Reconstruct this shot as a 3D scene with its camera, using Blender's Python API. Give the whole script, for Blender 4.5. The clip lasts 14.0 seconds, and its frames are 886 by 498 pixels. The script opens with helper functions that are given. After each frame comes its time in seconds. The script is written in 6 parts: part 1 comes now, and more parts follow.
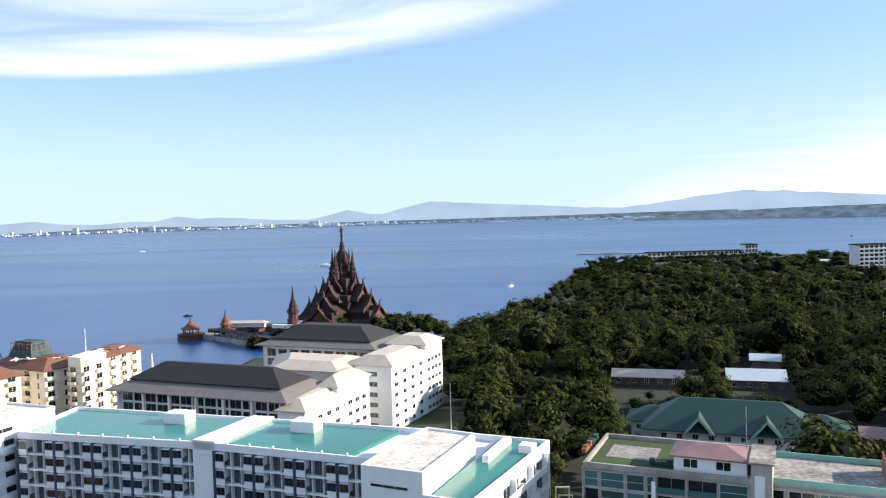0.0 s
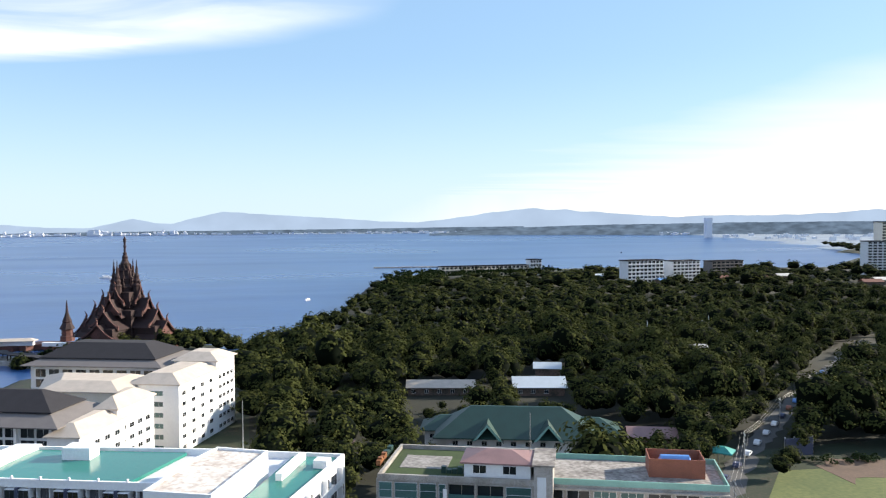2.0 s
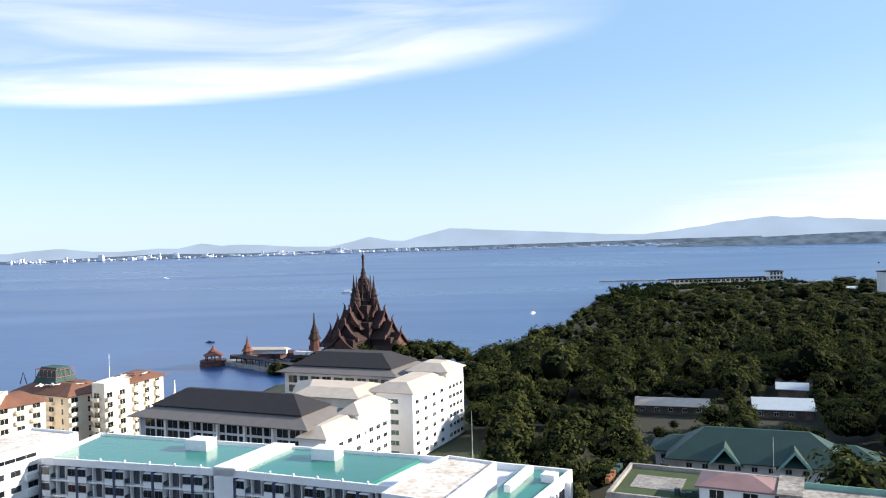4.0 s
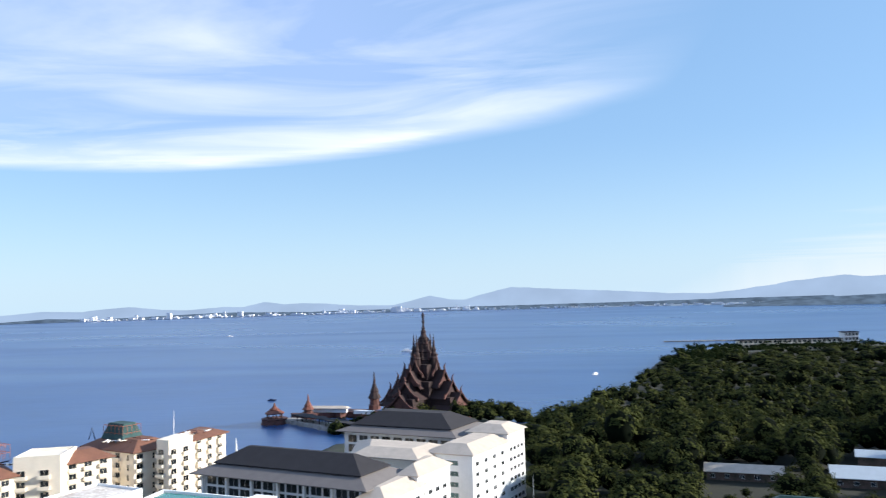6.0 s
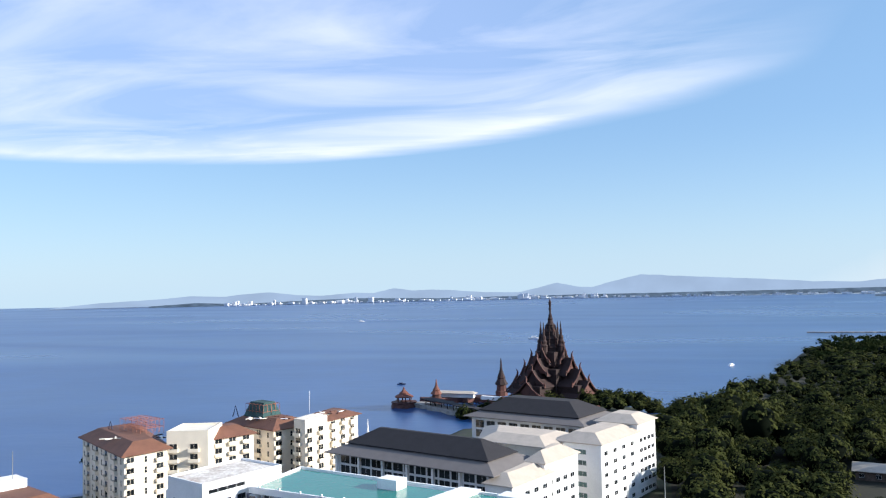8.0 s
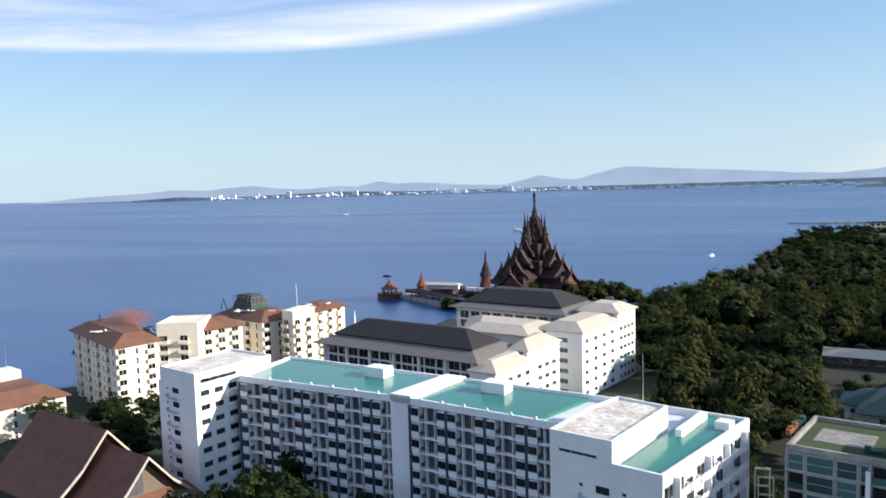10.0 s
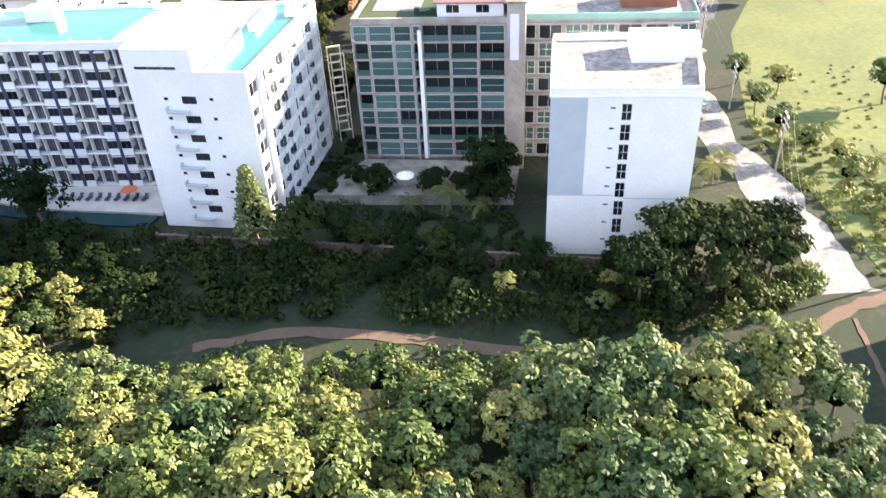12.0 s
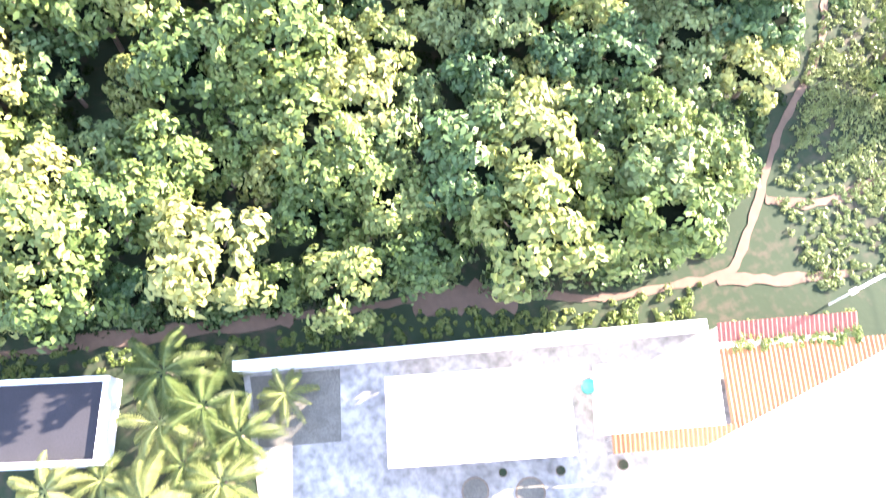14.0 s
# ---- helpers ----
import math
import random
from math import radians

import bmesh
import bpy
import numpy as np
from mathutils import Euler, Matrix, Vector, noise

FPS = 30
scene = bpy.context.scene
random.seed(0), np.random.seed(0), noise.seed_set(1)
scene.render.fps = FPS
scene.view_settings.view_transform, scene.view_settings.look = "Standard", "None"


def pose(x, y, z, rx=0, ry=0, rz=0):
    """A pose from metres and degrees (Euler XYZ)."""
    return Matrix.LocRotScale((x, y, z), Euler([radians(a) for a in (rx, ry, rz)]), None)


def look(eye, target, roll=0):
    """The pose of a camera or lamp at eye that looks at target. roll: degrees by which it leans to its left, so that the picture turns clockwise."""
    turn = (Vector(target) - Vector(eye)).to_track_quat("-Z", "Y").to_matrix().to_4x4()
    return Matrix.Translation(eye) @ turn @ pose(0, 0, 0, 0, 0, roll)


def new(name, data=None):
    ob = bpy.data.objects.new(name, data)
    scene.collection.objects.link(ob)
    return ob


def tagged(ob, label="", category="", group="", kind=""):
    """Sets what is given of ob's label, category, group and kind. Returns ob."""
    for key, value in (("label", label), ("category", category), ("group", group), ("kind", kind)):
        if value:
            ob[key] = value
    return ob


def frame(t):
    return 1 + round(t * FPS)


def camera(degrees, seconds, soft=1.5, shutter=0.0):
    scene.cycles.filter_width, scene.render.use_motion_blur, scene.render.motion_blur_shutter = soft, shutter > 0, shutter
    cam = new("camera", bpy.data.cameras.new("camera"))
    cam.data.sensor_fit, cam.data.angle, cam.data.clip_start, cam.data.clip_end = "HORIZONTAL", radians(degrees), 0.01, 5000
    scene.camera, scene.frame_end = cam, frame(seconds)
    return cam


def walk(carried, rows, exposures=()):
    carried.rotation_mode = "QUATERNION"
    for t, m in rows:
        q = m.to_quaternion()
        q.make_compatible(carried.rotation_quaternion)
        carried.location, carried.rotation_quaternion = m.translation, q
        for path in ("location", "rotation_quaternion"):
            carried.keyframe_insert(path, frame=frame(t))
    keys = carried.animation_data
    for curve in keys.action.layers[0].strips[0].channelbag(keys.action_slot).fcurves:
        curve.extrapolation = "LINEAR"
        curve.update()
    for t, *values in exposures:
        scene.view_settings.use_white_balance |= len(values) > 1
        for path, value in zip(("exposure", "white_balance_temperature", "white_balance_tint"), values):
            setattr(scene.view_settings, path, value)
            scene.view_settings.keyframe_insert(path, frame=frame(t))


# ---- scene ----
cam = camera(58.5, 14.0, soft=1.15, shutter=0.2)
EYE = (0.0, 0.0, 68.0)
PATH = [
    (0, 0.59, -2.89, 1.55),
    (0.5, -1.90, -2.12, 0.56),
    (1, -6.46, -1.21, 0.01),
    (1.5, -11.63, -1.39, -0.46),
    (2, -13.98, -2.17, 0.29),
    (2.3, -15.64, -2.29, 0.10),
    (2.5, -15.32, -2.64, 0.24),
    (3, -8.51, -2.22, 1.23),
    (3.5, -0.62, -1.54, 1.68),
    (3.7, 1.28, -1.23, 1.28),
    (5.8, 4.00, 2.28, 2.21),
    (6, 6.47, 3.47, 1.54),
    (6.5, 13.08, 3.60, 1.21),
    (7, 15.12, 3.66, 1.40),
    (7.2, 14.19, 2.64, 1.49),
    (9.3, 18.60, 2.98, 0.66),
    (9.5, 18.20, 1.79, 0.46),
    (10, 14.49, -5.03, 1.51),
    (10.3, 10.25, -9.39, 1.36),
    (10.5, 7.38, -12.53, 1.38),
    (11, -2.18, -21.21, 1.40),
    (11.5, -10.00, -27.89, 2.19),
    (12, -16.70, -34.60, 2.58),
    (12.5, -20.67, -41.61, 2.79),
    (12.9, -23.46, -49.09, 2.48),
    (13, -24.03, -51.17, 2.21),
    (13.5, -25.93, -61.16, 1.76),
    (14, -26.65, -72.21, 1.11),
]
EXPOSURES = [(0.0, 1.1, 6950, 10), (3.7, 1.1, 6950, 10), (5.8, 0.9, 6350, 10), (7.2, 0.85, 6300, 10), (9.5, 0.75, 6350, 10), (10.0, 0.8, 6600, 10), (10.5, 1.15, 7100, 10), (11.0, 1.45, 7300, 10), (11.5, 2.0, 7400, 13), (12.0, 2.5, 7700, 18), (12.5, 3.0, 7600, 20), (13.0, 3.6, 7500, 20), (13.5, 3.9, 7250, 24), (14.0, 3.9, 6850, 21)]
walk(cam, [(t, pose(*EYE, 90 + pitch, roll, yaw)) for t, yaw, pitch, roll in PATH], EXPOSURES)

# ---- world and sun ----
SUN_DIR = Vector((0.93, 0.03, 0.36)).normalized()
sun_el = math.asin(SUN_DIR.z)
sun_az = math.atan2(SUN_DIR.x, SUN_DIR.y)
world = bpy.data.worlds.new("world")
scene.world = world
world.use_nodes = True
wt = world.node_tree
wt.nodes.clear()


def wnode(kind, **inputs):
    n = wt.nodes.new(kind)
    for k, v in inputs.items():
        n.inputs[k].default_value = v
    return n


def wmath(op, a, b=None, clamp=False):
    n = wt.nodes.new("ShaderNodeMath")
    n.operation, n.use_clamp = op, clamp
    for i, v in enumerate((a, b)):
        if v is None:
            continue
        if isinstance(v, (int, float)):
            n.inputs[i].default_value = v
        else:
            wt.links.new(v, n.inputs[i])
    return n.outputs[0]


sky = wt.nodes.new("ShaderNodeTexSky")
sky.sky_type, sky.sun_disc = "NISHITA", False
sky.sun_elevation, sky.sun_rotation = sun_el, sun_az
sky.altitude, sky.air_density, sky.dust_density, sky.ozone_density = 60, 1.0, 0.5, 3.0
coord = wt.nodes.new("ShaderNodeTexCoord")
sep = wt.nodes.new("ShaderNodeSeparateXYZ")
wt.links.new(coord.outputs["Generated"], sep.inputs[0])
up = wmath("MAXIMUM", sep.outputs["Z"], 0.03)
px_, py_ = wmath("DIVIDE", sep.outputs["X"], up), wmath("DIVIDE", sep.outputs["Y"], up)
# a sheet of high wispy cloud with one long edge, and thin streaks over it
comb = wt.nodes.new("ShaderNodeCombineXYZ")
wt.links.new(wmath("MULTIPLY", px_, 0.75), comb.inputs[0])
wt.links.new(wmath("MULTIPLY", py_, 1.45), comb.inputs[1])
wisps = wnode("ShaderNodeTexNoise", Scale=0.75, Detail=7.0, Roughness=0.56, Distortion=0.9)
wt.links.new(comb.outputs[0], wisps.inputs["Vector"])
bend = wnode("ShaderNodeTexNoise", Scale=0.35, Detail=4.0, Roughness=0.5)
wt.links.new(comb.outputs[0], bend.inputs["Vector"])
bow = wmath("MULTIPLY", wmath("POWER", wmath("ABSOLUTE", wmath("ADD", px_, 2.2)), 2.0), 0.19)
edge = wmath("SUBTRACT", wmath("SUBTRACT", 5.75, py_), bow)
edge = wmath("ADD", edge, wmath("MULTIPLY", wmath("SUBTRACT", bend.outputs[0], 0.5), 1.1))
sheet = wmath("MULTIPLY", edge, 2.2, True)
rim = wmath("SUBTRACT", 1.0, wmath("MULTIPLY", wmath("ABSOLUTE", wmath("SUBTRACT", edge, 0.55)), 1.15), True)
streak = wmath("MULTIPLY", wmath("SUBTRACT", wisps.outputs[0], 0.43), 3.2, True)
cover = wmath("MULTIPLY", sheet, wmath("ADD", wmath("MULTIPLY", streak, 0.55), wmath("MULTIPLY", rim, 0.55)), True)
cover = wmath("MULTIPLY", cover, wmath("MULTIPLY", wmath("SUBTRACT", 0.72, px_), 1.1, True), True)
# bright haze low in the east, under the sun, and a pale veil towards the horizon
haze = wmath("SUBTRACT", wmath("SUBTRACT", wmath("MULTIPLY", sep.outputs["X"], 0.34), sep.outputs["Z"]), 0.045)
haze = wmath("ADD", haze, wmath("MULTIPLY", wmath("SUBTRACT", bend.outputs[0], 0.5), 0.10))
haze = wmath("MULTIPLY", haze, 7.5, True)
low = wmath("SUBTRACT", 1.0, wmath("MULTIPLY", sep.outputs["Z"], 5.0), True)
low = wmath("MULTIPLY", wmath("POWER", low, 1.6), 0.7)


def over(under, factor, color):
    n = wt.nodes.new("ShaderNodeMix")
    n.data_type = "RGBA"
    n.inputs["B"].default_value = (*color, 1)
    if isinstance(factor, float):
        n.inputs["Factor"].default_value = factor
    else:
        wt.links.new(factor, n.inputs["Factor"])
    wt.links.new(under, n.inputs["A"])
    return n.outputs["Result"]


tinted = over(sky.outputs[0], 0.5, (2.6, 4.5, 7.2))
tinted = over(tinted, low, (4.5, 5.8, 6.6))
tinted = over(tinted, haze, (6.6, 6.6, 6.4))
veil = wmath("MULTIPLY", wmath("MULTIPLY", edge, 0.5, True), wmath("MULTIPLY", wmath("SUBTRACT", 0.72, px_), 0.7, True))
tinted = over(tinted, wmath("MULTIPLY", veil, 0.30), (4.3, 5.0, 8.2))
tinted = over(tinted, cover, (7.0, 7.3, 8.2))
back = wnode("ShaderNodeBackground", Strength=0.085)
wt.links.new(tinted, back.inputs["Color"])
wt.links.new(back.outputs[0], wt.nodes.new("ShaderNodeOutputWorld").inputs[0])

sun = new("sun", bpy.data.lights.new("sun", "SUN"))
sun.data.energy, sun.data.angle, sun.data.color = 5.0, radians(0.55), (1.0, 0.93, 0.82)
sun.matrix_world = look(SUN_DIR * 300, (0, 0, 0))


# ---- materials ----
def mat(name, color, rough=0.8, metal=0.0, var=0.25, scale=0.5, fine=6.0, bump=0.15, stain=None, spread=0.0, coat=0.0):
    """Paint, stone, tile or metal: two scales of noise vary the colour and roughness, and give a fine relief."""
    m = bpy.data.materials.new(name)
    m.use_nodes = True
    t = m.node_tree
    p = t.nodes["Principled BSDF"]
    p.inputs["Roughness"].default_value, p.inputs["Metallic"].default_value = rough, metal
    p.inputs["Coat Weight"].default_value = coat
    c = t.nodes.new("ShaderNodeTexCoord")
    big, small = t.nodes.new("ShaderNodeTexNoise"), t.nodes.new("ShaderNodeTexNoise")
    for n, s, d in ((big, scale, 5), (small, fine, 4)):
        n.inputs["Scale"].default_value, n.inputs["Detail"].default_value = s, d
        t.links.new(c.outputs["Object"], n.inputs["Vector"])
    mul = t.nodes.new("ShaderNodeMath")
    mul.operation = "MULTIPLY"
    t.links.new(big.outputs[0], mul.inputs[0])
    t.links.new(small.outputs[0], mul.inputs[1])
    ramp = t.nodes.new("ShaderNodeValToRGB")
    ramp.color_ramp.elements[0].position, ramp.color_ramp.elements[1].position = 0.12, 0.36
    dark = stain or tuple(v * (1 - var) for v in color)
    ramp.color_ramp.elements[0].color, ramp.color_ramp.elements[1].color = (*dark, 1), (*color, 1)
    t.links.new(mul.outputs[0], ramp.inputs[0])
    out = ramp.outputs[0]
    if spread:
        info, hsv, rng = t.nodes.new("ShaderNodeObjectInfo"), t.nodes.new("ShaderNodeHueSaturation"), t.nodes.new("ShaderNodeMapRange")
        rng.inputs["To Min"].default_value, rng.inputs["To Max"].default_value = 1 - spread, 1 + spread
        t.links.new(info.outputs["Random"], rng.inputs["Value"])
        t.links.new(rng.outputs[0], hsv.inputs["Value"])
        t.links.new(out, hsv.inputs["Color"])
        out = hsv.outputs[0]
    t.links.new(out, p.inputs["Base Color"])
    if bump:
        b = t.nodes.new("ShaderNodeBump")
        b.inputs["Strength"].default_value, b.inputs["Distance"].default_value = bump, 0.05
        t.links.new(small.outputs[0], b.inputs["Height"])
        t.links.new(b.outputs[0], p.inputs["Normal"])
    return m


def leaf_mat(name, a, b, c, through_light=0.3, rough=0.5, gloss=0.25, single=0.2, patch=0.07):
    """Foliage: every clump and every tree has a tone of its own between three greens; thin leaves let some light through."""
    m = bpy.data.materials.new(name)
    m.use_nodes = True
    t = m.node_tree
    p = t.nodes["Principled BSDF"]
    p.inputs["Roughness"].default_value = rough
    p.inputs["Specular IOR Level"].default_value = gloss
    geo, info, co, nz = (t.nodes.new(k) for k in ("ShaderNodeNewGeometry", "ShaderNodeObjectInfo", "ShaderNodeTexCoord", "ShaderNodeTexNoise"))
    nz.inputs["Scale"].default_value, nz.inputs["Detail"].default_value = patch, 3
    t.links.new(co.outputs["Object"], nz.inputs["Vector"])
    s1, s2, s3 = (t.nodes.new("ShaderNodeMath") for _ in range(3))
    s1.operation, s1.inputs[1].default_value, s1.inputs[2].default_value = "MULTIPLY_ADD", single, 0.175 - single / 2
    s2.operation, s2.inputs[1].default_value = "MULTIPLY_ADD", 0.5
    s3.operation, s3.inputs[1].default_value = "MULTIPLY_ADD", 0.55
    t.links.new(geo.outputs["Random Per Island"], s1.inputs[0])
    t.links.new(info.outputs["Random"], s2.inputs[0])
    t.links.new(s1.outputs[0], s2.inputs[2])
    t.links.new(nz.outputs[0], s3.inputs[0])
    t.links.new(s2.outputs[0], s3.inputs[2])
    ramp = t.nodes.new("ShaderNodeValToRGB")
    e = ramp.color_ramp.elements
    e[0].position, e[0].color, e[1].position, e[1].color = 0.35, (*a, 1), 0.95, (*c, 1)
    mid = e.new(0.62)
    mid.color = (*b, 1)
    t.links.new(s3.outputs[0], ramp.inputs[0])
    t.links.new(ramp.outputs[0], p.inputs["Base Color"])
    tr, mx = t.nodes.new("ShaderNodeBsdfTranslucent"), t.nodes.new("ShaderNodeMixShader")
    t.links.new(ramp.outputs[0], tr.inputs["Color"])
    mx.inputs[0].default_value = through_light
    t.links.new(p.outputs[0], mx.inputs[1])
    t.links.new(tr.outputs[0], mx.inputs[2])
    t.links.new(mx.outputs[0], t.nodes["Material Output"].inputs["Surface"])
    return m


def water_mat(name, color, rough, scale, bump, stretch=(1, 1, 1)):
    m = mat(name, color, rough, var=0.22, scale=0.004, fine=0.02, bump=0)
    t = m.node_tree
    p = t.nodes["Principled BSDF"]
    p.inputs["IOR"].default_value = 1.33
    c, mp, n = t.nodes.new("ShaderNodeTexCoord"), t.nodes.new("ShaderNodeMapping"), t.nodes.new("ShaderNodeTexNoise")
    mp.inputs["Scale"].default_value = stretch
    n.inputs["Scale"].default_value, n.inputs["Detail"].default_value = scale, 6
    t.links.new(c.outputs["Object"], mp.inputs[0])
    t.links.new(mp.outputs[0], n.inputs["Vector"])
    b = t.nodes.new("ShaderNodeBump")
    b.inputs["Strength"].default_value, b.inputs["Distance"].default_value = bump, 1.0
    t.links.new(n.outputs[0], b.inputs["Height"])
    t.links.new(b.outputs[0], p.inputs["Normal"])
    return m


WHITE = mat("white_paint", (0.80, 0.80, 0.80), 0.7, var=0.10, scale=0.25, fine=2.5)
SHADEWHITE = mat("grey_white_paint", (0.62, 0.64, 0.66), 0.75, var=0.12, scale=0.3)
CREAM = mat("cream_paint", (0.78, 0.70, 0.58), 0.75, var=0.13, scale=0.3)
PALEGREY = mat("pale_blue_grey_paint", (0.44, 0.50, 0.55), 0.7, var=0.1)
NAVY = mat("navy_paint", (0.04, 0.05, 0.10), 0.6, var=0.2)
CONCRETE = mat("weathered_concrete", (0.36, 0.345, 0.325), 0.9, var=0.4, scale=0.3, stain=(0.18, 0.16, 0.14))
DIRTYROOF = mat("stained_roof_screed", (0.36, 0.33, 0.30), 0.9, scale=0.25, fine=1.2, stain=(0.10, 0.085, 0.075))
GLASS = mat("dark_window_glass", (0.02, 0.025, 0.03), 0.08, var=0.3, bump=0, spread=0.5)
GREENGLASS = mat("green_tinted_glass", (0.055, 0.12, 0.12), 0.12, var=0.35, scale=0.15, bump=0, spread=0.45)
# the shade in loggia recesses and the loft opening is put into these greys
LOGGIAWALL = mat("shade_grey_loggia_wall", (0.20, 0.205, 0.235), 0.8, var=0.2)
DARKROOM = mat("dark_recess_shade", (0.07, 0.073, 0.088), 0.8, var=0.25)
TURQUOISE = water_mat("turquoise_pool_water", (0.03, 0.20, 0.165), 0.10, 1.1, 0.05)
SEA = water_mat("sea_water", (0.020, 0.070, 0.200), 0.30, 0.05, 0.18, (0.6, 1.5, 1))


def wind_streaks(m):
    """Long slicks of smoother and rougher water."""
    t = m.node_tree
    c, mp, n, r = (t.nodes.new(k) for k in ("ShaderNodeTexCoord", "ShaderNodeMapping", "ShaderNodeTexNoise", "ShaderNodeMapRange"))
    mp.inputs["Scale"].default_value, mp.inputs["Rotation"].default_value = (0.0009, 0.0030, 1), (0, 0, 0.3)
    n.inputs["Scale"].default_value, n.inputs["Detail"].default_value, n.inputs["Distortion"].default_value = 1.0, 2, 0.8
    t.links.new(c.outputs["Object"], mp.inputs[0])
    t.links.new(mp.outputs[0], n.inputs["Vector"])
    r.inputs["From Min"].default_value, r.inputs["From Max"].default_value = 0.35, 0.68
    r.inputs["To Min"].default_value, r.inputs["To Max"].default_value = 0.33, 0.26
    t.links.new(n.outputs[0], r.inputs["Value"])
    t.links.new(r.outputs[0], t.nodes["Principled BSDF"].inputs["Roughness"])


wind_streaks(SEA)
SLATE = mat("slate_grey_roof_tiles", (0.020, 0.019, 0.024), 0.95, var=0.3, scale=0.4)
BEIGEROOF = mat("beige_roof_tiles", (0.50, 0.43, 0.36), 0.8, var=0.2, scale=0.4)
GREYROOF = mat("brown_grey_roof_tiles", (0.15, 0.135, 0.13), 0.8, var=0.2, scale=0.4)
ORANGEROOF = mat("orange_brown_roof_tiles", (0.18, 0.078, 0.048), 0.8, var=0.35, scale=0.3)
REDROOF = mat("red_brown_roof_tiles", (0.17, 0.058, 0.038), 0.75, var=0.35, scale=0.4)
PINKROOF = mat("faded_red_metal_roof", (0.24, 0.14, 0.135), 0.6, var=0.2)
GREENROOF = mat("dark_green_roof_sheets", (0.011, 0.046, 0.036), 0.5, var=0.3, scale=0.3)
MINT = mat("mint_green_paint", (0.22, 0.42, 0.36), 0.7, var=0.2)
TEMPLEWOOD = mat("dark_carved_teak", (0.030, 0.011, 0.011), 0.8, var=0.6, scale=0.25, fine=1.3, bump=0.6)
# paler red: sunlight on the carved parts is put into this colour
TEMPLEPALE = mat("sunlit_tone_teak", (0.115, 0.045, 0.037), 0.8, var=0.6, scale=0.3, fine=1.3, bump=0.6)
RUST = mat("rust_red_metal", (0.30, 0.10, 0.06), 0.7, var=0.3)
BLUEPLASTIC = mat("blue_plastic", (0.10, 0.25, 0.55), 0.35, var=0.1)
STEEL = mat("galvanised_steel", (0.45, 0.45, 0.45), 0.4, 0.8, var=0.2)
ASPHALT = mat("worn_asphalt", (0.085, 0.083, 0.08), 0.9, var=0.3, scale=0.2)
OLDWALL = mat("mossy_dark_render", (0.17, 0.115, 0.09), 0.95, var=0.4, scale=0.3, fine=2.0, bump=0.3, stain=(0.05, 0.045, 0.035))
PAVING = mat("dull_grey_paving", (0.30, 0.28, 0.26), 0.9, var=0.35, scale=0.4, stain=(0.09, 0.085, 0.07))
DIRT = mat("pale_red_earth", (0.12, 0.076, 0.052), 0.95, var=0.25, scale=0.25, fine=1.5, bump=0.3)
SLAB = mat("pale_concrete_yard", (0.55, 0.53, 0.50), 0.9, var=0.3, scale=0.3)
YARD = mat("stained_yard_concrete", (0.30, 0.28, 0.26), 0.9, var=0.4, scale=0.3, fine=1.4, stain=(0.12, 0.11, 0.10))
PALEROOF = mat("pale_stained_screed", (0.72, 0.68, 0.62), 0.9, var=0.3, scale=0.3, fine=1.2, stain=(0.40, 0.33, 0.28))
TURF = mat("artificial_turf", (0.035, 0.062, 0.014), 0.95, var=0.4, scale=0.4)
MUD = mat("dark_wet_mud", (0.12, 0.11, 0.09), 0.85, var=0.4)
BARK = mat("grey_brown_bark", (0.16, 0.12, 0.09), 0.9, var=0.3, fine=4)
GRASS = mat("dry_green_grass", (0.115, 0.130, 0.036), 0.95, var=0.4, scale=0.05, fine=0.8, bump=0.4, stain=(0.06, 0.085, 0.022))
SOIL = mat("overgrown_ground", (0.046, 0.033, 0.021), 0.95, var=0.4, scale=0.12, fine=1.1, bump=0.5, stain=(0.010, 0.021, 0.006))
SOIL.node_tree.nodes["Color Ramp"].color_ramp.elements[0].position = 0.25
SOIL.node_tree.nodes["Color Ramp"].color_ramp.elements[1].position = 0.45
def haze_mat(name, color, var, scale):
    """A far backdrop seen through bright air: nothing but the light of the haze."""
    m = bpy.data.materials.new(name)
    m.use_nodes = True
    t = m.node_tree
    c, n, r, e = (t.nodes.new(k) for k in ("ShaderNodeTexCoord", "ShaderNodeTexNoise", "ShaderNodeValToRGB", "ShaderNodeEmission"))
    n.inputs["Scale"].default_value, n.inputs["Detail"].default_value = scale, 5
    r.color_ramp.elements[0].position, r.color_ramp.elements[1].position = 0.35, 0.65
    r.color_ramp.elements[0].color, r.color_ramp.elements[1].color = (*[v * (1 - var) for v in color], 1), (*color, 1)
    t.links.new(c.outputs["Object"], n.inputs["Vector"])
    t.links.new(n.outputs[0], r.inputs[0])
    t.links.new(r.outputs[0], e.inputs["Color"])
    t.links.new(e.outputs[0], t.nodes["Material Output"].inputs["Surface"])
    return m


# air haze is put into HILL, FARCOAST and FARLAND; the first two glow
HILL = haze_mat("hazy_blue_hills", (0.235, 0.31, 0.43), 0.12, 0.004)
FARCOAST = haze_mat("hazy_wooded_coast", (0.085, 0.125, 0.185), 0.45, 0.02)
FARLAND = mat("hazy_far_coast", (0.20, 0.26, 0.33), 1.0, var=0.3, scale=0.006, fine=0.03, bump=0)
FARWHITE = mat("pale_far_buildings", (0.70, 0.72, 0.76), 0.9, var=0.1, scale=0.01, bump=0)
LEAF = leaf_mat("sunlit_leaves", (0.034, 0.064, 0.018), (0.098, 0.138, 0.036), (0.235, 0.235, 0.074), 0.18)
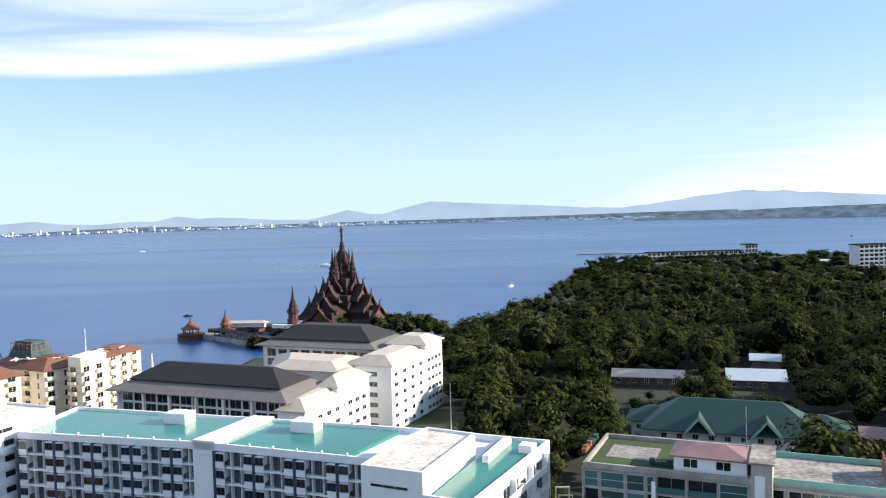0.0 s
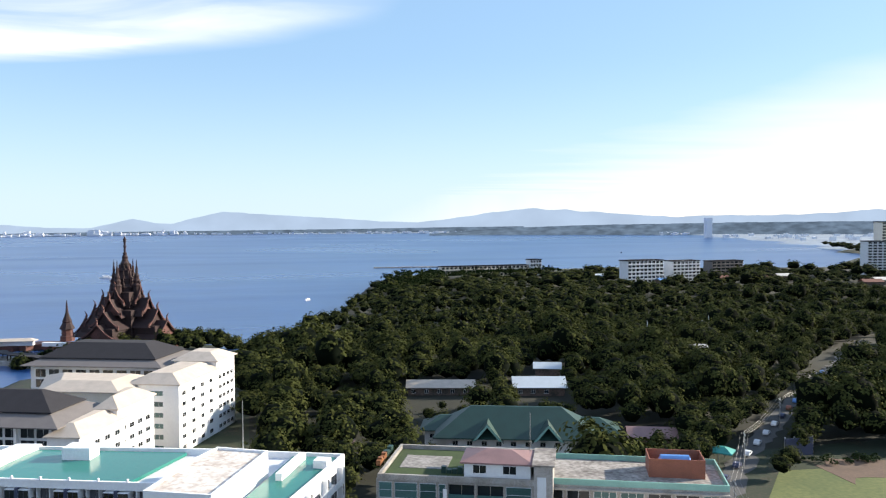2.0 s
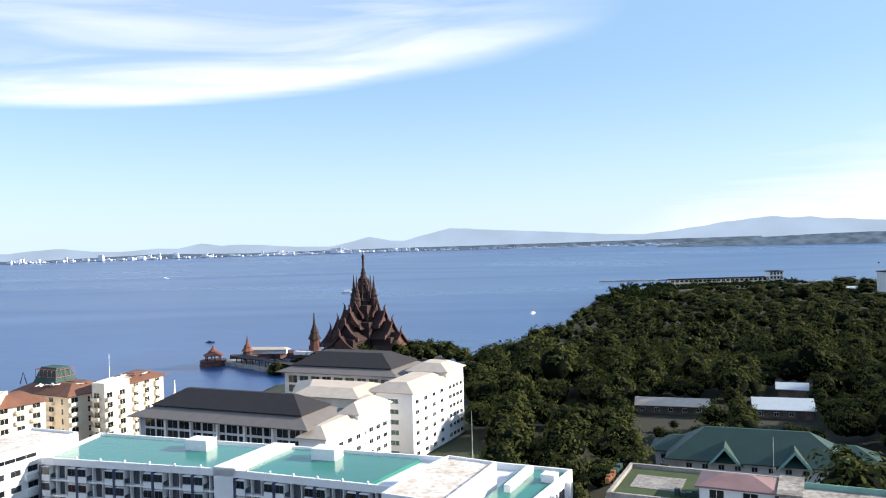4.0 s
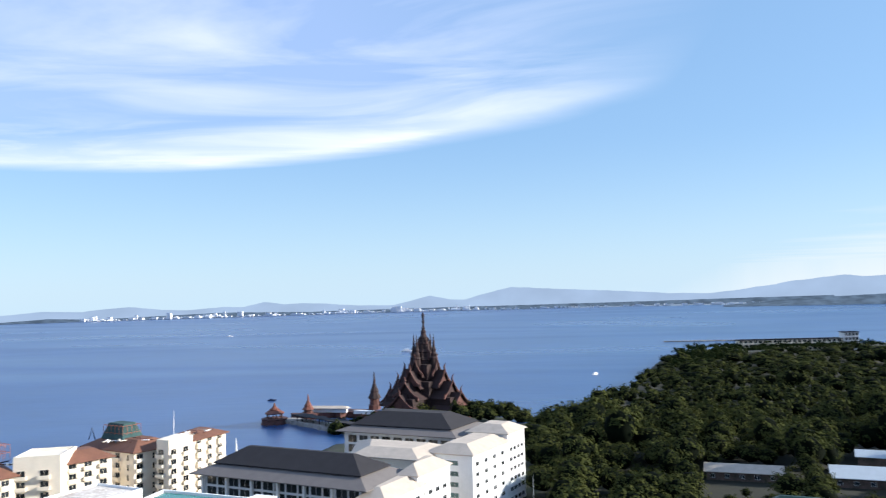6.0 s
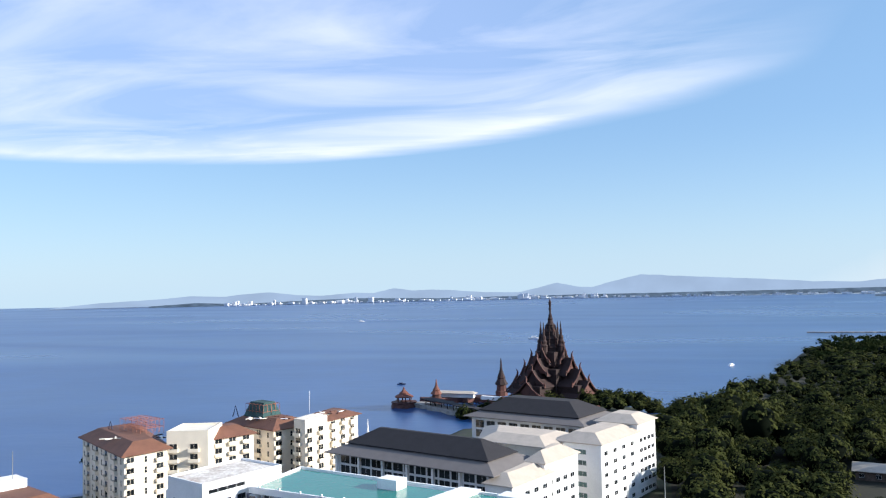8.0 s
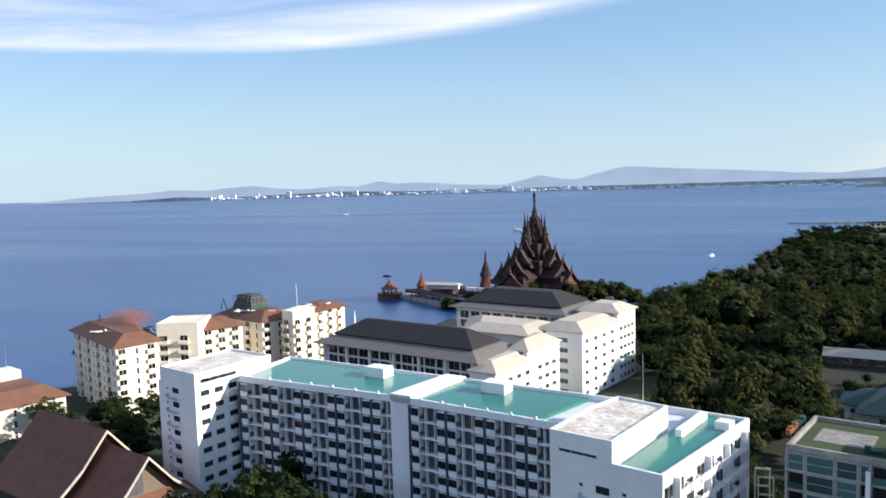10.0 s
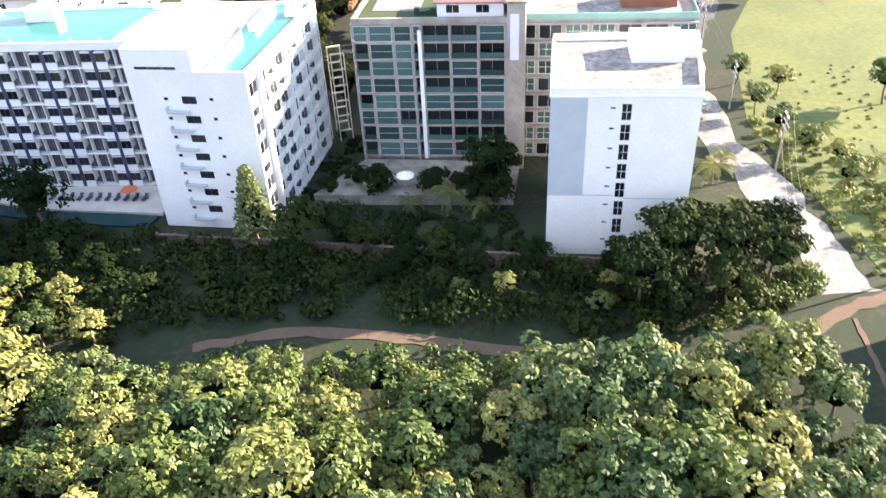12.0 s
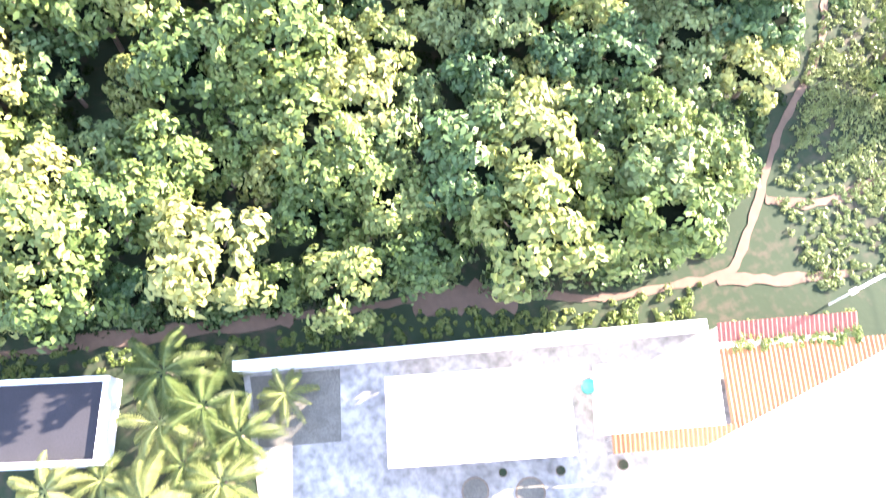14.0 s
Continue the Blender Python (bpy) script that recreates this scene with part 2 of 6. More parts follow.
LEAFBLUE = leaf_mat("blue_green_leaves", (0.022, 0.052, 0.020), (0.058, 0.102, 0.034), (0.15, 0.18, 0.065), 0.18)
# leaf colour darkened to carry the shade by houses; paler LEAF serves sunlit trees
LEAFDARK = leaf_mat("shade_painted_leaves", (0.006, 0.014, 0.005), (0.012, 0.024, 0.008), (0.034, 0.048, 0.015), 0.12, 0.85, 0.08)
# woodland floor: shade under the trees is put into a near-black litter colour
WOODFLOOR = mat("leaf_litter_shade_tone", (0.016, 0.018, 0.009), 1.0, var=0.5, scale=0.15, fine=1.0, bump=0.4)
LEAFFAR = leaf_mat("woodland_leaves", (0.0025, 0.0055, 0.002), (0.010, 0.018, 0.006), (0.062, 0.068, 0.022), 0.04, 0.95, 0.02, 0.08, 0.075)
PALMLEAF = leaf_mat("palm_leaves", (0.05, 0.08, 0.022), (0.115, 0.14, 0.042), (0.22, 0.23, 0.08), 0.2)
# near-black crown cores: the shade inside foliage is put into their colour
CORE = mat("painted_crown_shade", (0.003, 0.006, 0.0025), 0.9, var=0.4, scale=0.5, fine=3, bump=0.5)
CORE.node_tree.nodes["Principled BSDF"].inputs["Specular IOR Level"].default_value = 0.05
AWNING = mat("orange_canvas", (0.60, 0.16, 0.05), 0.8)
GARDENPOOL = water_mat("dark_garden_pool", (0.008, 0.05, 0.055), 0.1, 1.0, 0.05)
TEAL = mat("teal_tarpaulin", (0.03, 0.30, 0.27), 0.6)
NETTING = mat("green_safety_net", (0.03, 0.075, 0.075), 0.9, var=0.4)
CORRUGATED = mat("orange_corrugated_sheet", (0.24, 0.09, 0.03), 0.6, var=0.25, scale=0.4)
REDSHEET = mat("red_corrugated_sheet", (0.17, 0.04, 0.03), 0.6, var=0.25, scale=0.4)


# ---- mesh helpers ----
def mesh_of(name, bm, *materials):
    me = bpy.data.meshes.new(name)
    bm.to_mesh(me)
    bm.free()
    for m in materials:
        me.materials.append(m)
    return me


def arrays_mesh(name, verts, faces, material, smooth=False):
    """A mesh straight from numpy arrays: verts (n, 3), faces (m, k)."""
    me = bpy.data.meshes.new(name)
    k = faces.shape[1]
    me.vertices.add(len(verts))
    me.vertices.foreach_set("co", verts.astype(np.float32).ravel())
    me.loops.add(faces.size)
    me.loops.foreach_set("vertex_index", faces.astype(np.int32).ravel())
    me.polygons.add(len(faces))
    me.polygons.foreach_set("loop_start", np.arange(0, faces.size, k, dtype=np.int32))
    me.update(calc_edges=True)
    if smooth:
        me.polygons.foreach_set("use_smooth", np.ones(len(faces), dtype=bool))
    me.materials.append(material)
    return me


def thing(name, at, label, category, group="", kind=""):
    e = tagged(new(name), label, category, group, kind)
    e.location = at
    return e


def attach(ob, parent, m):
    """Hang ob under parent, which stands unturned at its location, at the world pose m."""
    ob.parent = parent
    ob.matrix_basis = Matrix.Translation(-parent.location) @ m
    return ob


def part(name, bm, material, parent, label=""):
    """One mesh in world coordinates as a part of a thing."""
    ob = attach(new(name, mesh_of(name, bm, material)), parent, Matrix())
    return tagged(ob, label) if label else ob


def piece(name, me, parent, m):
    return attach(new(name, me), parent, m)


def sub(name, me, parent):
    """A sub-part in the frame of its part."""
    ob = new(name, me)
    ob.parent = parent
    return ob


def box(bm, x0, y0, z0, x1, y1, z1, m=None):
    v = [bm.verts.new((x, y, z)) for x in (x0, x1) for y in (y0, y1) for z in (z0, z1)]
    for f in ((0, 1, 3, 2), (4, 6, 7, 5), (0, 4, 5, 1), (2, 3, 7, 6), (0, 2, 6, 4), (1, 5, 7, 3)):
        bm.faces.new([v[i] for i in f])
    if m is not None:
        for q in v:
            q.co = m @ q.co
    return bm


def boxes(*rows, m=None):
    bm = bmesh.new()
    for r in rows:
        box(bm, *r, m=m)
    return bm


def prism(poly, z0, z1, bm=None):
    """A solid over a plan drawn counter-clockwise."""
    bm = bm or bmesh.new()
    lo, hi = [bm.verts.new((x, y, z0)) for x, y in poly], [bm.verts.new((x, y, z1)) for x, y in poly]
    bm.faces.new(list(reversed(lo)))
    bm.faces.new(hi)
    for i in range(len(poly)):
        j = (i + 1) % len(poly)
        bm.faces.new((lo[i], lo[j], hi[j], hi[i]))
    return bm


def inset(poly, d):
    """The plan moved inwards by d."""
    out, n = [], len(poly)
    for i in range(n):
        p, q, r = (Vector(poly[(i + k) % n]) for k in (-1, 0, 1))
        a, b = (q - p).normalized(), (r - q).normalized()
        na, nb = Vector((-a.y, a.x)), Vector((-b.y, b.x))
        s = (na + nb) / max(0.3, 1 + na.dot(nb))
        out.append(tuple(q + s * d))
    return out


def ring(poly, z0, z1, d, bm=None):
    """A parapet d thick round a plan."""
    bm = bm or bmesh.new()
    inner, n = inset(poly, d), len(poly)
    v = [[bm.verts.new((x, y, z)) for x, y in p] for p, z in ((poly, z0), (poly, z1), (inner, z1), (inner, z0))]
    for k in range(4):
        for i in range(n):
            j = (i + 1) % n
            bm.faces.new((v[k][i], v[k][j], v[(k + 1) % 4][j], v[(k + 1) % 4][i]))
    return bm


def wall_frame(a, b, z=0.0):
    """Poses on the outer face of a wall from a to b: x along it, y into the wall, z up."""
    d = (Vector(b) - Vector(a)).normalized()
    base = Matrix(((d.x, -d.y, 0, a[0]), (d.y, d.x, 0, a[1]), (0, 0, 1, z), (0, 0, 0, 1)))
    return lambda s, h=0.0, out=0.0: base @ Matrix.Translation((s, -out, h))


def span(a, b):
    return (Vector(b) - Vector(a)).length


def rect(cx, cy, w, d, turn):
    """A plan w wide and d deep round (cx, cy), turned by degrees."""
    c, s = math.cos(radians(turn)), math.sin(radians(turn))
    return [(cx + c * x - s * y, cy + s * x + c * y) for x, y in ((-w / 2, -d / 2), (w / 2, -d / 2), (w / 2, d / 2), (-w / 2, d / 2))]


def window_meshes(w, h, cross=1, rail=0, frame_mat=None, pane_mat=None, depth=0.12):
    """A framed window w x h with its lower left corner at the origin: frame mesh and pane mesh."""
    f = 0.07
    rows = [(0, -0.04, 0, w, depth, f), (0, -0.04, h - f, w, depth, h), (0, -0.04, f, f, depth, h - f), (w - f, -0.04, f, w, depth, h - f)]
    rows += [(w * (i + 1) / (cross + 1) - f / 2, -0.03, f, w * (i + 1) / (cross + 1) + f / 2, 0.05, h - f) for i in range(cross)]
    rows += [(f, -0.025, h * (i + 1) / (rail + 1) - f / 2, w - f, 0.045, h * (i + 1) / (rail + 1) + f / 2) for i in range(rail)]
    return mesh_of("frame", boxes(*rows), frame_mat or WHITE), mesh_of("pane", boxes((f, -0.012, f, w - f, 0.012, h - f)), pane_mat or GLASS)


def window(parent, m, meshes):
    o = piece("window", meshes[0], parent, m)
    sub("pane", meshes[1], o)
    return o


def hip_roof(poly, z0, z1, run, over=0.0, bm=None, thick=0.25):
    """A roof with its eaves over a four-cornered plan (over metres out), sloping in by run to a ridge or a flat top."""
    bm = bm or bmesh.new()
    e, t = inset(poly, -over), inset(poly, run)
    v = [[bm.verts.new((x, y, z)) for x, y in p] for p, z in ((e, z0 - thick), (e, z0), (t, z1))]
    n = len(poly)
    for k in range(2):
        for i in range(n):
            j = (i + 1) % n
            bm.faces.new((v[k][i], v[k][j], v[k + 1][j], v[k + 1][i]))
    bm.faces.new(v[2])
    bm.faces.new(list(reversed(v[0])))
    return bm


def gable_roof(m, w, d, h, over=0.4, thick=0.2, sag=0.0, bm=None):
    """A pitched roof: ridge along local y from 0 to d, w wide, h high, sagging inwards by sag."""
    bm = bm or bmesh.new()
    prof = [(-w / 2 - over, -over * 2 * h / w), (-w / 4, h / 2 - sag), (0, h), (w / 4, h / 2 - sag), (w / 2 + over, -over * 2 * h / w)]
    rows = []
    for y in (-over, d + over):
        rows.append([bm.verts.new(m @ Vector((x, y, z))) for x, z in prof] + [bm.verts.new(m @ Vector((x, y, z - thick))) for x, z in reversed(prof)])
    n = len(rows[0])
    for i in range(n):
        j = (i + 1) % n
        bm.faces.new((rows[0][i], rows[0][j], rows[1][j], rows[1][i]))
    bm.faces.new(list(reversed(rows[0])))
    bm.faces.new(rows[1])
    return bm


def lathe(bm, x, y, rows, n=10, turn=0.0):
    """A turned form from (radius, height) rows."""
    rings = [[bm.verts.new((x + r * math.cos(turn + 2 * math.pi * i / n), y + r * math.sin(turn + 2 * math.pi * i / n), z)) for i in range(n)] for r, z in rows]
    for a, b in zip(rings, rings[1:]):
        for i in range(n):
            bm.faces.new((a[i], a[(i + 1) % n], b[(i + 1) % n], b[i]))
    bm.faces.new(list(reversed(rings[0])))
    bm.faces.new(rings[-1])
    return bm


# ---- sea, ground and distance ----
SHORE = [(-4900, 150), (-330, 200), (-260, 212), (-214, 226), (-190, 246), (-150, 296), (-112, 330), (-96, 440), (-85, 520), (-60, 530), (-25, 515), (-6, 470), (10, 505), (60, 600), (100, 745), (125, 860), (155, 962), (267, 1115), (560, 1105), (660, 1050), (750, 1035), (912, 1012), (1150, 1285), (1560, 1950), (1790, 2650), (1955, 3140), (4900, 4900)]
FAR_SHORE = [(-4900, 4550), (0, 4500), (900, 4240), (1600, 3575), (1955, 3140), (4900, 3100)]


def land_height(x, y):
    """Height of the land: level by the houses, lower towards the sea, and under water beyond the shore."""
    s = min(1.0, max(0.0, (y - 320) / 120))
    z = -6.0 * s * s * (3 - 2 * s) + 0.8 * noise.noise((x * 0.012, y * 0.012, 0)) * s
    ys, yf = np.interp(x, *zip(*SHORE)), np.interp(x, *zip(*FAR_SHORE))
    d = max((ys - y) * 0.5, (y - yf) * 0.4)
    if d > 8:
        return z
    return z + (-14 - z) * min(1.0, (8 - d) / 16)


xs = np.concatenate([np.linspace(-4900, -320, 14), np.arange(-300, 900, 10.0), np.linspace(920, 4900, 30)])
ys = np.concatenate([np.linspace(-4900, -80, 8), np.arange(-60, 1120, 10.0), np.linspace(1150, 4900, 34)])
gv = np.array([(x, y, land_height(x, y)) for y in ys for x in xs])
ii, jj = np.meshgrid(np.arange(len(xs) - 1), np.arange(len(ys) - 1))
base = (jj * len(xs) + ii).ravel()
gf = np.stack([base, base + 1, base + len(xs) + 1, base + len(xs)], 1)
land = arrays_mesh("ground", gv, gf, SOIL, True)
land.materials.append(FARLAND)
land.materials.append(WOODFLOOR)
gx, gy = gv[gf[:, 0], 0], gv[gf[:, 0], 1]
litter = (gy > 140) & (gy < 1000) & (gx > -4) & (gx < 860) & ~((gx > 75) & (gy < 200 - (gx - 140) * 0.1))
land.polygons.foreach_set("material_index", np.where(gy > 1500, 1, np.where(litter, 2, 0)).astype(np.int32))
ground = tagged(new("ground", land), "overgrown green and brown ground sloping to the sea", "ground", kind="structure")
bm = bmesh.new()
bmesh.ops.create_grid(bm, x_segments=4, y_segments=4, size=4900, matrix=Matrix.Translation((0, 0, -10)))
tagged(new("water", mesh_of("water", bm, SEA)), "calm blue sea with faint pale streaks", "sea", kind="structure")


def strip(points, width, z=0.05, thick=0.06, seed=0):
    """A ribbon along a line of points, with uneven edges."""
    bm, rows, n = bmesh.new(), [], len(points)
    rnd = random.Random(seed)
    fine, points = [], [Vector(p) for p in points]
    for _ in range(2):
        cut = [points[0]]
        for a, b in zip(points, points[1:]):
            cut += [a.lerp(b, 0.25), a.lerp(b, 0.75)]
        points = cut + [points[-1]]
    for a, b in zip(points, points[1:]):
        k = max(1, int((b - a).length / max(0.8, min(3.0, width))))
        fine += [Vector(a).lerp(Vector(b), i / k) for i in range(k)]
    fine.append(Vector(points[-1]))
    for i, p in enumerate(fine):
        d = (fine[min(i + 1, len(fine) - 1)] - fine[max(i - 1, 0)]).normalized()
        w = width / 2
        l, r = w * rnd.uniform(0.6, 1.35), w * rnd.uniform(0.6, 1.35)
        a, b = (p.x - d.y * l, p.y + d.x * l), (p.x + d.y * r, p.y - d.x * r)
        rows.append([bm.verts.new((*a, z)), bm.verts.new((*b, z)), bm.verts.new((*b, z - thick)), bm.verts.new((*a, z - thick))])
    for a, b in zip(rows, rows[1:]):
        for i in range(4):
            bm.faces.new((a[i], a[(i + 1) % 4], b[(i + 1) % 4], b[i]))
    bm.faces.new(rows[0])
    bm.faces.new(list(reversed(rows[-1])))
    bmesh.ops.recalc_face_normals(bm, faces=bm.faces)
    return bm


def ridge(name, dist, peaks, z0, material, label, depth=120):
    """A far range on an arc: (bearing in degrees to the left, height) rows, broken up by noise."""
    angles = np.arange(peaks[0][0], peaks[-1][0], -0.2)
    hs = np.interp(-angles, [-p[0] for p in peaks], [p[1] for p in peaks])
    bm, rows = bmesh.new(), []
    for a, h in zip(angles, hs):
        d = Vector((-math.sin(radians(a)), math.cos(radians(a)), 0))
        h = max(2.0, h * (1 + 0.05 * noise.noise((a * 0.9, dist, 0)) + 0.015 * noise.noise((a * 3.1, dist, 3))))
        rows.append([bm.verts.new(d * r + Vector((0, 0, z))) for r, z in ((dist - depth, z0), (dist - depth * 0.4, z0 + h * 0.6), (dist, z0 + h), (dist + depth, z0))])
    for a, b in zip(rows, rows[1:]):
        for i in range(3):
            bm.faces.new((a[i], b[i], b[i + 1], a[i + 1])).smooth = True
    return tagged(new(name, mesh_of(name, bm, material)), label, "hills", kind="structure")


def polar(angle, dist):
    """A place at a bearing, in degrees to the left of straight ahead."""
    return -math.sin(radians(angle)) * dist, math.cos(radians(angle)) * dist

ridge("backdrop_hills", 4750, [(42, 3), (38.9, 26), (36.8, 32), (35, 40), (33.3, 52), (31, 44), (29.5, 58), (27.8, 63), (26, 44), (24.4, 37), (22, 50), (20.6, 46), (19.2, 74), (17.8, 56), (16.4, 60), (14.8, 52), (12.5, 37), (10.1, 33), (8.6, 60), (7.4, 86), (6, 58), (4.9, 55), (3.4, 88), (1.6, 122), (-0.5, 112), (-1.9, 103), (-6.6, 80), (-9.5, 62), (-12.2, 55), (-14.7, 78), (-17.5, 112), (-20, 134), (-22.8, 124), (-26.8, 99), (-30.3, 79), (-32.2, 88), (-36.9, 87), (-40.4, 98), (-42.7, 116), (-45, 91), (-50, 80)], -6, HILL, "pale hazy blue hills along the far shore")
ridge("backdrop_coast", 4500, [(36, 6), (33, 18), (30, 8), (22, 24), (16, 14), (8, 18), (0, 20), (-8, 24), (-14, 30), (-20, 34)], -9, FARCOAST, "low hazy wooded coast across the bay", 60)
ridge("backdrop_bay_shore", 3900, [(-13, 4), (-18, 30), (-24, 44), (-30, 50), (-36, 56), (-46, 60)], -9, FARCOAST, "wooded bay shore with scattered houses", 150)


def far_town(name, spots, label):
    """A scatter of small pale blocks, uncountable from afar."""
    bm = bmesh.new()
    for x, y, w, h, z in spots:
        box(bm, x - w / 2, y - w / 3, z, x + w / 2, y + w / 3, z + h)
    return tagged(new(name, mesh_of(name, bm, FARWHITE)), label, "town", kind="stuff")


rnd = random.Random(5)
far_town("far_town", [(*polar(rnd.uniform(4, 31), rnd.uniform(4380, 4440)), rnd.uniform(6, 34), rnd.choice((5, 6, 8, 10, 14, 26)) * rnd.uniform(0.6, 1.2), -8) for _ in range(190)]
         + [(*polar(rnd.uniform(-14, 4), rnd.uniform(4330, 4400)), rnd.uniform(6, 30), rnd.uniform(5, 11), -8) for _ in range(50)], "pale distant port town along the far shore")
far_town("bay_town", [(x, 3140 + (1955 - x) * 1.0 + rnd.uniform(-10, 120), rnd.uniform(8, 26), rnd.uniform(6, 13), -8) for x in [rnd.uniform(900, 1955) for _ in range(60)]]
         + [(*polar(rnd.uniform(-48, -33), rnd.uniform(2700, 3500)), rnd.uniform(8, 22), rnd.uniform(6, 14), -6) for _ in range(60)] + [(*polar(-32.5, 3200), 26, 75, -8)], "pale houses scattered along the bay shore")

# ---- lawns, road, paths ----
tagged(new("lawn", mesh_of("lawn", prism([(80, 62), (118, 40), (330, 20), (330, 168), (190, 176), (138, 182), (116, 158), (92, 116)], -0.1, 0.03), GRASS)), "wide sunlit green lawn with dry patches", "lawn", kind="structure")
tagged(new("road", mesh_of("road", strip([(101, 152), (110, 166), (118, 175), (138, 197), (174, 230.5), (197, 250.5), (265, 310), (330, 365)], 6.5, 0.07), ASPHALT)), "narrow worn asphalt road between trees", "road", kind="structure")
tagged(new("road_concrete", mesh_of("road_concrete", strip([(74.5, 66), (78, 80), (81, 96), (84, 118), (92, 137), (102, 154)], 7.0, 0.06), YARD)), "pale dusty concrete lane beside the white block", "road", kind="structure")
tagged(new("path_sunlit", mesh_of("path_sunlit", strip([(-12, 85), (0, 84), (8, 81), (24, 72), (36, 66), (49, 61), (61, 60), (72, 63.5), (79, 64), (94, 63.5), (120, 62)], 2.0, 0.10, seed=3), DIRT)), "pale bare earth track through the scrub", "path", kind="structure")
tagged(new("path_foot", mesh_of("path_foot", strip([(71, 61.5), (67, 52), (62.5, 43), (58.5, 34), (53.6, 25), (48.4, 19.8), (43, 17.1), (37, 11.8), (31.8, 7.2), (29.8, 6.4), (24.7, 8.1), (19.5, 9.2), (12, 14), (5.6, 16.7), (-0.4, 18.5), (-7.1, 20.8), (-18.5, 25.2), (-30.5, 28.6), (-60, 42)], 0.7, 0.08, seed=4), DIRT)), "thin trodden footpath of red earth", "path", kind="structure")
for k, pts in enumerate(([(37, 11), (40, 8.6), (46, 7.7), (53, 8.5), (62, 7)], [(4, 17), (7, 15.8), (9.5, 14.8), (12.5, 13)], [(29, 6.6), (31.5, 5.2), (34.6, 3.6), (40, 1.6)], [(-24, 27), (-18, 24.6), (-12, 22.6), (-6, 20.4)])):
    tagged(new("path_bare", mesh_of("path_bare", strip(pts, (0.9, 2.6, 1.0, 1.4)[k], 0.07 + 0.004 * k, seed=30 + k), DIRT)), "worn patch of bare reddish earth", "path", kind="structure")
tagged(new("sports_ground", mesh_of("sports_ground", strip([(150, 178), (168, 177), (200, 175), (250, 165)], 16, 0.08, seed=8), DIRT)), "bare earth pitch at the lawn's edge", "ground", kind="structure")
low = [(76.5, 57), (62.5, 28.5), (76, 21), (92, 50)]
shedrow = thing("flat_roofed_workshop", (77, 40, 0), "low workshop with a grey stained flat roof and rendered walls", "workshop")
part("wall", prism(low, 0, 4.0), CONCRETE, shedrow)
part("parapet", ring(low, 4.0, 4.5, 0.35), YARD, shedrow)
part("roof", prism(inset(low, 0.36), 4.0, 4.1), YARD, shedrow)
part("roof_tank", lathe(bmesh.new(), 80, 44, [(1.2, 4.1), (1.25, 6.0), (0.6, 6.6)], 14), WHITE, shedrow, "white water tank")
part("vent_house", prism(rect(84, 50, 5, 4, -26), 4.0, 6.2), REDROOF, shedrow)

# ---- white condominium with rooftop pools ----
ROOF, ST = 26.5, 3.1
A0, A1, B0, B1, C0 = (-86.5, 152.8), (-48.8, 143.2), (-48.8, 143.2), (-44.3, 141.8), (-16.6, 131.6)
E0, E1, E2, E3 = (-14.7, 117.6), (1.8, 110.0), (16.4, 139.0), (-7.2, 148.6)
BK, BL = (-38.7, 158.8), (-84.0, 172.6)
condo = thing("white_condominium", (-30, 140, 0), "white condominium with turquoise rooftop pools and stacked balconies", "apartment building")
D = 1.3


def back_from(a, b, d):
    n = Vector((-(b[1] - a[1]), b[0] - a[0])).normalized() * d
    return (a[0] + n.x, a[1] + n.y), (b[0] + n.x, b[1] + n.y)


a0, a1 = back_from(A0, A1, D)
b1, c0 = back_from(B1, C0, D)
BAR = [a0, a1, b1, c0, E3, BK, BL]
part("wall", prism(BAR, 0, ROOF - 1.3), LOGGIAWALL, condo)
part("end_block", prism([E0, E1, E2, E3, (-10.4, 130)], 0, ROOF - 1.3), WHITE, condo)
part("parapet", ring([A0, A1, B1, C0, (-10.4, 130), E0, E1, E2, E3, BK, BL], ROOF - 1.35, ROOF, 0.45), WHITE, condo)
part("roof_slab", prism(inset([A0, A1, B1, C0, (-10.4, 130), E0, E1, E2, E3, BK, BL], 0.5), ROOF - 1.45, ROOF - 1.1), SHADEWHITE, condo)
part("pool_water", prism(inset([A0, A1, (-40, 158), BL], 1.0), ROOF - 1.0, ROOF - 0.42), TURQUOISE, condo, "turquoise water of the rooftop pool")
part("pool_water", prism(inset([B1, (-18.5, 132.4), (-9.5, 149), BK], 1.0), ROOF - 1.0, ROOF - 0.42), TURQUOISE, condo, "turquoise water of the rooftop pool")
part("pool_water", prism(inset([(-5.2, 113.5), E1, E2, (7.0, 142.6)], 1.0), ROOF - 1.0, ROOF - 0.42), TURQUOISE, condo, "turquoise water of the rooftop pool")
part("seam_wall", prism([A1, B1, (-37.2, 158.6), (-41.7, 159.8)], 0, ROOF + 0.35), WHITE, condo)
part("stair_house", prism([E0, (-5.2, 113.3), (3.0, 133.0), (-5.2, 137.5), (-9.2, 131)], ROOF - 1.2, 29.3), WHITE, condo)
part("stair_house_parapet", ring([E0, (-5.2, 113.3), (3.0, 133.0), (-5.2, 137.5), (-9.2, 131)], 29.3, 29.8, 0.35), WHITE, condo)
part("stair_house_roof", prism(inset([E0, (-5.2, 113.3), (3.0, 133.0), (-5.2, 137.5), (-9.2, 131)], 0.36), 29.3, 29.42), PALEROOF, condo, "stained screed roof")
part("deck_wall", prism([(4.0, 128.5), (5.0, 128.1), (9.6, 139.0), (8.6, 139.4)], ROOF - 0.5, ROOF + 0.8), WHITE, condo)
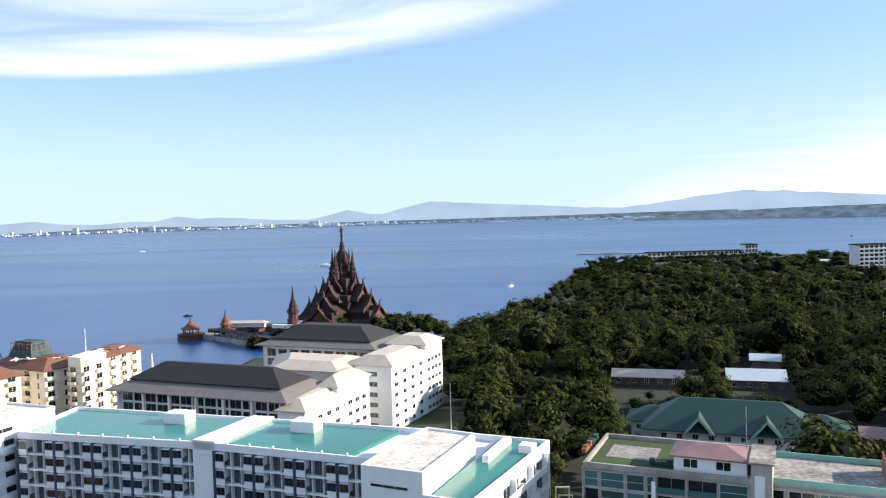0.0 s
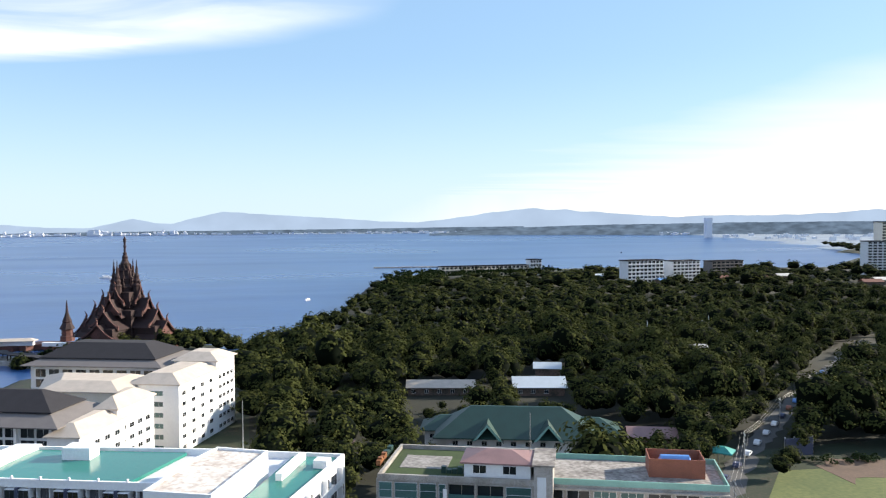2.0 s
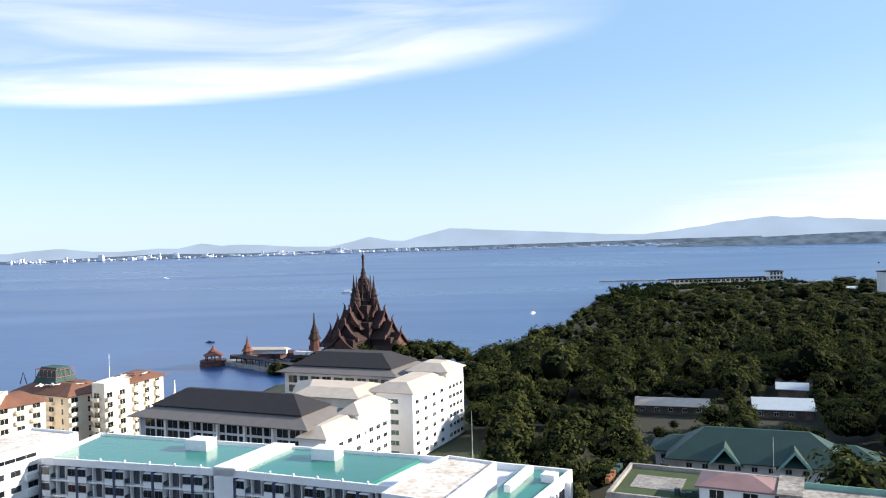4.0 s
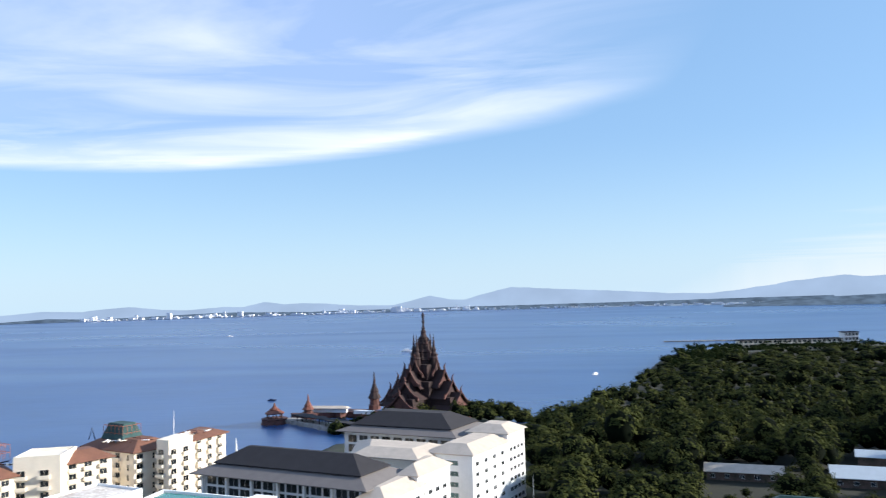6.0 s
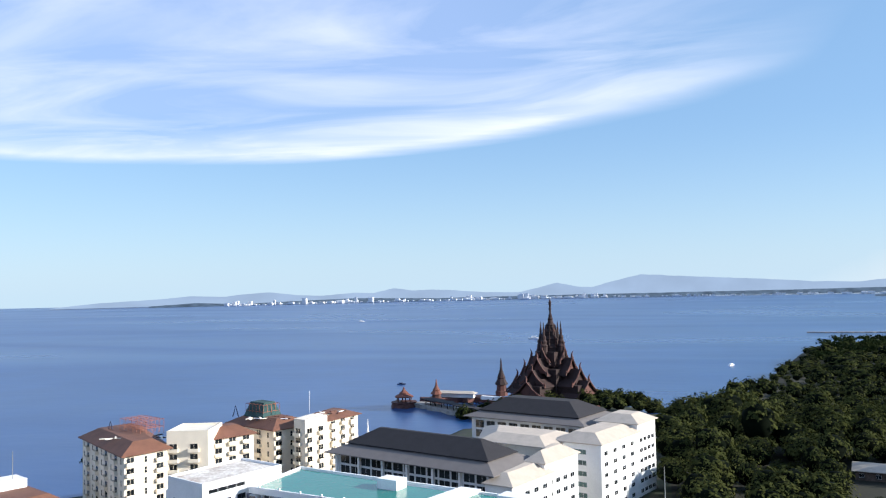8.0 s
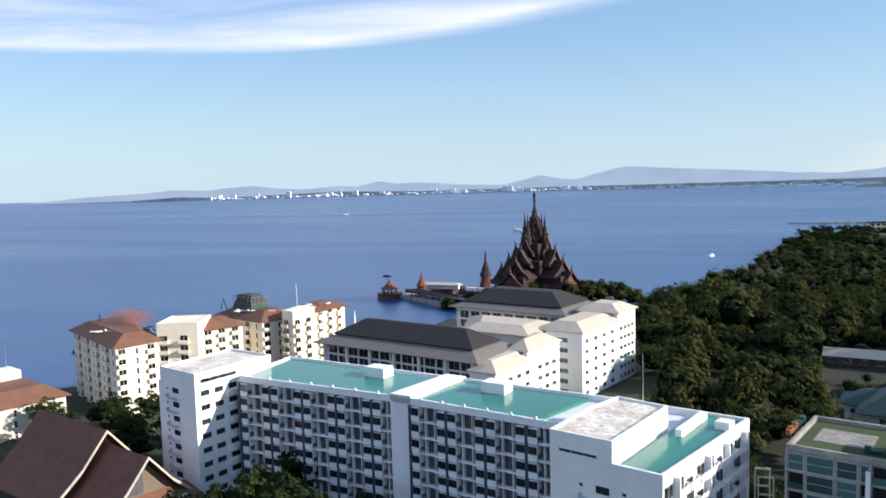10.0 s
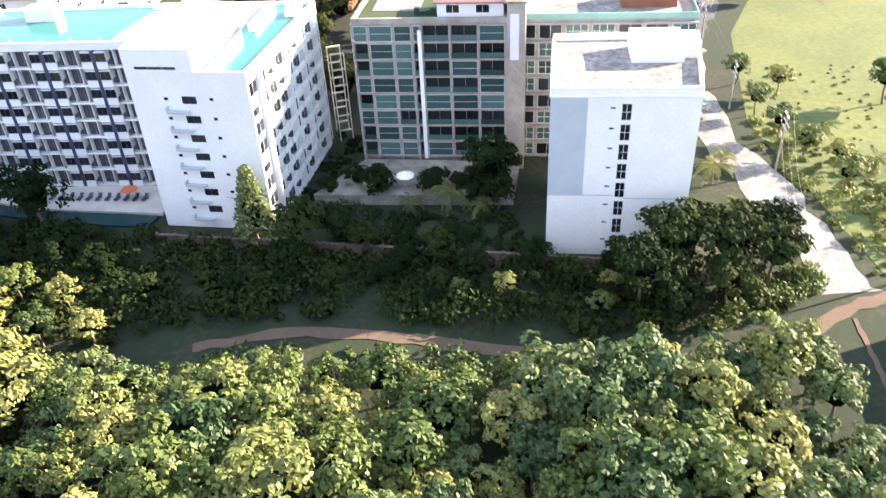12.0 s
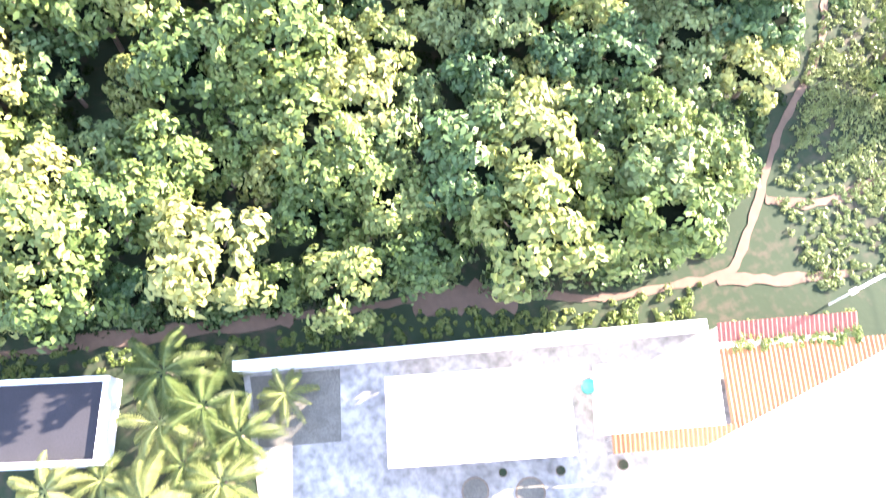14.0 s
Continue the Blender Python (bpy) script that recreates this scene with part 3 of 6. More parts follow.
for px0, py0 in ((-56.5, 159.0), (-29.0, 150.4)):
    part("pump_house", prism(rect(px0, py0, 5.0, 3.6, -17), ROOF - 0.8, ROOF + 1.7), WHITE, condo)
part("pump_house", prism(rect(12.0, 134.0, 2.4, 2.4, -25), ROOF - 0.8, ROOF + 0.9), WHITE, condo)
part("mast", lathe(bmesh.new(), -1.0, 137.0, [(0.09, 29.3), (0.05, 37.5)], 6), STEEL, condo)
# bays of the front: boxed balcony with a wide window, then a recessed loggia
box_me = mesh_of("balcony", boxes((0.3, -0.35, -0.15, 2.05, 0.0, 1.05), (0.3, -0.02, -0.15, 2.05, D, 0.05)), WHITE)
extras = [("handrail", mesh_of("handrail", boxes((0.3, -0.05, 1.05, 2.05, 0.1, 1.12)), WHITE)), ("canopy_slab", mesh_of("canopy_slab", boxes((0.3, -0.35, 2.56, 2.05, D, 2.68)), WHITE)),
          ("side_screen", mesh_of("side_screen", boxes((0.3, -0.3, 1.12, 0.36, D, 2.56)), WHITE)), ("side_screen", mesh_of("side_screen", boxes((1.99, -0.3, 1.12, 2.05, D, 2.56)), WHITE))]
slab_me = mesh_of("loggia_slab", boxes((2.05, 0.1, -0.2, 4.15, D, 0.02), (2.05, 0.12, 0.02, 4.15, 0.17, 0.12), (3.02, 0.3, 0.02, 3.14, D, ST - 0.2)), WHITE)
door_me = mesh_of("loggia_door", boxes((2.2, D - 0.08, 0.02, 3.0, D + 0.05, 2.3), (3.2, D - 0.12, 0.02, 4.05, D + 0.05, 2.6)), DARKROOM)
win_box = window_meshes(1.7, 1.4, 1, 0, NAVY, GLASS)
fin_me = mesh_of("fin", boxes((-0.26, -0.42, 0, 0.26, D, 7.95 * ST)), NAVY)
for a, b, n in ((A0, A1, 9), (B1, C0, 7)):
    at, w = wall_frame(a, b, 0.5), span(a, b) / n
    k = w / 4.15
    for i in range(n):
        for f in range(8):
            m = at((i + i % 2) * w, f * ST) @ Matrix.Diagonal((k * (1 - 2 * (i % 2)), 1, 1, 1))
            ledge = piece("balcony", box_me, condo, m)
            for nm, me_ in extras:
                sub(nm, me_, ledge)
            piece("loggia_slab", slab_me, condo, m)
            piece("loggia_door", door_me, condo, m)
            window(condo, m @ Matrix.Translation((0.33, -0.28, 1.13)), win_box)
        if i % 2 == 0:
            piece("fin", fin_me, condo, at(i * w, 0))
# blank end wall with small windows and jutting shades
end_win, end_small = window_meshes(2.2, 1.15, 1, 0, NAVY, GLASS), window_meshes(0.7, 0.6, 0, 0, SHADEWHITE, GLASS)
# grey colour on the shades stands in for shadows under the ledges
shade_me = mesh_of("sunshade", boxes((0, -0.9, 0, 3.3, 0, 0.22), (0, -0.9, 0.22, 0.12, 0, 0.9), (0, -0.9, 0.22, 3.3, -0.8, 0.45), (0.3, -0.7, -0.12, 3.0, -0.05, 0)), PALEGREY)
at = wall_frame(E0, E1, 0)
for f in range(7):
    h = 1.7 + f * ST
    window(condo, at(7.8, h + 1.25, 0.02), end_win)
    window(condo, at(5.0, h + 1.7, 0.02), end_small)
    window(condo, at(12.0, h + 1.7, 0.02), end_small)
    piece("sunshade", shade_me, condo, at(5.3, h - 0.05))
window(condo, at(1.6, ROOF + 0.2, 0.02), window_meshes(6.4, 0.55, 2, 0, SHADEWHITE, GLASS))
# right face: columns of balconies between white fins
at, w = wall_frame(E1, E2, 0.6), span(E1, E2) / 9
bal2 = mesh_of("balcony", boxes((0.15, -0.95, -0.12, w - 0.4, 0, 0.05), (0.15, -0.95, 0.05, w - 0.4, -0.82, 1.0), (0.15, -0.82, 0.05, 0.27, 0, 1.0)), WHITE)
open_me = window_meshes(w - 0.9, 2.1, 1, 0, SHADEWHITE, GLASS)
rfin = mesh_of("fin", boxes((-0.14, -0.98, 0, 0.14, 0, 24.6)), WHITE)
for i in range(9):
    for f in range(8):
        window(condo, at(i * w + 0.35, f * ST + 0.1, 0.02), open_me if (i + f) % 3 else end_win)
        if i not in (0, 8):
            piece("balcony", bal2, condo, at(i * w, f * ST))
    if i in (1, 4, 6, 8):
        piece("fin", rfin, condo, at(i * w))
# lamps along the parapet
cap = mesh_of("parapet_lamp", lathe(bmesh.new(), 0, 0, [(0.16, 0), (0.2, 0.15), (0.2, 0.4), (0.06, 0.5)], 8), WHITE)
for a, b, n in ((A0, A1, 7), (B1, C0, 6)):
    at = wall_frame(a, b, ROOF)
    for i in range(n):
        piece("parapet_lamp", cap, condo, at((i + 0.5) * span(a, b) / n, 0, -0.2))
# the west wing of the same house
W0, W1, W2, W3 = (-104.0, 149.5), (-92.2, 144.2), (-84.6, 164.0), (-97.5, 169.0)
part("wing", prism([W0, W1, W2, W3], -4, 28.2), WHITE, condo)
part("wing_parapet", ring([W0, W1, W2, W3], 28.2, 28.8, 0.3), WHITE, condo)
part("wing_roof", prism(inset([W0, W1, W2, W3], 0.32), 28.2, 28.32), PALEROOF, condo)
part("wing_annex", prism([(-106.6, 152.5), (-104.0, 151.0), (-97.5, 169.0), (-100.5, 171)], -4, 25.0), WHITE, condo)
at = wall_frame(W0, W1, 0)
for f in range(8):
    window(condo, at(4.6, 1.9 + f * ST, 0.02), end_win)
    window(condo, at(2.2, 2.3 + f * ST, 0.02), end_small)
    piece("sunshade", shade_me, condo, at(3.0, 0.7 + f * ST))
at = wall_frame(W1, W2, 0)
for f in range(8):
    for s in (1.4, 5.0):
        window(condo, at(s, 1.9 + f * ST, 0.02), end_win)
    piece("balcony", mesh_of("balcony", boxes((8.0, -0.6, 0.5 + f * ST, 11.5, 0, 1.7 + f * ST)), WHITE), condo, at(0, 0))
    window(condo, at(8.8, 2.0 + f * ST, 0.02), end_win)
window(condo, at(1.4, 26.4, 0.02), window_meshes(9.5, 0.9, 3, 0, SHADEWHITE, GLASS))

# ---- weathered concrete condominium with green glass ----
F0, F1 = (20.0, 125.0), (43.2, 115.4)
G0, G1 = (45.5, 119.5), (73.0, 108.0)
tower = thing("concrete_condominium", (40, 125, 0), "weathered grey concrete condominium with green-tinted glass bays and a roof garden", "apartment building")
u = Vector((0.40, 0.917))


def deep(p, d):
    return (p[0] + u.x * d, p[1] + u.y * d)


PL, PR = [deep(F0, 0.9), deep(F1, 0.9), deep(F1, 17), deep(F0, 17)], [G0, G1, deep(G1, 14), deep(G0, 14)]
part("wall", prism(PL, 0, 26.2), CONCRETE, tower)
part("wing", prism(PR, 0, 25.0), CONCRETE, tower)
part("roof_edge", ring([F0, F1, deep(F1, 17.2), deep(F0, 17.2)], 26.0, 27.0, 0.5), CONCRETE, tower)
part("roof_garden", prism(inset(PL, 0.6), 26.2, 26.36), TURF, tower, "artificial lawn on the roof terrace")
part("terrace", prism(rect(29.5, 131, 8, 7, -23), 26.36, 26.42), YARD, tower)
part("wing_roof", prism(inset(PR, 0.4), 25.0, 25.12), DIRTYROOF, tower)
part("wing_rail", ring(PR, 25.0, 26.0, 0.2), MINT, tower)
for f in range(9):
    part("floor_slab", prism([F0, F1, deep(F1, 1), deep(F0, 1)], 2.2 + f * 2.95, 2.55 + f * 2.95), CONCRETE, tower)
at = wall_frame(F0, F1, 0)
BAYS = [2.6, 4.1, 3.1, 1.5, 4.6, 4.6, 4.4]
pier_me = mesh_of("pier", boxes((-0.2, -0.08, 0, 0.2, 0.95, 26.2)), CONCRETE)
rnd = random.Random(8)
s0 = 0.0
for i, w in enumerate(BAYS):
    piece("pier", pier_me, tower, at(s0))
    glazed = window_meshes(w - 0.4, 2.55, 0, 1, PALEGREY, GREENGLASS)
    dark = window_meshes(w - 0.4, 2.55, 1 if w > 3 else 0, 0, CONCRETE, GLASS)
    top_rail = mesh_of("railing", boxes((0.2, 0.0, 0.95, w - 0.2, 0.05, 1.02), (0.2, 0.0, 0.1, w - 0.2, 0.05, 0.16), (0.2, 0.02, 0.16, w - 0.2, 0.03, 0.95)), GREENGLASS)
    for f in range(8):
        lit = (i in (1, 2) and rnd.random() < 0.7) or rnd.random() < 0.22
        window(tower, at(s0 + 0.2, 2.55 + f * 2.95, -0.05 if lit else -0.8), glazed if lit else dark)
        if not lit:
            piece("railing", top_rail, tower, at(s0, 2.55 + f * 2.95))
    s0 += w
piece("pier", pier_me, tower, at(s0))
part("white_pier", boxes((-0.3, -0.2, 2, 0.3, 0.2, 25), m=at(11.0)), WHITE, tower)
part("lift_shaft", prism([F1, (45.9, 114.3), deep((45.9, 114.3), 9), deep(F1, 9)], 0, 29.2), CONCRETE, tower)
part("lift_glass", boxes((0.5, -0.06, 20, 1.9, 0.1, 27.5), m=wall_frame(F1, (45.9, 114.3))(0)), SHADEWHITE, tower, "white glass strip")
part("lift_cap", prism(inset([F1, (45.9, 114.3), deep((45.9, 114.3), 9), deep(F1, 9)], -0.3), 29.2, 29.5), DIRTYROOF, tower)
at, n = wall_frame(G0, G1, 0), 7
w = span(G0, G1) / n
gl_c, gl_d = window_meshes(w - 0.6, 2.4, 2, 1, WHITE, GREENGLASS), window_meshes(w - 0.6, 2.4, 1, 0, SHADEWHITE, GLASS)
for i in range(n):
    for f in range(8):
        window(tower, at(i * w + 0.3, 0.5 + f * 3.05, 0.03), gl_c if (i * 3 + f * 5) % 4 < 2 else gl_d)
for f in range(1, 9):
    part("floor_slab", prism([back_from(G0, G1, -0.7)[0], back_from(G0, G1, -0.7)[1], G1, G0], f * 3.05 - 0.1, f * 3.05 + 0.2), CONCRETE, tower)
house = [deep((33.0, 120.2), 1.2), deep((42.8, 116.0), 1.2), deep((42.8, 116.0), 8), deep((33.0, 120.2), 8)]
part("penthouse", prism(house, 26.3, 29.0), WHITE, tower)
part("penthouse_roof", hip_roof(house, 29.1, 30.3, 3.2, 0.6), PINKROOF, tower, "faded pink metal roof")
at = wall_frame(house[0], house[1], 26.3)
pw = window_meshes(2.2, 1.4, 1, 0, WHITE, GLASS)
window(tower, at(1.4, 0.9, 0.02), pw)
window(tower, at(6.2, 0.9, 0.02), pw)
part("mint_band", boxes((0, -0.25, -0.9, 10.5, 0, 0.0), m=at(0)), MINT, tower)
for s, (x0, y0) in enumerate(((21.5, 131), (23.5, 135.5), (30.5, 124.5))):
    bm = bmesh.new()
    for k in range(5):
        box(bm, k * 0.9, 0, 26.36, k * 0.9 + 0.75, 0.75, 27.2 + 0.3 * math.sin(k * 2 + s), Matrix.Translation((x0, y0, 0)) @ Matrix.Rotation(radians(66 if s < 2 else -23), 4, "Z"))
    part("planter", bm, CORRUGATED if s == 0 else GREENROOF, tower)
screen = rect(69.5, 118.5, 9, 6, -23)
part("screen_wall", ring(screen, 25.1, 28.2, 0.15), RUST, tower, "rust-red louvre screen")
bm = lathe(bmesh.new(), 0, 0, [(0.5, -2.6), (1.05, -2.3), (1.1, 2.3), (0.5, 2.6)], 14)
bmesh.ops.transform(bm, verts=bm.verts, matrix=Matrix.Translation((69.5, 118.5, 27.1)) @ Matrix.Rotation(radians(-23), 4, "Z") @ Matrix.Rotation(radians(90), 4, "Y"))
part("water_tank", bm, BLUEPLASTIC, tower, "blue plastic tank")
part("mast", lathe(bmesh.new(), 45.0, 122.0, [(0.06, 29), (0.04, 36)], 6), STEEL, tower)

# ---- plain white block ----
K0, K1, K2, K3 = (39.4, 89.0), (57.4, 81.6), (67.9, 100.0), (47.6, 107.4)
block = thing("white_block", (50, 95, 0), "plain white block with stair windows and a stained flat roof", "apartment building")
part("wall", prism([K0, K1, K2, K3], 0, 25.2), WHITE, block)
part("parapet", ring([K0, K1, K2, K3], 25.2, 26.3, 0.45), WHITE, block)
part("cornice", ring(inset([K0, K1, K2, K3], -0.14), 24.9, 25.15, 0.2), WHITE, block)
part("roof", prism(inset([K0, K1, K2, K3], 0.46), 25.2, 25.32), DIRTYROOF, block, "roof streaked with black stains")
part("roof_house", prism(rect(58.6, 96.3, 7.2, 6.5, -22), 25.3, 28.1), WHITE, block)
part("roof_house", prism(rect(63.0, 95.6, 3.4, 5.0, -22), 25.3, 27.6), WHITE, block)
at = wall_frame(K0, K1, 0)
part("grey_panel", boxes((0.004, -0.02, 10.2, 4.9, 0.05, 24.9), m=at(0)), PALEGREY, block, "pale blue-grey painted panel")
part("joint_line", boxes((10.6, -0.035, 9.6, 19.4, 0.05, 9.75), (0, -0.035, 10.05, 9.2, 0.05, 10.2), m=at(0)), PALEGREY, block)
strip_win, slot = window_meshes(1.35, 2.4, 1, 1, SHADEWHITE, GLASS), window_meshes(0.75, 0.35, 0, 0, SHADEWHITE, GLASS)
for f in range(8):
    window(block, at(9.3, 1.0 + f * 2.95, 0.02), strip_win)
    window(block, at(7.8, 2.6 + f * 2.95, 0.02), slot)
at = wall_frame(K1, K2, 0)
for f in range(8):
    for s in (2.5, 8.0, 14.0):
        window(block, at(s, 1.2 + f * 2.95, 0.02), end_win)

# ---- seaside hotel: two long bars under dark roofs, with stepped white ends ----
hotel_win = window_meshes(2.2, 1.3, 1, 0, SHADEWHITE, GLASS)
tall_win = window_meshes(3.6, 2.7, 1, 0, SHADEWHITE, GLASS)


def bands(parent, a, b, floors, st, z, unit, n, inset_ends=1.0, out=0.03):
    at, l = wall_frame(a, b, z), span(a, b) - 2 * inset_ends
    for f in range(floors):
        for i in range(n):
            window(parent, at(inset_ends + (i + 0.15) * l / n, f * st, out), unit)


front_hotel = thing("seaside_hotel", (-70, 225, 0), "white hotel with a two-tier dark tiled roof and glazed top floor", "hotel")
H = [(-98, 221), (-44, 200.5), (-36, 221), (-90, 242)]
part("wall", prism(inset(H, 1.5), 0, 19.5), SHADEWHITE, front_hotel)
part("lower_roof", hip_roof(H, 19.6, 21.9, 4.5, 1.2), GREYROOF, front_hotel, "grey-brown tiled lower roof")
part("upper_roof", hip_roof(inset(H, 3.9), 22.1, 26.0, 6.6, 0.4), SLATE, front_hotel, "dark slate-grey tiled upper roof")
h0, h1 = inset(H, 1.5)[:2]
bands(front_hotel, h0, h1, 6, 3.2, 0.4, tall_win, 13)
at = wall_frame(h0, h1, 0)
post = mesh_of("pier", boxes((-0.35, -0.9, 0, 0.35, 0.1, 19.4)), WHITE)
for i in range(7):
    piece("pier", post, front_hotel, at(0.4 + i * (span(h0, h1) - 0.8) / 6))
S1 = [(-46, 200.5), (-38.5, 198), (-31, 216), (-40, 220)]
S2 = [(-38, 216), (-32.5, 214), (-25.5, 230), (-35, 234)]
for poly, z, rf in ((S1, 17.5, 20.0), (S2, 20.0, 22.6)):
    part("end_block", prism(poly, 0, z), WHITE, front_hotel)
    part("end_roof", hip_roof(poly, z + 0.1, rf, 3.4, 0.7), BEIGEROOF, front_hotel, "sunlit beige tiled roof")
    bands(front_hotel, poly[0], poly[1], 5, 3.2, 1.2, end_small, 2)
    bands(front_hotel, poly[1], poly[2], 5, 3.2, 1.0, hotel_win, 4)
part("balcony_stack", prism([(-41, 199.2), (-38.6, 198.2), (-37.9, 200), (-40.2, 201)], 0, 15), CREAM, front_hotel)

link = [(-57, 243), (-35.5, 235), (-27, 254), (-60, 266)]
part("link_wall", prism(link, 0, 20.0), CREAM, front_hotel)
part("link_roof", hip_roof(link, 20.1, 22.2, 5.0, 0.8), BEIGEROOF, front_hotel, "sunlit beige tiled roof")
back_hotel = thing("seaside_hotel", (-35, 270, 0), "white hotel bar with a dark tiled roof and bay windows", "hotel")
H2 = [(-70, 279), (-27, 263), (-17, 288), (-60, 304)]
part("wall", prism(inset(H2, 1.2), 0, 21.5), SHADEWHITE, back_hotel)
part("lower_roof", hip_roof(H2, 21.6, 23.4, 4.0, 1.0), GREYROOF, back_hotel, "grey-brown tiled lower roof")
part("upper_roof", hip_roof(inset(H2, 3.4), 23.6, 27.6, 7.0, 0.4), SLATE, back_hotel, "dark slate-grey tiled upper roof")
h0, h1 = inset(H2, 1.2)[:2]
bands(back_hotel, h0, h1, 6, 3.3, 1.0, tall_win, 9)
S3 = [(-33, 243.5), (-19.5, 238.5), (-9.5, 262), (-23, 268)]
S4 = [(-23, 266), (-9.8, 261), (-4.5, 274), (-18, 280)]
for poly, z, rf in ((S3, 20.6, 23.2), (S4, 23.0, 25.4)):
    part("end_block", prism(poly, 0, z), WHITE, back_hotel)
    part("end_roof", hip_roof(poly, z + 0.1, rf, 3.8, 0.8), BEIGEROOF, back_hotel, "sunlit beige tiled roof")
    bands(back_hotel, poly[1], poly[2], 6, 3.2, 1.0, hotel_win, 4)
bands(back_hotel, S3[0], S3[1], 6, 3.2, 1.2, window_meshes(5.2, 1.5, 3, 0, SHADEWHITE, GREENGLASS), 1, 3.2)

# ---- cream apartment blocks with orange roofs, roofs under repair ----
cream_win = window_meshes(0.9, 1.9, 0, 1, CREAM, GLASS)
loggia = window_meshes(2.4, 2.2, 1, 0, CREAM, GLASS)
jut = mesh_of("balcony", boxes((0, -1.1, -0.15, 3.2, 0, 0), (0, -1.1, 0, 3.2, -1.0, 0.95), (0, -1.0, 0, 0.1, 0, 0.95), (3.1, -1.0, 0, 3.2, 0, 0.95)), CREAM)


def cream_block(poly, z, top, label, floors=7, base=-3.0, repair=True):
    cx, cy = sum(p[0] for p in poly) / 4, sum(p[1] for p in poly) / 4
    t = thing("cream_apartment_block", (cx, cy, base), label, "apartment building", "cream apartment blocks")
    part("wall", prism(poly, base, z), CREAM, t)
    part("roof", hip_roof(poly, z + 0.1, top, 4.2, 1.2), ORANGEROOF, t, "orange-brown tiled hip roof")
    for e in range(2):
        a, b = poly[e], poly[e + 1]
        n = max(2, int(span(a, b) / 4.6))
        at, w = wall_frame(a, b, 0), span(a, b) / n
        for f in range(floors):
            h = z - 2.9 - f * 3.1
            for i in range(n):
                if (i + e) % 2:
                    window(t, at(i * w + 0.7, h, 0.03), loggia)
                    piece("balcony", jut, t, at(i * w + 0.3, h - 0.1))
                else:
                    window(t, at(i * w + 1.6, h, 0.03), cream_win)
    return t


c1 = cream_block([(-186.7, 222), (-152.3, 198), (-146.5, 211), (-178, 240)], 21.0, 24.0, "cream apartment block with orange tiled roof and rooftop scaffold")
c2 = cream_block([(-150, 252), (-126.9, 240.8), (-119.5, 253), (-142, 266)], 21.5, 24.5, "cream apartment block with orange tiled roof and green netting on top")
c3 = cream_block([(-128, 256), (-119, 251), (-111, 276), (-124, 283)], 21.8, 23.8, "slim cream apartment block with open balconies and orange roof")
part("stair_tower", prism([(-147.5, 211.5), (-135.6, 215.3), (-139, 229), (-151, 225)], -3, 25.2), CREAM, c1)
part("stair_tower_rim", ring([(-147.5, 211.5), (-135.6, 215.3), (-139, 229), (-151, 225)], 25.2, 25.9, 0.4), CREAM, c1)
part("rear_wing", prism([(-137.6, 221), (-130, 233), (-140, 241), (-148, 229)], -3, 22.0), CREAM, c1)
part("rear_wing_roof", hip_roof([(-137.6, 221), (-130, 233), (-140, 241), (-148, 229)], 22.1, 24.8, 4.0, 1.0), ORANGEROOF, c1, "orange-brown tiled hip roof")
part("stair_tower", prism([(-121, 244), (-116, 242), (-112.5, 252), (-119.5, 255)], -3, 25.0), CREAM, c2)


for tw, a, b in ((c1, (-147.5, 211.5), (-135.6, 215.3)), (c1, (-137.6, 221), (-130, 233)), (c2, (-121, 244), (-116, 242)), (c2, (-116, 242), (-112.5, 252)), (c3, (-119, 251), (-111, 276))):
    n = max(1, int(span(a, b) / 4.5))
    at_, w_ = wall_frame(a, b, 0), span(a, b) / n
    for f in range(7):
        for i in range(n):
            window(tw, at_(i * w_ + 0.8, 1.2 + f * 3.1, 0.05), loggia)
            piece("balcony", jut, tw, at_(i * w_ + 0.4, 1.0 + f * 3.1))


def scaffold(parent, cx, cy, z, w, d, h, net=None):
    bm = bmesh.new()
    m = Matrix.Translation((cx, cy, z)) @ Matrix.Rotation(radians(-25), 4, "Z")
    nx, ny = 5, 4
    for i in range(nx + 1):
        for j in range(ny + 1):
            box(bm, -w / 2 + w * i / nx - 0.05, -d / 2 + d * j / ny - 0.05, 0, -w / 2 + w * i / nx + 0.05, -d / 2 + d * j / ny + 0.05, h, m)
    for k in (0.5, 1.0):
        for j in range(ny + 1):
            box(bm, -w / 2, -d / 2 + d * j / ny - 0.06, h * k - 0.06, w / 2, -d / 2 + d * j / ny + 0.06, h * k + 0.06, m)
        for i in range(nx + 1):
            box(bm, -w / 2 + w * i / nx - 0.06, -d / 2, h * k - 0.06, -w / 2 + w * i / nx + 0.06, d / 2, h * k + 0.06, m)
    part("scaffold", bm, RUST, parent, "rusty scaffold frame")
    if net:
        base_ = [tuple((m @ Vector(p))[:2]) for p in ((-w / 2 - 0.4, -d / 2 - 0.4, 0), (w / 2 + 0.4, -d / 2 - 0.4, 0), (w / 2 + 0.4, d / 2 + 0.4, 0), (-w / 2 - 0.4, d / 2 + 0.4, 0))]
        part("safety_net", hip_roof(base_, z + 0.6, z + h + 0.6, 1.6, 0.1), NETTING, parent, "dark green draped safety net")


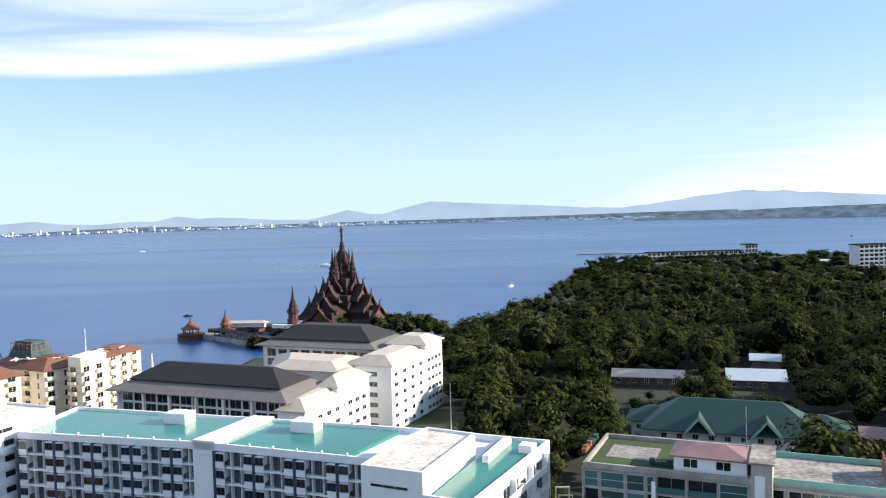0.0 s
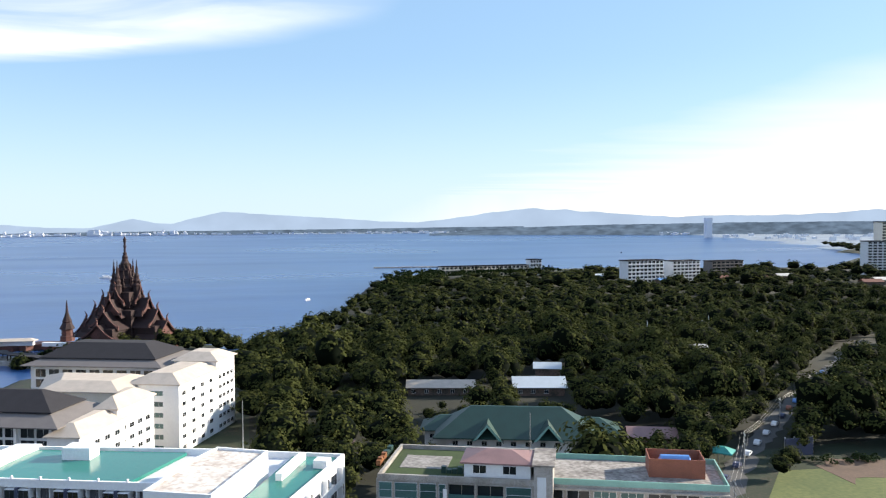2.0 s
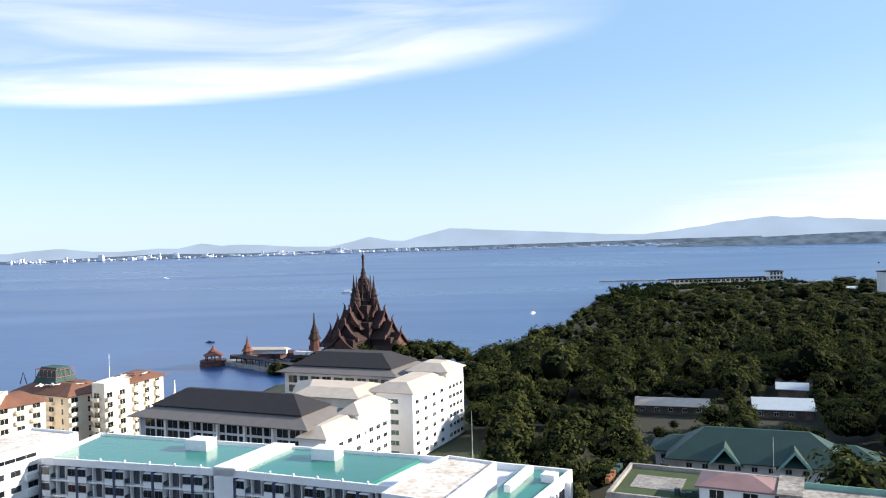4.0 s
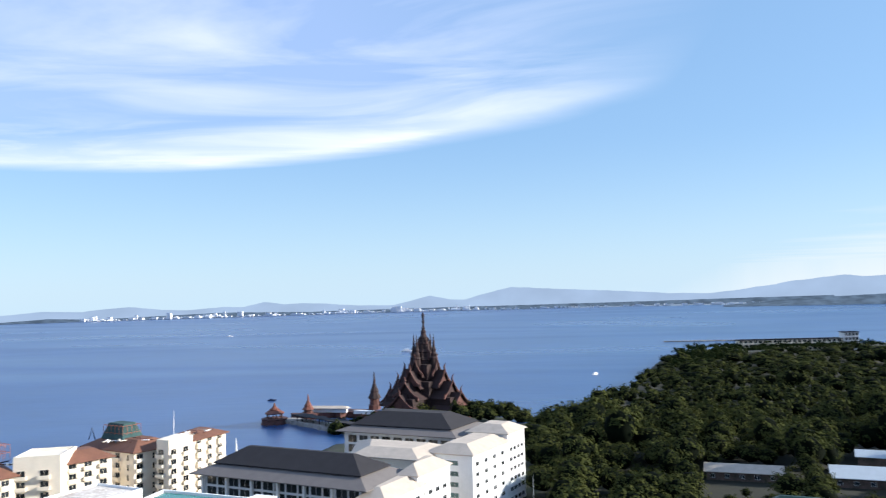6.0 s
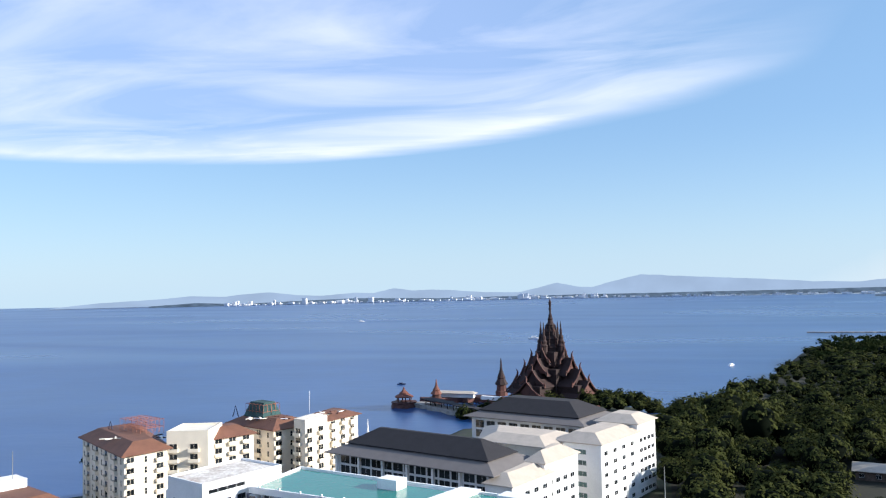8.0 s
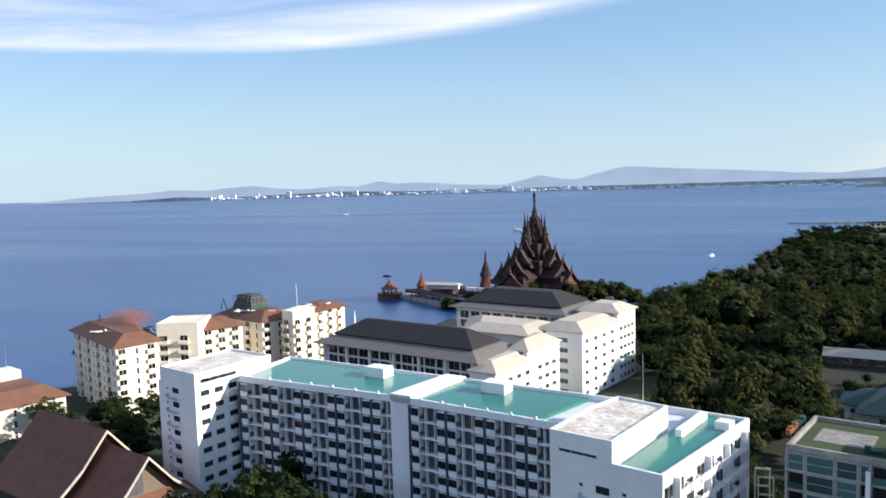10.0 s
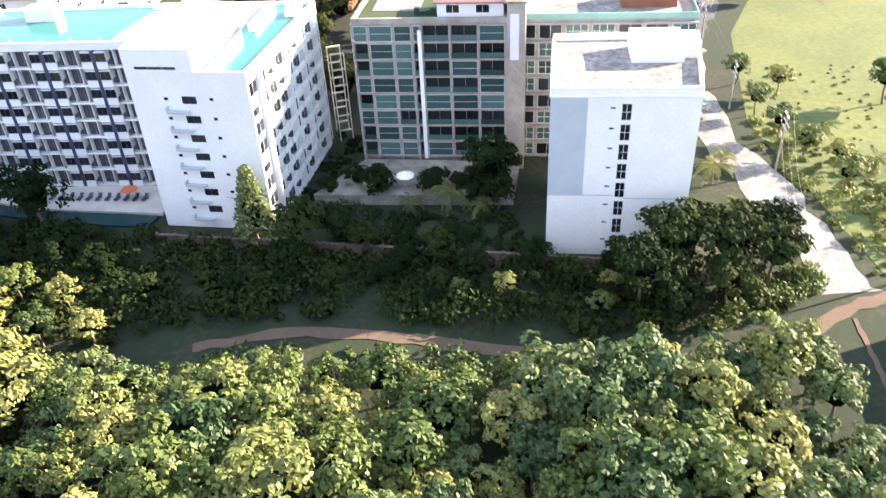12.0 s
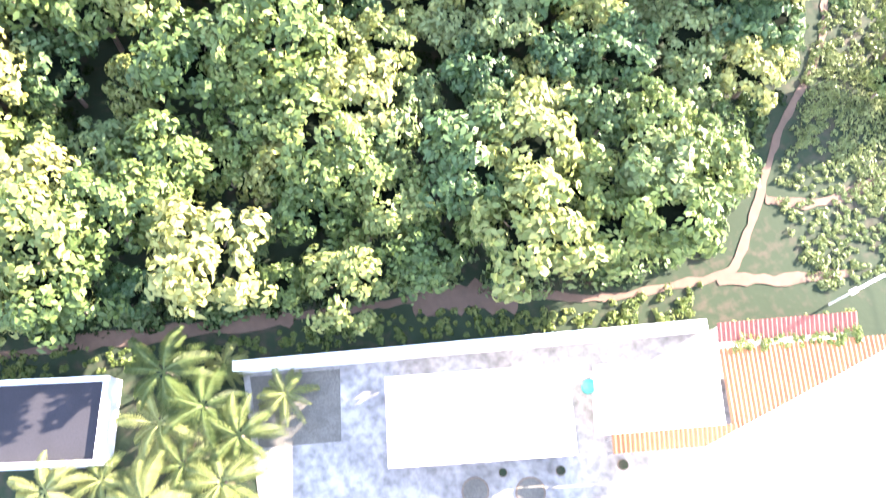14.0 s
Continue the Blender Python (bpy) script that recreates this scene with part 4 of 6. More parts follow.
def debris(parent, cx, cy, z, w, d, seed):
    """Loose battens and boards on a roof under repair."""
    r = random.Random(seed)
    for k in range(26):
        m = Matrix.Translation((cx + r.uniform(-w, w), cy + r.uniform(-d, d), z + r.uniform(-0.3, 0.6))) @ Matrix.Rotation(r.uniform(0, 3.1), 4, "Z") @ Matrix.Rotation(r.uniform(-0.3, 0.3), 4, "X")
        part("board", boxes((-r.uniform(0.8, 2.6), -0.25, 0, r.uniform(0.8, 2.6), 0.25, 0.2), m=m), r.choice((WHITE, CREAM, SLATE, REDROOF)), parent)


debris(c1, -158, 212, 23.2, 9, 5, 1)
debris(c2, -133, 250, 23.8, 8, 4, 2)
debris(c3, -118, 266, 23.3, 3, 6, 3)
scaffold(c1, -164, 222, 23.0, 13, 8, 4.6)
scaffold(c2, -138, 254, 23.6, 10, 7, 4.8, NETTING)
for par, x0, y0, z0 in ((c1, -176, 222, 22.5), (c2, -150, 256, 23.0)):
    bm = bmesh.new()
    for sx in (-1, 1):
        v = [bm.verts.new(p) for p in ((x0 + sx * 1.3, y0, z0), (x0 + sx * 1.0, y0, z0), (x0 - 0.05, y0, z0 + 4), (x0 + 0.05, y0, z0 + 4), (x0 + sx * 1.3, y0 + 0.25, z0), (x0 + sx * 1.0, y0 + 0.25, z0), (x0 - 0.05, y0 + 0.25, z0 + 4), (x0 + 0.05, y0 + 0.25, z0 + 4))]
        for f in ((0, 1, 2, 3), (4, 5, 6, 7), (0, 1, 5, 4), (1, 2, 6, 5), (2, 3, 7, 6), (3, 0, 4, 7)):
            bm.faces.new([v[i] for i in f])
    part("derrick", bm, NAVY, par)
part("mast", lathe(bmesh.new(), -119, 252, [(0.12, 23), (0.06, 33)], 6), WHITE, c3)
bm = lathe(bmesh.new(), -116.5, 255, [(0.2, 23), (1.1, 24.6), (1.2, 24.8), (0.1, 24.7)], 12)
part("satellite_dish", bm, WHITE, c3)
c4 = cream_block([(-215, 189), (-172, 169.5), (-163, 189), (-206, 209)], 9.0, 12.5, "low cream apartment block with an orange hip roof", 3)
part("stair_tower", prism(rect(-186, 190, 8, 8, -25), 0, 15.0), WHITE, c4)
part("mast", lathe(bmesh.new(), -184, 190, [(0.1, 15), (0.06, 23)], 6), STEEL, c4)

# ---- red-tiled house by the scrub ----
villa = thing("red_roofed_house", (-105, 143, 0), "cream house with steep red-brown gabled tile roofs", "house")
part("wall", prism([(-122, 128), (-92, 128), (-89, 136), (-97, 145), (-122, 150)], 0, 4.6), CREAM, villa)
for x0, y0, z0, w, d, h in ((-137.0, 150.8, 4.6, 24, 28, 12.6), (-113.0, 140.6, 3.8, 20.5, 17, 10.6)):
    m = Matrix.Translation((x0, y0, z0)) @ Matrix.Rotation(radians(-113.3), 4, "Z")
    part("gable_roof", gable_roof(m, w, d, h, 0.8, 0.35, h * 0.06), REDROOF, villa)
    bm = bmesh.new()
    v = [bm.verts.new(m @ Vector(p)) for p in ((-w * 0.42, d - 1.6, 0), (w * 0.42, d - 1.6, 0), (0, d - 1.6, h - 1.2), (-w * 0.42, d - 1.3, 0), (w * 0.42, d - 1.3, 0), (0, d - 1.3, h - 1.2))]
    for f in ((0, 1, 2), (5, 4, 3), (0, 3, 4, 1), (1, 4, 5, 2), (2, 5, 3, 0)):
        bm.faces.new([v[i] for i in f])
    part("gable_wall", bm, BARK, villa)
    bm = bmesh.new()
    for sx in (-1, 1):
        v = [bm.verts.new(m @ Vector((x * sx, y, z))) for y in (d + 0.75, d + 1.0) for x, z in ((0, h - 0.5), (0, h + 0.15), (w / 4, h * 0.44 + 0.15), (w / 4, h * 0.44 - 0.5), (w / 2 + 0.8, -0.8), (w / 2 + 0.8, -0.1))]
        for f in ((0, 1, 2, 3), (3, 2, 5, 4), (6, 7, 8, 9), (9, 8, 11, 10), (1, 7, 8, 2), (2, 8, 11, 5), (0, 6, 9, 3), (3, 9, 10, 4)):
            bm.faces.new([v[i] for i in f])
    part("bargeboard", bm, BEIGEROOF, villa, "pale timber bargeboard")
m = Matrix.Translation((-113.0, 140.6, 3.8)) @ Matrix.Rotation(radians(-113.3), 4, "Z")
# flat dark sheet drawn as the shade inside the gable's open loft
bm = bmesh.new()
v = [bm.verts.new(m @ Vector(p)) for p in ((0.4, 15.75, 3.0), (4.6, 15.75, 3.0), (0.4, 15.75, 7.8), (0.4, 15.9, 3.0), (4.6, 15.9, 3.0), (0.4, 15.9, 7.8))]
for f in ((0, 1, 2), (5, 4, 3), (0, 3, 4, 1), (1, 4, 5, 2), (2, 5, 3, 0)):
    bm.faces.new([v[i] for i in f])
part("gable_opening", bm, DARKROOM, villa, "dark sheet for the shade in the open gable loft")
bm = bmesh.new()
v = [bm.verts.new(m @ Vector(p)) for p in ((-9.4, 15.6, 2.6), (9.4, 15.6, 2.6), (11.2, 20.2, -0.4), (-11.2, 20.2, -0.4), (-9.4, 15.6, 2.3), (9.4, 15.6, 2.3), (11.2, 20.2, -0.7), (-11.2, 20.2, -0.7))]
for f in ((0, 1, 2, 3), (7, 6, 5, 4), (0, 4, 5, 1), (1, 5, 6, 2), (2, 6, 7, 3), (3, 7, 4, 0)):
    bm.faces.new([v[i] for i in f])
part("pent_roof", bm, ORANGEROOF, villa, "orange-brown tiled pent roof below the gable")
part("porch_wall", boxes((-9.5, 15.5, -3.8, 9.5, 18.2, 0.35), m=m), CREAM, villa)
pv = window_meshes(2.2, 1.6, 1, 0, WHITE, GLASS)
for sx in (-7.5, -1.5, 4.5):
    window(villa, m @ Matrix.Translation((sx + 2.2, 18.22, -2.9)) @ Matrix.Rotation(math.pi, 4, "Z"), pv)

# ---- green-roofed villa and sheds in the wood ----
green = thing("green_roofed_house", (78, 222, 0), "white house with large dark green sheet-metal hip roofs", "house")
part("wall", prism(rect(77.2, 221.6, 40, 15, -19), 0, 5.0), WHITE, green)
part("roof", hip_roof(rect(77.2, 221.6, 46, 20, -19), 5.2, 12.2, 9.6, 0.8), GREENROOF, green)
for cx, cy, w, d in ((60, 232.5, 17, 12), (99.5, 218.5, 17, 12)):
    part("side_wall", prism(rect(cx, cy, w - 2, d - 2, -19), 0, 4.8), WHITE, green)
    part("side_roof", hip_roof(rect(cx, cy, w, d, -19), 4.9, 8.2, 5.6, 0.6), GREENROOF, green)
    for k in range(3):
        window(green, wall_frame(*rect(cx, cy, w - 2, d - 2, -19)[:2], 2.2)(1.5 + 4.4 * k, 0, 0.03), window_meshes(1.6, 1.4, 1, 0, WHITE, GLASS))
for x0, y0 in ((66.0, 214.0), (82.5, 208.6)):
    m = Matrix.Translation((x0, y0, 5.0)) @ Matrix.Rotation(radians(-19), 4, "Z")
    part("gable_roof", gable_roof(m, 8, 11, 4.6, 0.6, 0.25), GREENROOF, green)
    bm = bmesh.new()
    v = [bm.verts.new(m @ Vector(p)) for p in ((-4.2, -0.66, -0.3), (4.2, -0.66, -0.3), (0, -0.66, 4.5), (-3.3, -0.66, -0.3), (3.3, -0.66, -0.3), (0, -0.66, 3.6), (-4.2, -0.5, -0.3), (4.2, -0.5, -0.3), (0, -0.5, 4.5))]
    for f in ((0, 3, 5, 2), (2, 5, 4, 1), (0, 2, 8, 6), (2, 1, 7, 8)):
        bm.faces.new([v[i] for i in f])
    part("bargeboard", bm, MINT, green, "pale green bargeboard")
gw = window_meshes(1.6, 1.4, 1, 0, WHITE, GLASS)
bands(green, rect(77.2, 221.6, 40, 15, -19)[0], rect(77.2, 221.6, 40, 15, -19)[1], 1, 3, 2.2, gw, 9)


def shed(cx, cy, w, d, h, turn, roof_mat, label, base=0.0):
    t = thing("shed", (cx, cy, base), label, "shed", "sheds in the wood")
    part("wall", prism(rect(cx, cy, w - 1, d - 1, turn), base, base + h), OLDWALL, t)
    m = Matrix.Translation((cx, cy, base + h)) @ Matrix.Rotation(radians(turn + 90), 4, "Z") @ Matrix.Translation((0, -w / 2, 0))
    part("roof", gable_roof(m, d, w, d * 0.22, 0.5, 0.2), roof_mat, t)
    at, l = wall_frame(*rect(cx, cy, w - 1, d - 1, turn)[:2], base), w - 1
    for i in range(max(1, int(l / 5))):
        window(t, at(1.2 + i * 5, 0.9, 0.02), gw)
    return t


shed(73, 298, 26, 9, 3.4, -15, BEIGEROOF, "long low shed with a pale cement-sheet roof")
shed(110, 289, 20, 13, 3.6, -15, PALEGREY, "shed with a pale grey-blue sheet roof")
shed(122, 310, 11, 8, 6.0, -20, PALEGREY, "small raised shed with a pale blue roof")
shed(24, 232, 12, 7, 2.8, -10, PINKROOF, "small shed with a dull red roof among trees")
shed(118, 215, 14, 9, 3.0, -20, PINKROOF, "shed with a dull red roof under trees")
shed(152, 330, 14, 8, 3.0, -20, SLAB, "shed with a pale roof under trees")
shed(303, 300, 26, 12, 5, 42, BLUEPLASTIC, "shed with a bright blue roof beside the road", -1)
shed(374, 368, 30, 14, 6, 42, SLAB, "long pale-roofed shed beside the road", -3)
shed(424, 422, 30, 14, 7, 30, PALEGREY, "grey-roofed hall beside the road", -5)
shed(290, 280, 20, 9, 3.5, 42, PINKROOF, "low shed with a dull red roof", 0)
shed(205, 330, 8, 6, 7.5, -20, SLAB, "small pale-roofed hut above the trees")

# ---- carved wooden temple on the shore ----
TX, TY, TZ = -68.5, 490.0, -6.0
temple = thing("wooden_temple", (TX, TY, TZ), "dark carved teak temple with tiered gables and needle spires", "temple")
turn0 = Matrix.Translation((TX, TY, TZ)) @ Matrix.Rotation(radians(-27), 4, "Z")
part("terrace", boxes((-27, -27, -3, 27, 27, 2.5), (-22, -22, 2.5, 22, 22, 5), m=turn0), TEMPLEPALE, temple)
part("hall", boxes((-8, -24, 5, 8, 24, 14), (-24, -8, 5, 24, 8, 14), (-10, -10, 5, 10, 10, 23), (-7, -7, 24, 7, 7, 33), m=turn0), TEMPLEWOOD, temple)


def horn(bm, m, s):
    """A curved finial at a gable's peak."""
    pts = [(0.0, 0.0, 0.55), (-0.5, 1.2, 0.45), (-0.5, 2.4, 0.32), (0.1, 3.6, 0.2), (0.9, 4.6, 0.05)]
    rows = []
    for y, z, r in pts:
        rows.append([bm.verts.new(m @ Vector((x * r * s, -y * s + w * r * s, z * s))) for x, w in ((-1, -1), (1, -1), (1, 1), (-1, 1))])
    for a, b in zip(rows, rows[1:]):
        for i in range(4):
            bm.faces.new((a[i], a[(i + 1) % 4], b[(i + 1) % 4], b[i]))


for q in range(4):
    wing = turn0 @ Matrix.Rotation(radians(90 * q), 4, "Z")
    for k, (w, y0, y1, z, h) in enumerate(((21, -26, -13, 8, 8.5), (17, -20, -8, 14, 9), (13, -14.5, -4, 20.5, 9), (9, -9, 0, 27, 8.2))):
        m = wing @ Matrix.Translation((0, y0, z))
        part("gable_roof", gable_roof(m, w, y1 - y0, h, 0.7, 0.5, h * 0.13), TEMPLEWOOD, temple)
        bm = bmesh.new()
        v = [bm.verts.new(m @ Vector(p)) for p in ((-w * 0.44, 0.5, 0), (w * 0.44, 0.5, 0), (0, 0.5, h - 0.9), (-w * 0.44, 0.9, 0), (w * 0.44, 0.9, 0), (0, 0.9, h - 0.9))]
        for f in ((0, 1, 2), (5, 4, 3), (0, 3, 4, 1), (1, 4, 5, 2), (2, 5, 3, 0)):
            bm.faces.new([v[i] for i in f])
        part("carved_gable", bm, TEMPLEPALE if k % 2 == 0 else TEMPLEWOOD, temple)
        bm = bmesh.new()
        for sx in (-1, 1):
            rows = []
            for f in range(7):
                a = f / 6
                x, zz = sx * (w / 2 + 0.9) * (1 - a), h * a - h * 0.26 * math.sin(math.pi * a) * 0.6
                rows.append([bm.verts.new(m @ Vector((x + dx, -0.9 + dy, zz + dz))) for dx, dy, dz in ((0, -0.3, 0), (0, 0.3, 0), (0, 0.3, 1.0), (0, -0.3, 1.0))])
            for a_, b_ in zip(rows, rows[1:]):
                for i in range(4):
                    bm.faces.new((a_[i], a_[(i + 1) % 4], b_[(i + 1) % 4], b_[i]))
            horn(bm, m @ Matrix.Translation((sx * (w / 2 + 0.7), -0.9, -0.8)), 0.75)
        horn(bm, m @ Matrix.Translation((0, -0.9, h)), 1.0)
        part("bargeboard", bm, TEMPLEPALE, temple, "carved bargeboard with horn finials, sunlight painted in as paler teak")
    p = wing @ Vector((0, -7.5, 0))
    part("spire", lathe(bmesh.new(), p.x, p.y, [(2.3, TZ + 28), (2.2, TZ + 36), (2.5, TZ + 36.6), (1.7, TZ + 38), (1.9, TZ + 39.4), (1.3, TZ + 40.6), (1.45, TZ + 42), (0.8, TZ + 43.4), (0.7, TZ + 46), (0.35, TZ + 48), (0.3, TZ + 49.6), (0.06, TZ + 51.5)], 8), TEMPLEWOOD, temple)
rows = [(r, TZ + z) for r, z in ((5.4, 28), (5.4, 35), (5.9, 35.6), (4.6, 37.4), (4.5, 40), (4.9, 40.6), (3.7, 42.2), (3.5, 44.6), (3.8, 45.2), (2.8, 46.6), (2.5, 48.6), (2.8, 49.2), (1.8, 50.6), (1.5, 52.2), (1.8, 52.8), (0.95, 54.2), (1.2, 55), (0.6, 56), (0.6, 58), (0.95, 59), (0.55, 60), (0.85, 62), (0.95, 63), (0.2, 64.8))]
part("central_spire", lathe(bmesh.new(), TX, TY, rows, 12), TEMPLEWOOD, temple)
for q in range(8):
    a = radians(22.5 + 45 * q - 27)
    for r, z, h in ((5.2, 35.4, 6.5), (4.2, 40.4, 5.2), (3.2, 45.0, 4.2)):
        p = (TX + r * math.cos(a), TY + r * math.sin(a))
        part("pinnacle", lathe(bmesh.new(), *p, [(0.62, TZ + z), (0.7, TZ + z + h * 0.25), (0.35, TZ + z + h * 0.5), (0.4, TZ + z + h * 0.6), (0.06, TZ + z + h)], 6), TEMPLEPALE if q % 2 else TEMPLEWOOD, temple)


def chedi(name, x, y, z, h, w, material, label):
    t = thing(name, (x, y, z), label, "pavilion")
    part("base", lathe(bmesh.new(), x, y, [(w, z), (w, z + h * 0.12), (w * 0.8, z + h * 0.14), (w * 0.8, z + h * 0.3)], 8), TEMPLEPALE if material is not WHITE else WHITE, t)
    part("spire", lathe(bmesh.new(), x, y, [(w * 1.1, z + h * 0.3), (w * 0.62, z + h * 0.46), (w * 0.7, z + h * 0.48), (w * 0.36, z + h * 0.62), (w * 0.22, z + h * 0.7), (w * 0.06, z + h)], 8), material, t)
    return t


chedi("spire_pavilion", -108, 528, -6, 25, 4.2, TEMPLEWOOD, "slim dark wooden spire pavilion beside the temple")
chedi("pier_pavilion", -148, 508, -7, 14, 3.8, REDROOF, "small red-roofed pavilion with a pointed spire on the pier")
chedi("white_chedi", -121, 312, -4, 17.5, 2.2, WHITE, "slim white stupa by the water")
pier = thing("harbour_wall", (-130, 478, -12), "curved stone harbour wall with a walkway and a round bastion", "pier")
QUAY = [(-74, 438), (-90, 446), (-108, 458), (-124, 472), (-140, 487), (-152, 496), (-160, 500)]
part("wall", strip(QUAY, 10, -7.4, 5.5), CONCRETE, pier)
part("walkway_roof", strip([(x, y) for x, y in QUAY[:-1]], 8.0, -3.9, 0.5, seed=2), SLATE, pier, "dark tiled roof over the walkway")
for a, b in zip(QUAY, QUAY[1:-1]):
    for f in (0.0, 0.33, 0.66):
        p = Vector(a).lerp(Vector(b), f)
        for o in (-2.2, 2.2):
            part("post", boxes((p.x + o - 0.25, p.y + o - 0.25, -7.6, p.x + o + 0.25, p.y + o + 0.25, -4.3)), TEMPLEWOOD, pier)
BX, BY = -167, 497
part("bastion", lathe(bmesh.new(), BX, BY, [(9.0, -12), (8.2, -7.4), (8.6, -6.6), (0.5, -6.4)], 14), TEMPLEPALE, pier)
part("bastion_roof", lathe(bmesh.new(), BX, BY, [(6.4, -3.6), (6.6, -3.2), (3.2, -1.4), (3.4, -1.1), (1.2, 0.6), (0.2, 3.0)], 8), REDROOF, pier)
for k in range(6):
    cx, cy = BX + 4.8 * math.cos(k * 1.047), BY + 4.8 * math.sin(k * 1.047)
    part("bastion_post", boxes((cx - 0.3, cy - 0.3, -6.5, cx + 0.3, cy + 0.3, -3.4)), TEMPLEPALE, pier)
part("gallery_floor", strip([(-158, 512), (-146, 522), (-128, 528), (-108, 524), (-92, 512)], 14, -6.6, 6.0, seed=5), TEMPLEPALE, pier)
part("gallery_wall", prism(rect(-138, 521, 26, 3, -6), -6.7, -3.8), WHITE, pier)
part("gallery_roof", hip_roof(rect(-138, 521, 28, 6, -6), -3.7, -2.4, 2.4, 0.5), BEIGEROOF, pier)
part("gallery_wall", prism(rect(-112, 512, 14, 3, -20), -6.7, -4.4), WHITE, pier)


# ---- hotels beyond the wood ----
def slab_block(name, cx, cy, w, d, h, turn, z, floors, n, material, label):
    t = thing(name, (cx, cy, z), label, "hotel")
    p = rect(cx, cy, w, d, turn)
    part("wall", prism(p, z, z + h), material, t)
    part("roof", ring(inset(p, -0.6), z + h, z + h + 1.0, 0.7), SLATE, t)
    unit = window_meshes(w / n * 0.72, h / floors * 0.62, 1, 0, material, GLASS)
    edge = mesh_of("balcony", boxes((0, -1.4, -0.2, w / n * 0.92, 0, 0.9)), material)
    at = wall_frame(p[0], p[1], z)
    for f in range(floors):
        for i in range(n):
            window(t, at((i + 0.14) * w / n, h / floors * (f + 0.3), 0.05), unit)
            piece("balcony", edge, t, at((i + 0.04) * w / n, h / floors * (f + 0.06)))
    return t


slab_block("bay_hotel", 433, 812, 48, 16, 25, 8, -5, 6, 9, SHADEWHITE, "white hotel slab with dark roof and rows of balconies")
slab_block("bay_hotel", 490, 822, 38, 16, 23, 8, -5, 6, 7, SHADEWHITE, "white hotel slab with dark roof beyond the wood")
slab_block("bay_hotel", 577, 872, 48, 16, 19, 8, -5, 5, 7, GREYROOF, "grey-brown hotel block by the bay")
slab_block("high_rise", 768, 832, 30, 22, 42, -20, -5, 12, 5, SHADEWHITE, "pale high-rise apartment tower")
slab_block("high_rise", 800, 842, 34, 24, 66, -20, -5, 18, 6, CREAM, "tall cream high-rise tower with a dark crown")
slab_block("cape_hotel", 300, 978, 124, 12, 13, 3, -6, 3, 22, CREAM, "long low hotel at the end of the cape")
slab_block("cape_hotel", 366, 978, 16, 14, 20, 3, -6, 4, 4, SHADEWHITE, "small grey block at the end of the cape")
for i, (x0, y0) in enumerate(((640, 700), (672, 720), (700, 690), (660, 660), (560, 780), (610, 800), (400, 860), (445, 780), (520, 795), (690, 640), (720, 600))):
    shed(x0, y0, 22, 12, 6, -10 + 7 * (i % 4), (REDROOF, SLAB, PALEGREY, BLUEPLASTIC)[i % 4] if i != 10 else BLUEPLASTIC, "low roof among the trees near the bay", -6)
jetty = thing("jetty", (240, 1270, -11), "thin dark breakwater stretching into the sea", "jetty")
part("deck", strip([(197, 1250), (260, 1244), (307, 1246), (351, 1202), (426, 1148)], 6, -8.4, 3.0), CONCRETE, jetty)
tagged(new("breakwater", mesh_of("breakwater", strip([(150, 900), (128, 858), (122, 835), (136, 806)], 5, -9.2, 2.0, seed=9), MUD)), "low dark rocks off the cape", "rocks")


# ---- boats ----
def boat(x, y, l, turn, material, label):
    t = thing("boat", (x, y, -10), label, "boat")
    m = Matrix.Translation((x, y, -10)) @ Matrix.Rotation(radians(turn), 4, "Z")
    bm, rows = bmesh.new(), []
    for f in range(7):
        a = f / 6
        w = l * 0.13 * math.sqrt(max(0.02, 1 - (2 * a - 0.8) ** 2 / 1.5))
        rows.append([bm.verts.new(m @ Vector((l * (a - 0.5), s * w * k, zz))) for s, k, zz in ((-1, 1, 0.09 * l + 0.05 * l * a), (-1, 0.5, -0.3), (1, 0.5, -0.3), (1, 1, 0.09 * l + 0.05 * l * a))])
    for a, b in zip(rows, rows[1:]):
        for i in range(4):
            bm.faces.new((a[i], b[i], b[(i + 1) % 4], a[(i + 1) % 4]))
    bm.faces.new(rows[0])
    bm.faces.new(list(reversed(rows[-1])))
    part("hull", bm, material, t)
    part("cabin", boxes((-l * 0.25, -l * 0.08, l * 0.07, l * 0.12, l * 0.08, l * 0.2), (-l * 0.28, -l * 0.1, l * 0.2, l * 0.16, l * 0.1, l * 0.215), m=m), material, t)


boat(-184, 1146, 18, 10, WHITE, "white ferry boat on the sea")
boat(57, 774, 10, 60, WHITE, "small white speedboat with a wake")
boat(-207, 610, 7, 5, NAVY, "small dark fishing boat")
boat(-694, 1760, 14, 20, WHITE, "small white boat far out")
boat(-1418, 1342, 16, 0, WHITE, "small white boat far out")
boat(814, 1620, 12, 70, NAVY, "small dark sailboat hull")

# ---- the tower from which one looks ----
own = thing("own_tower", (0, -10, 0), "white-painted residential tower with a balcony parapet", "apartment building")
part("wall", prism([(-9, -26), (9, -26), (9, -6.4), (-9, -6.4)], 0, 65.0), WHITE, own)
part("upper_wall", prism([(-9, -26), (9, -26), (9, -6.4), (-9, -6.4)], 65.0, 74), WHITE, own)
part("terrace_slab", boxes((-7, -6.4, 65.3, 7, -0.26, 65.6)), WHITE, own)
part("parapet", boxes((-7, -0.42, 65.6, 7, -0.27, 66.7)), WHITE, own, "white terrace parapet")
part("parapet_cap", boxes((-7, -0.5, 66.7, 7, -0.1, 66.8)), WHITE, own, "white coping of the parapet")

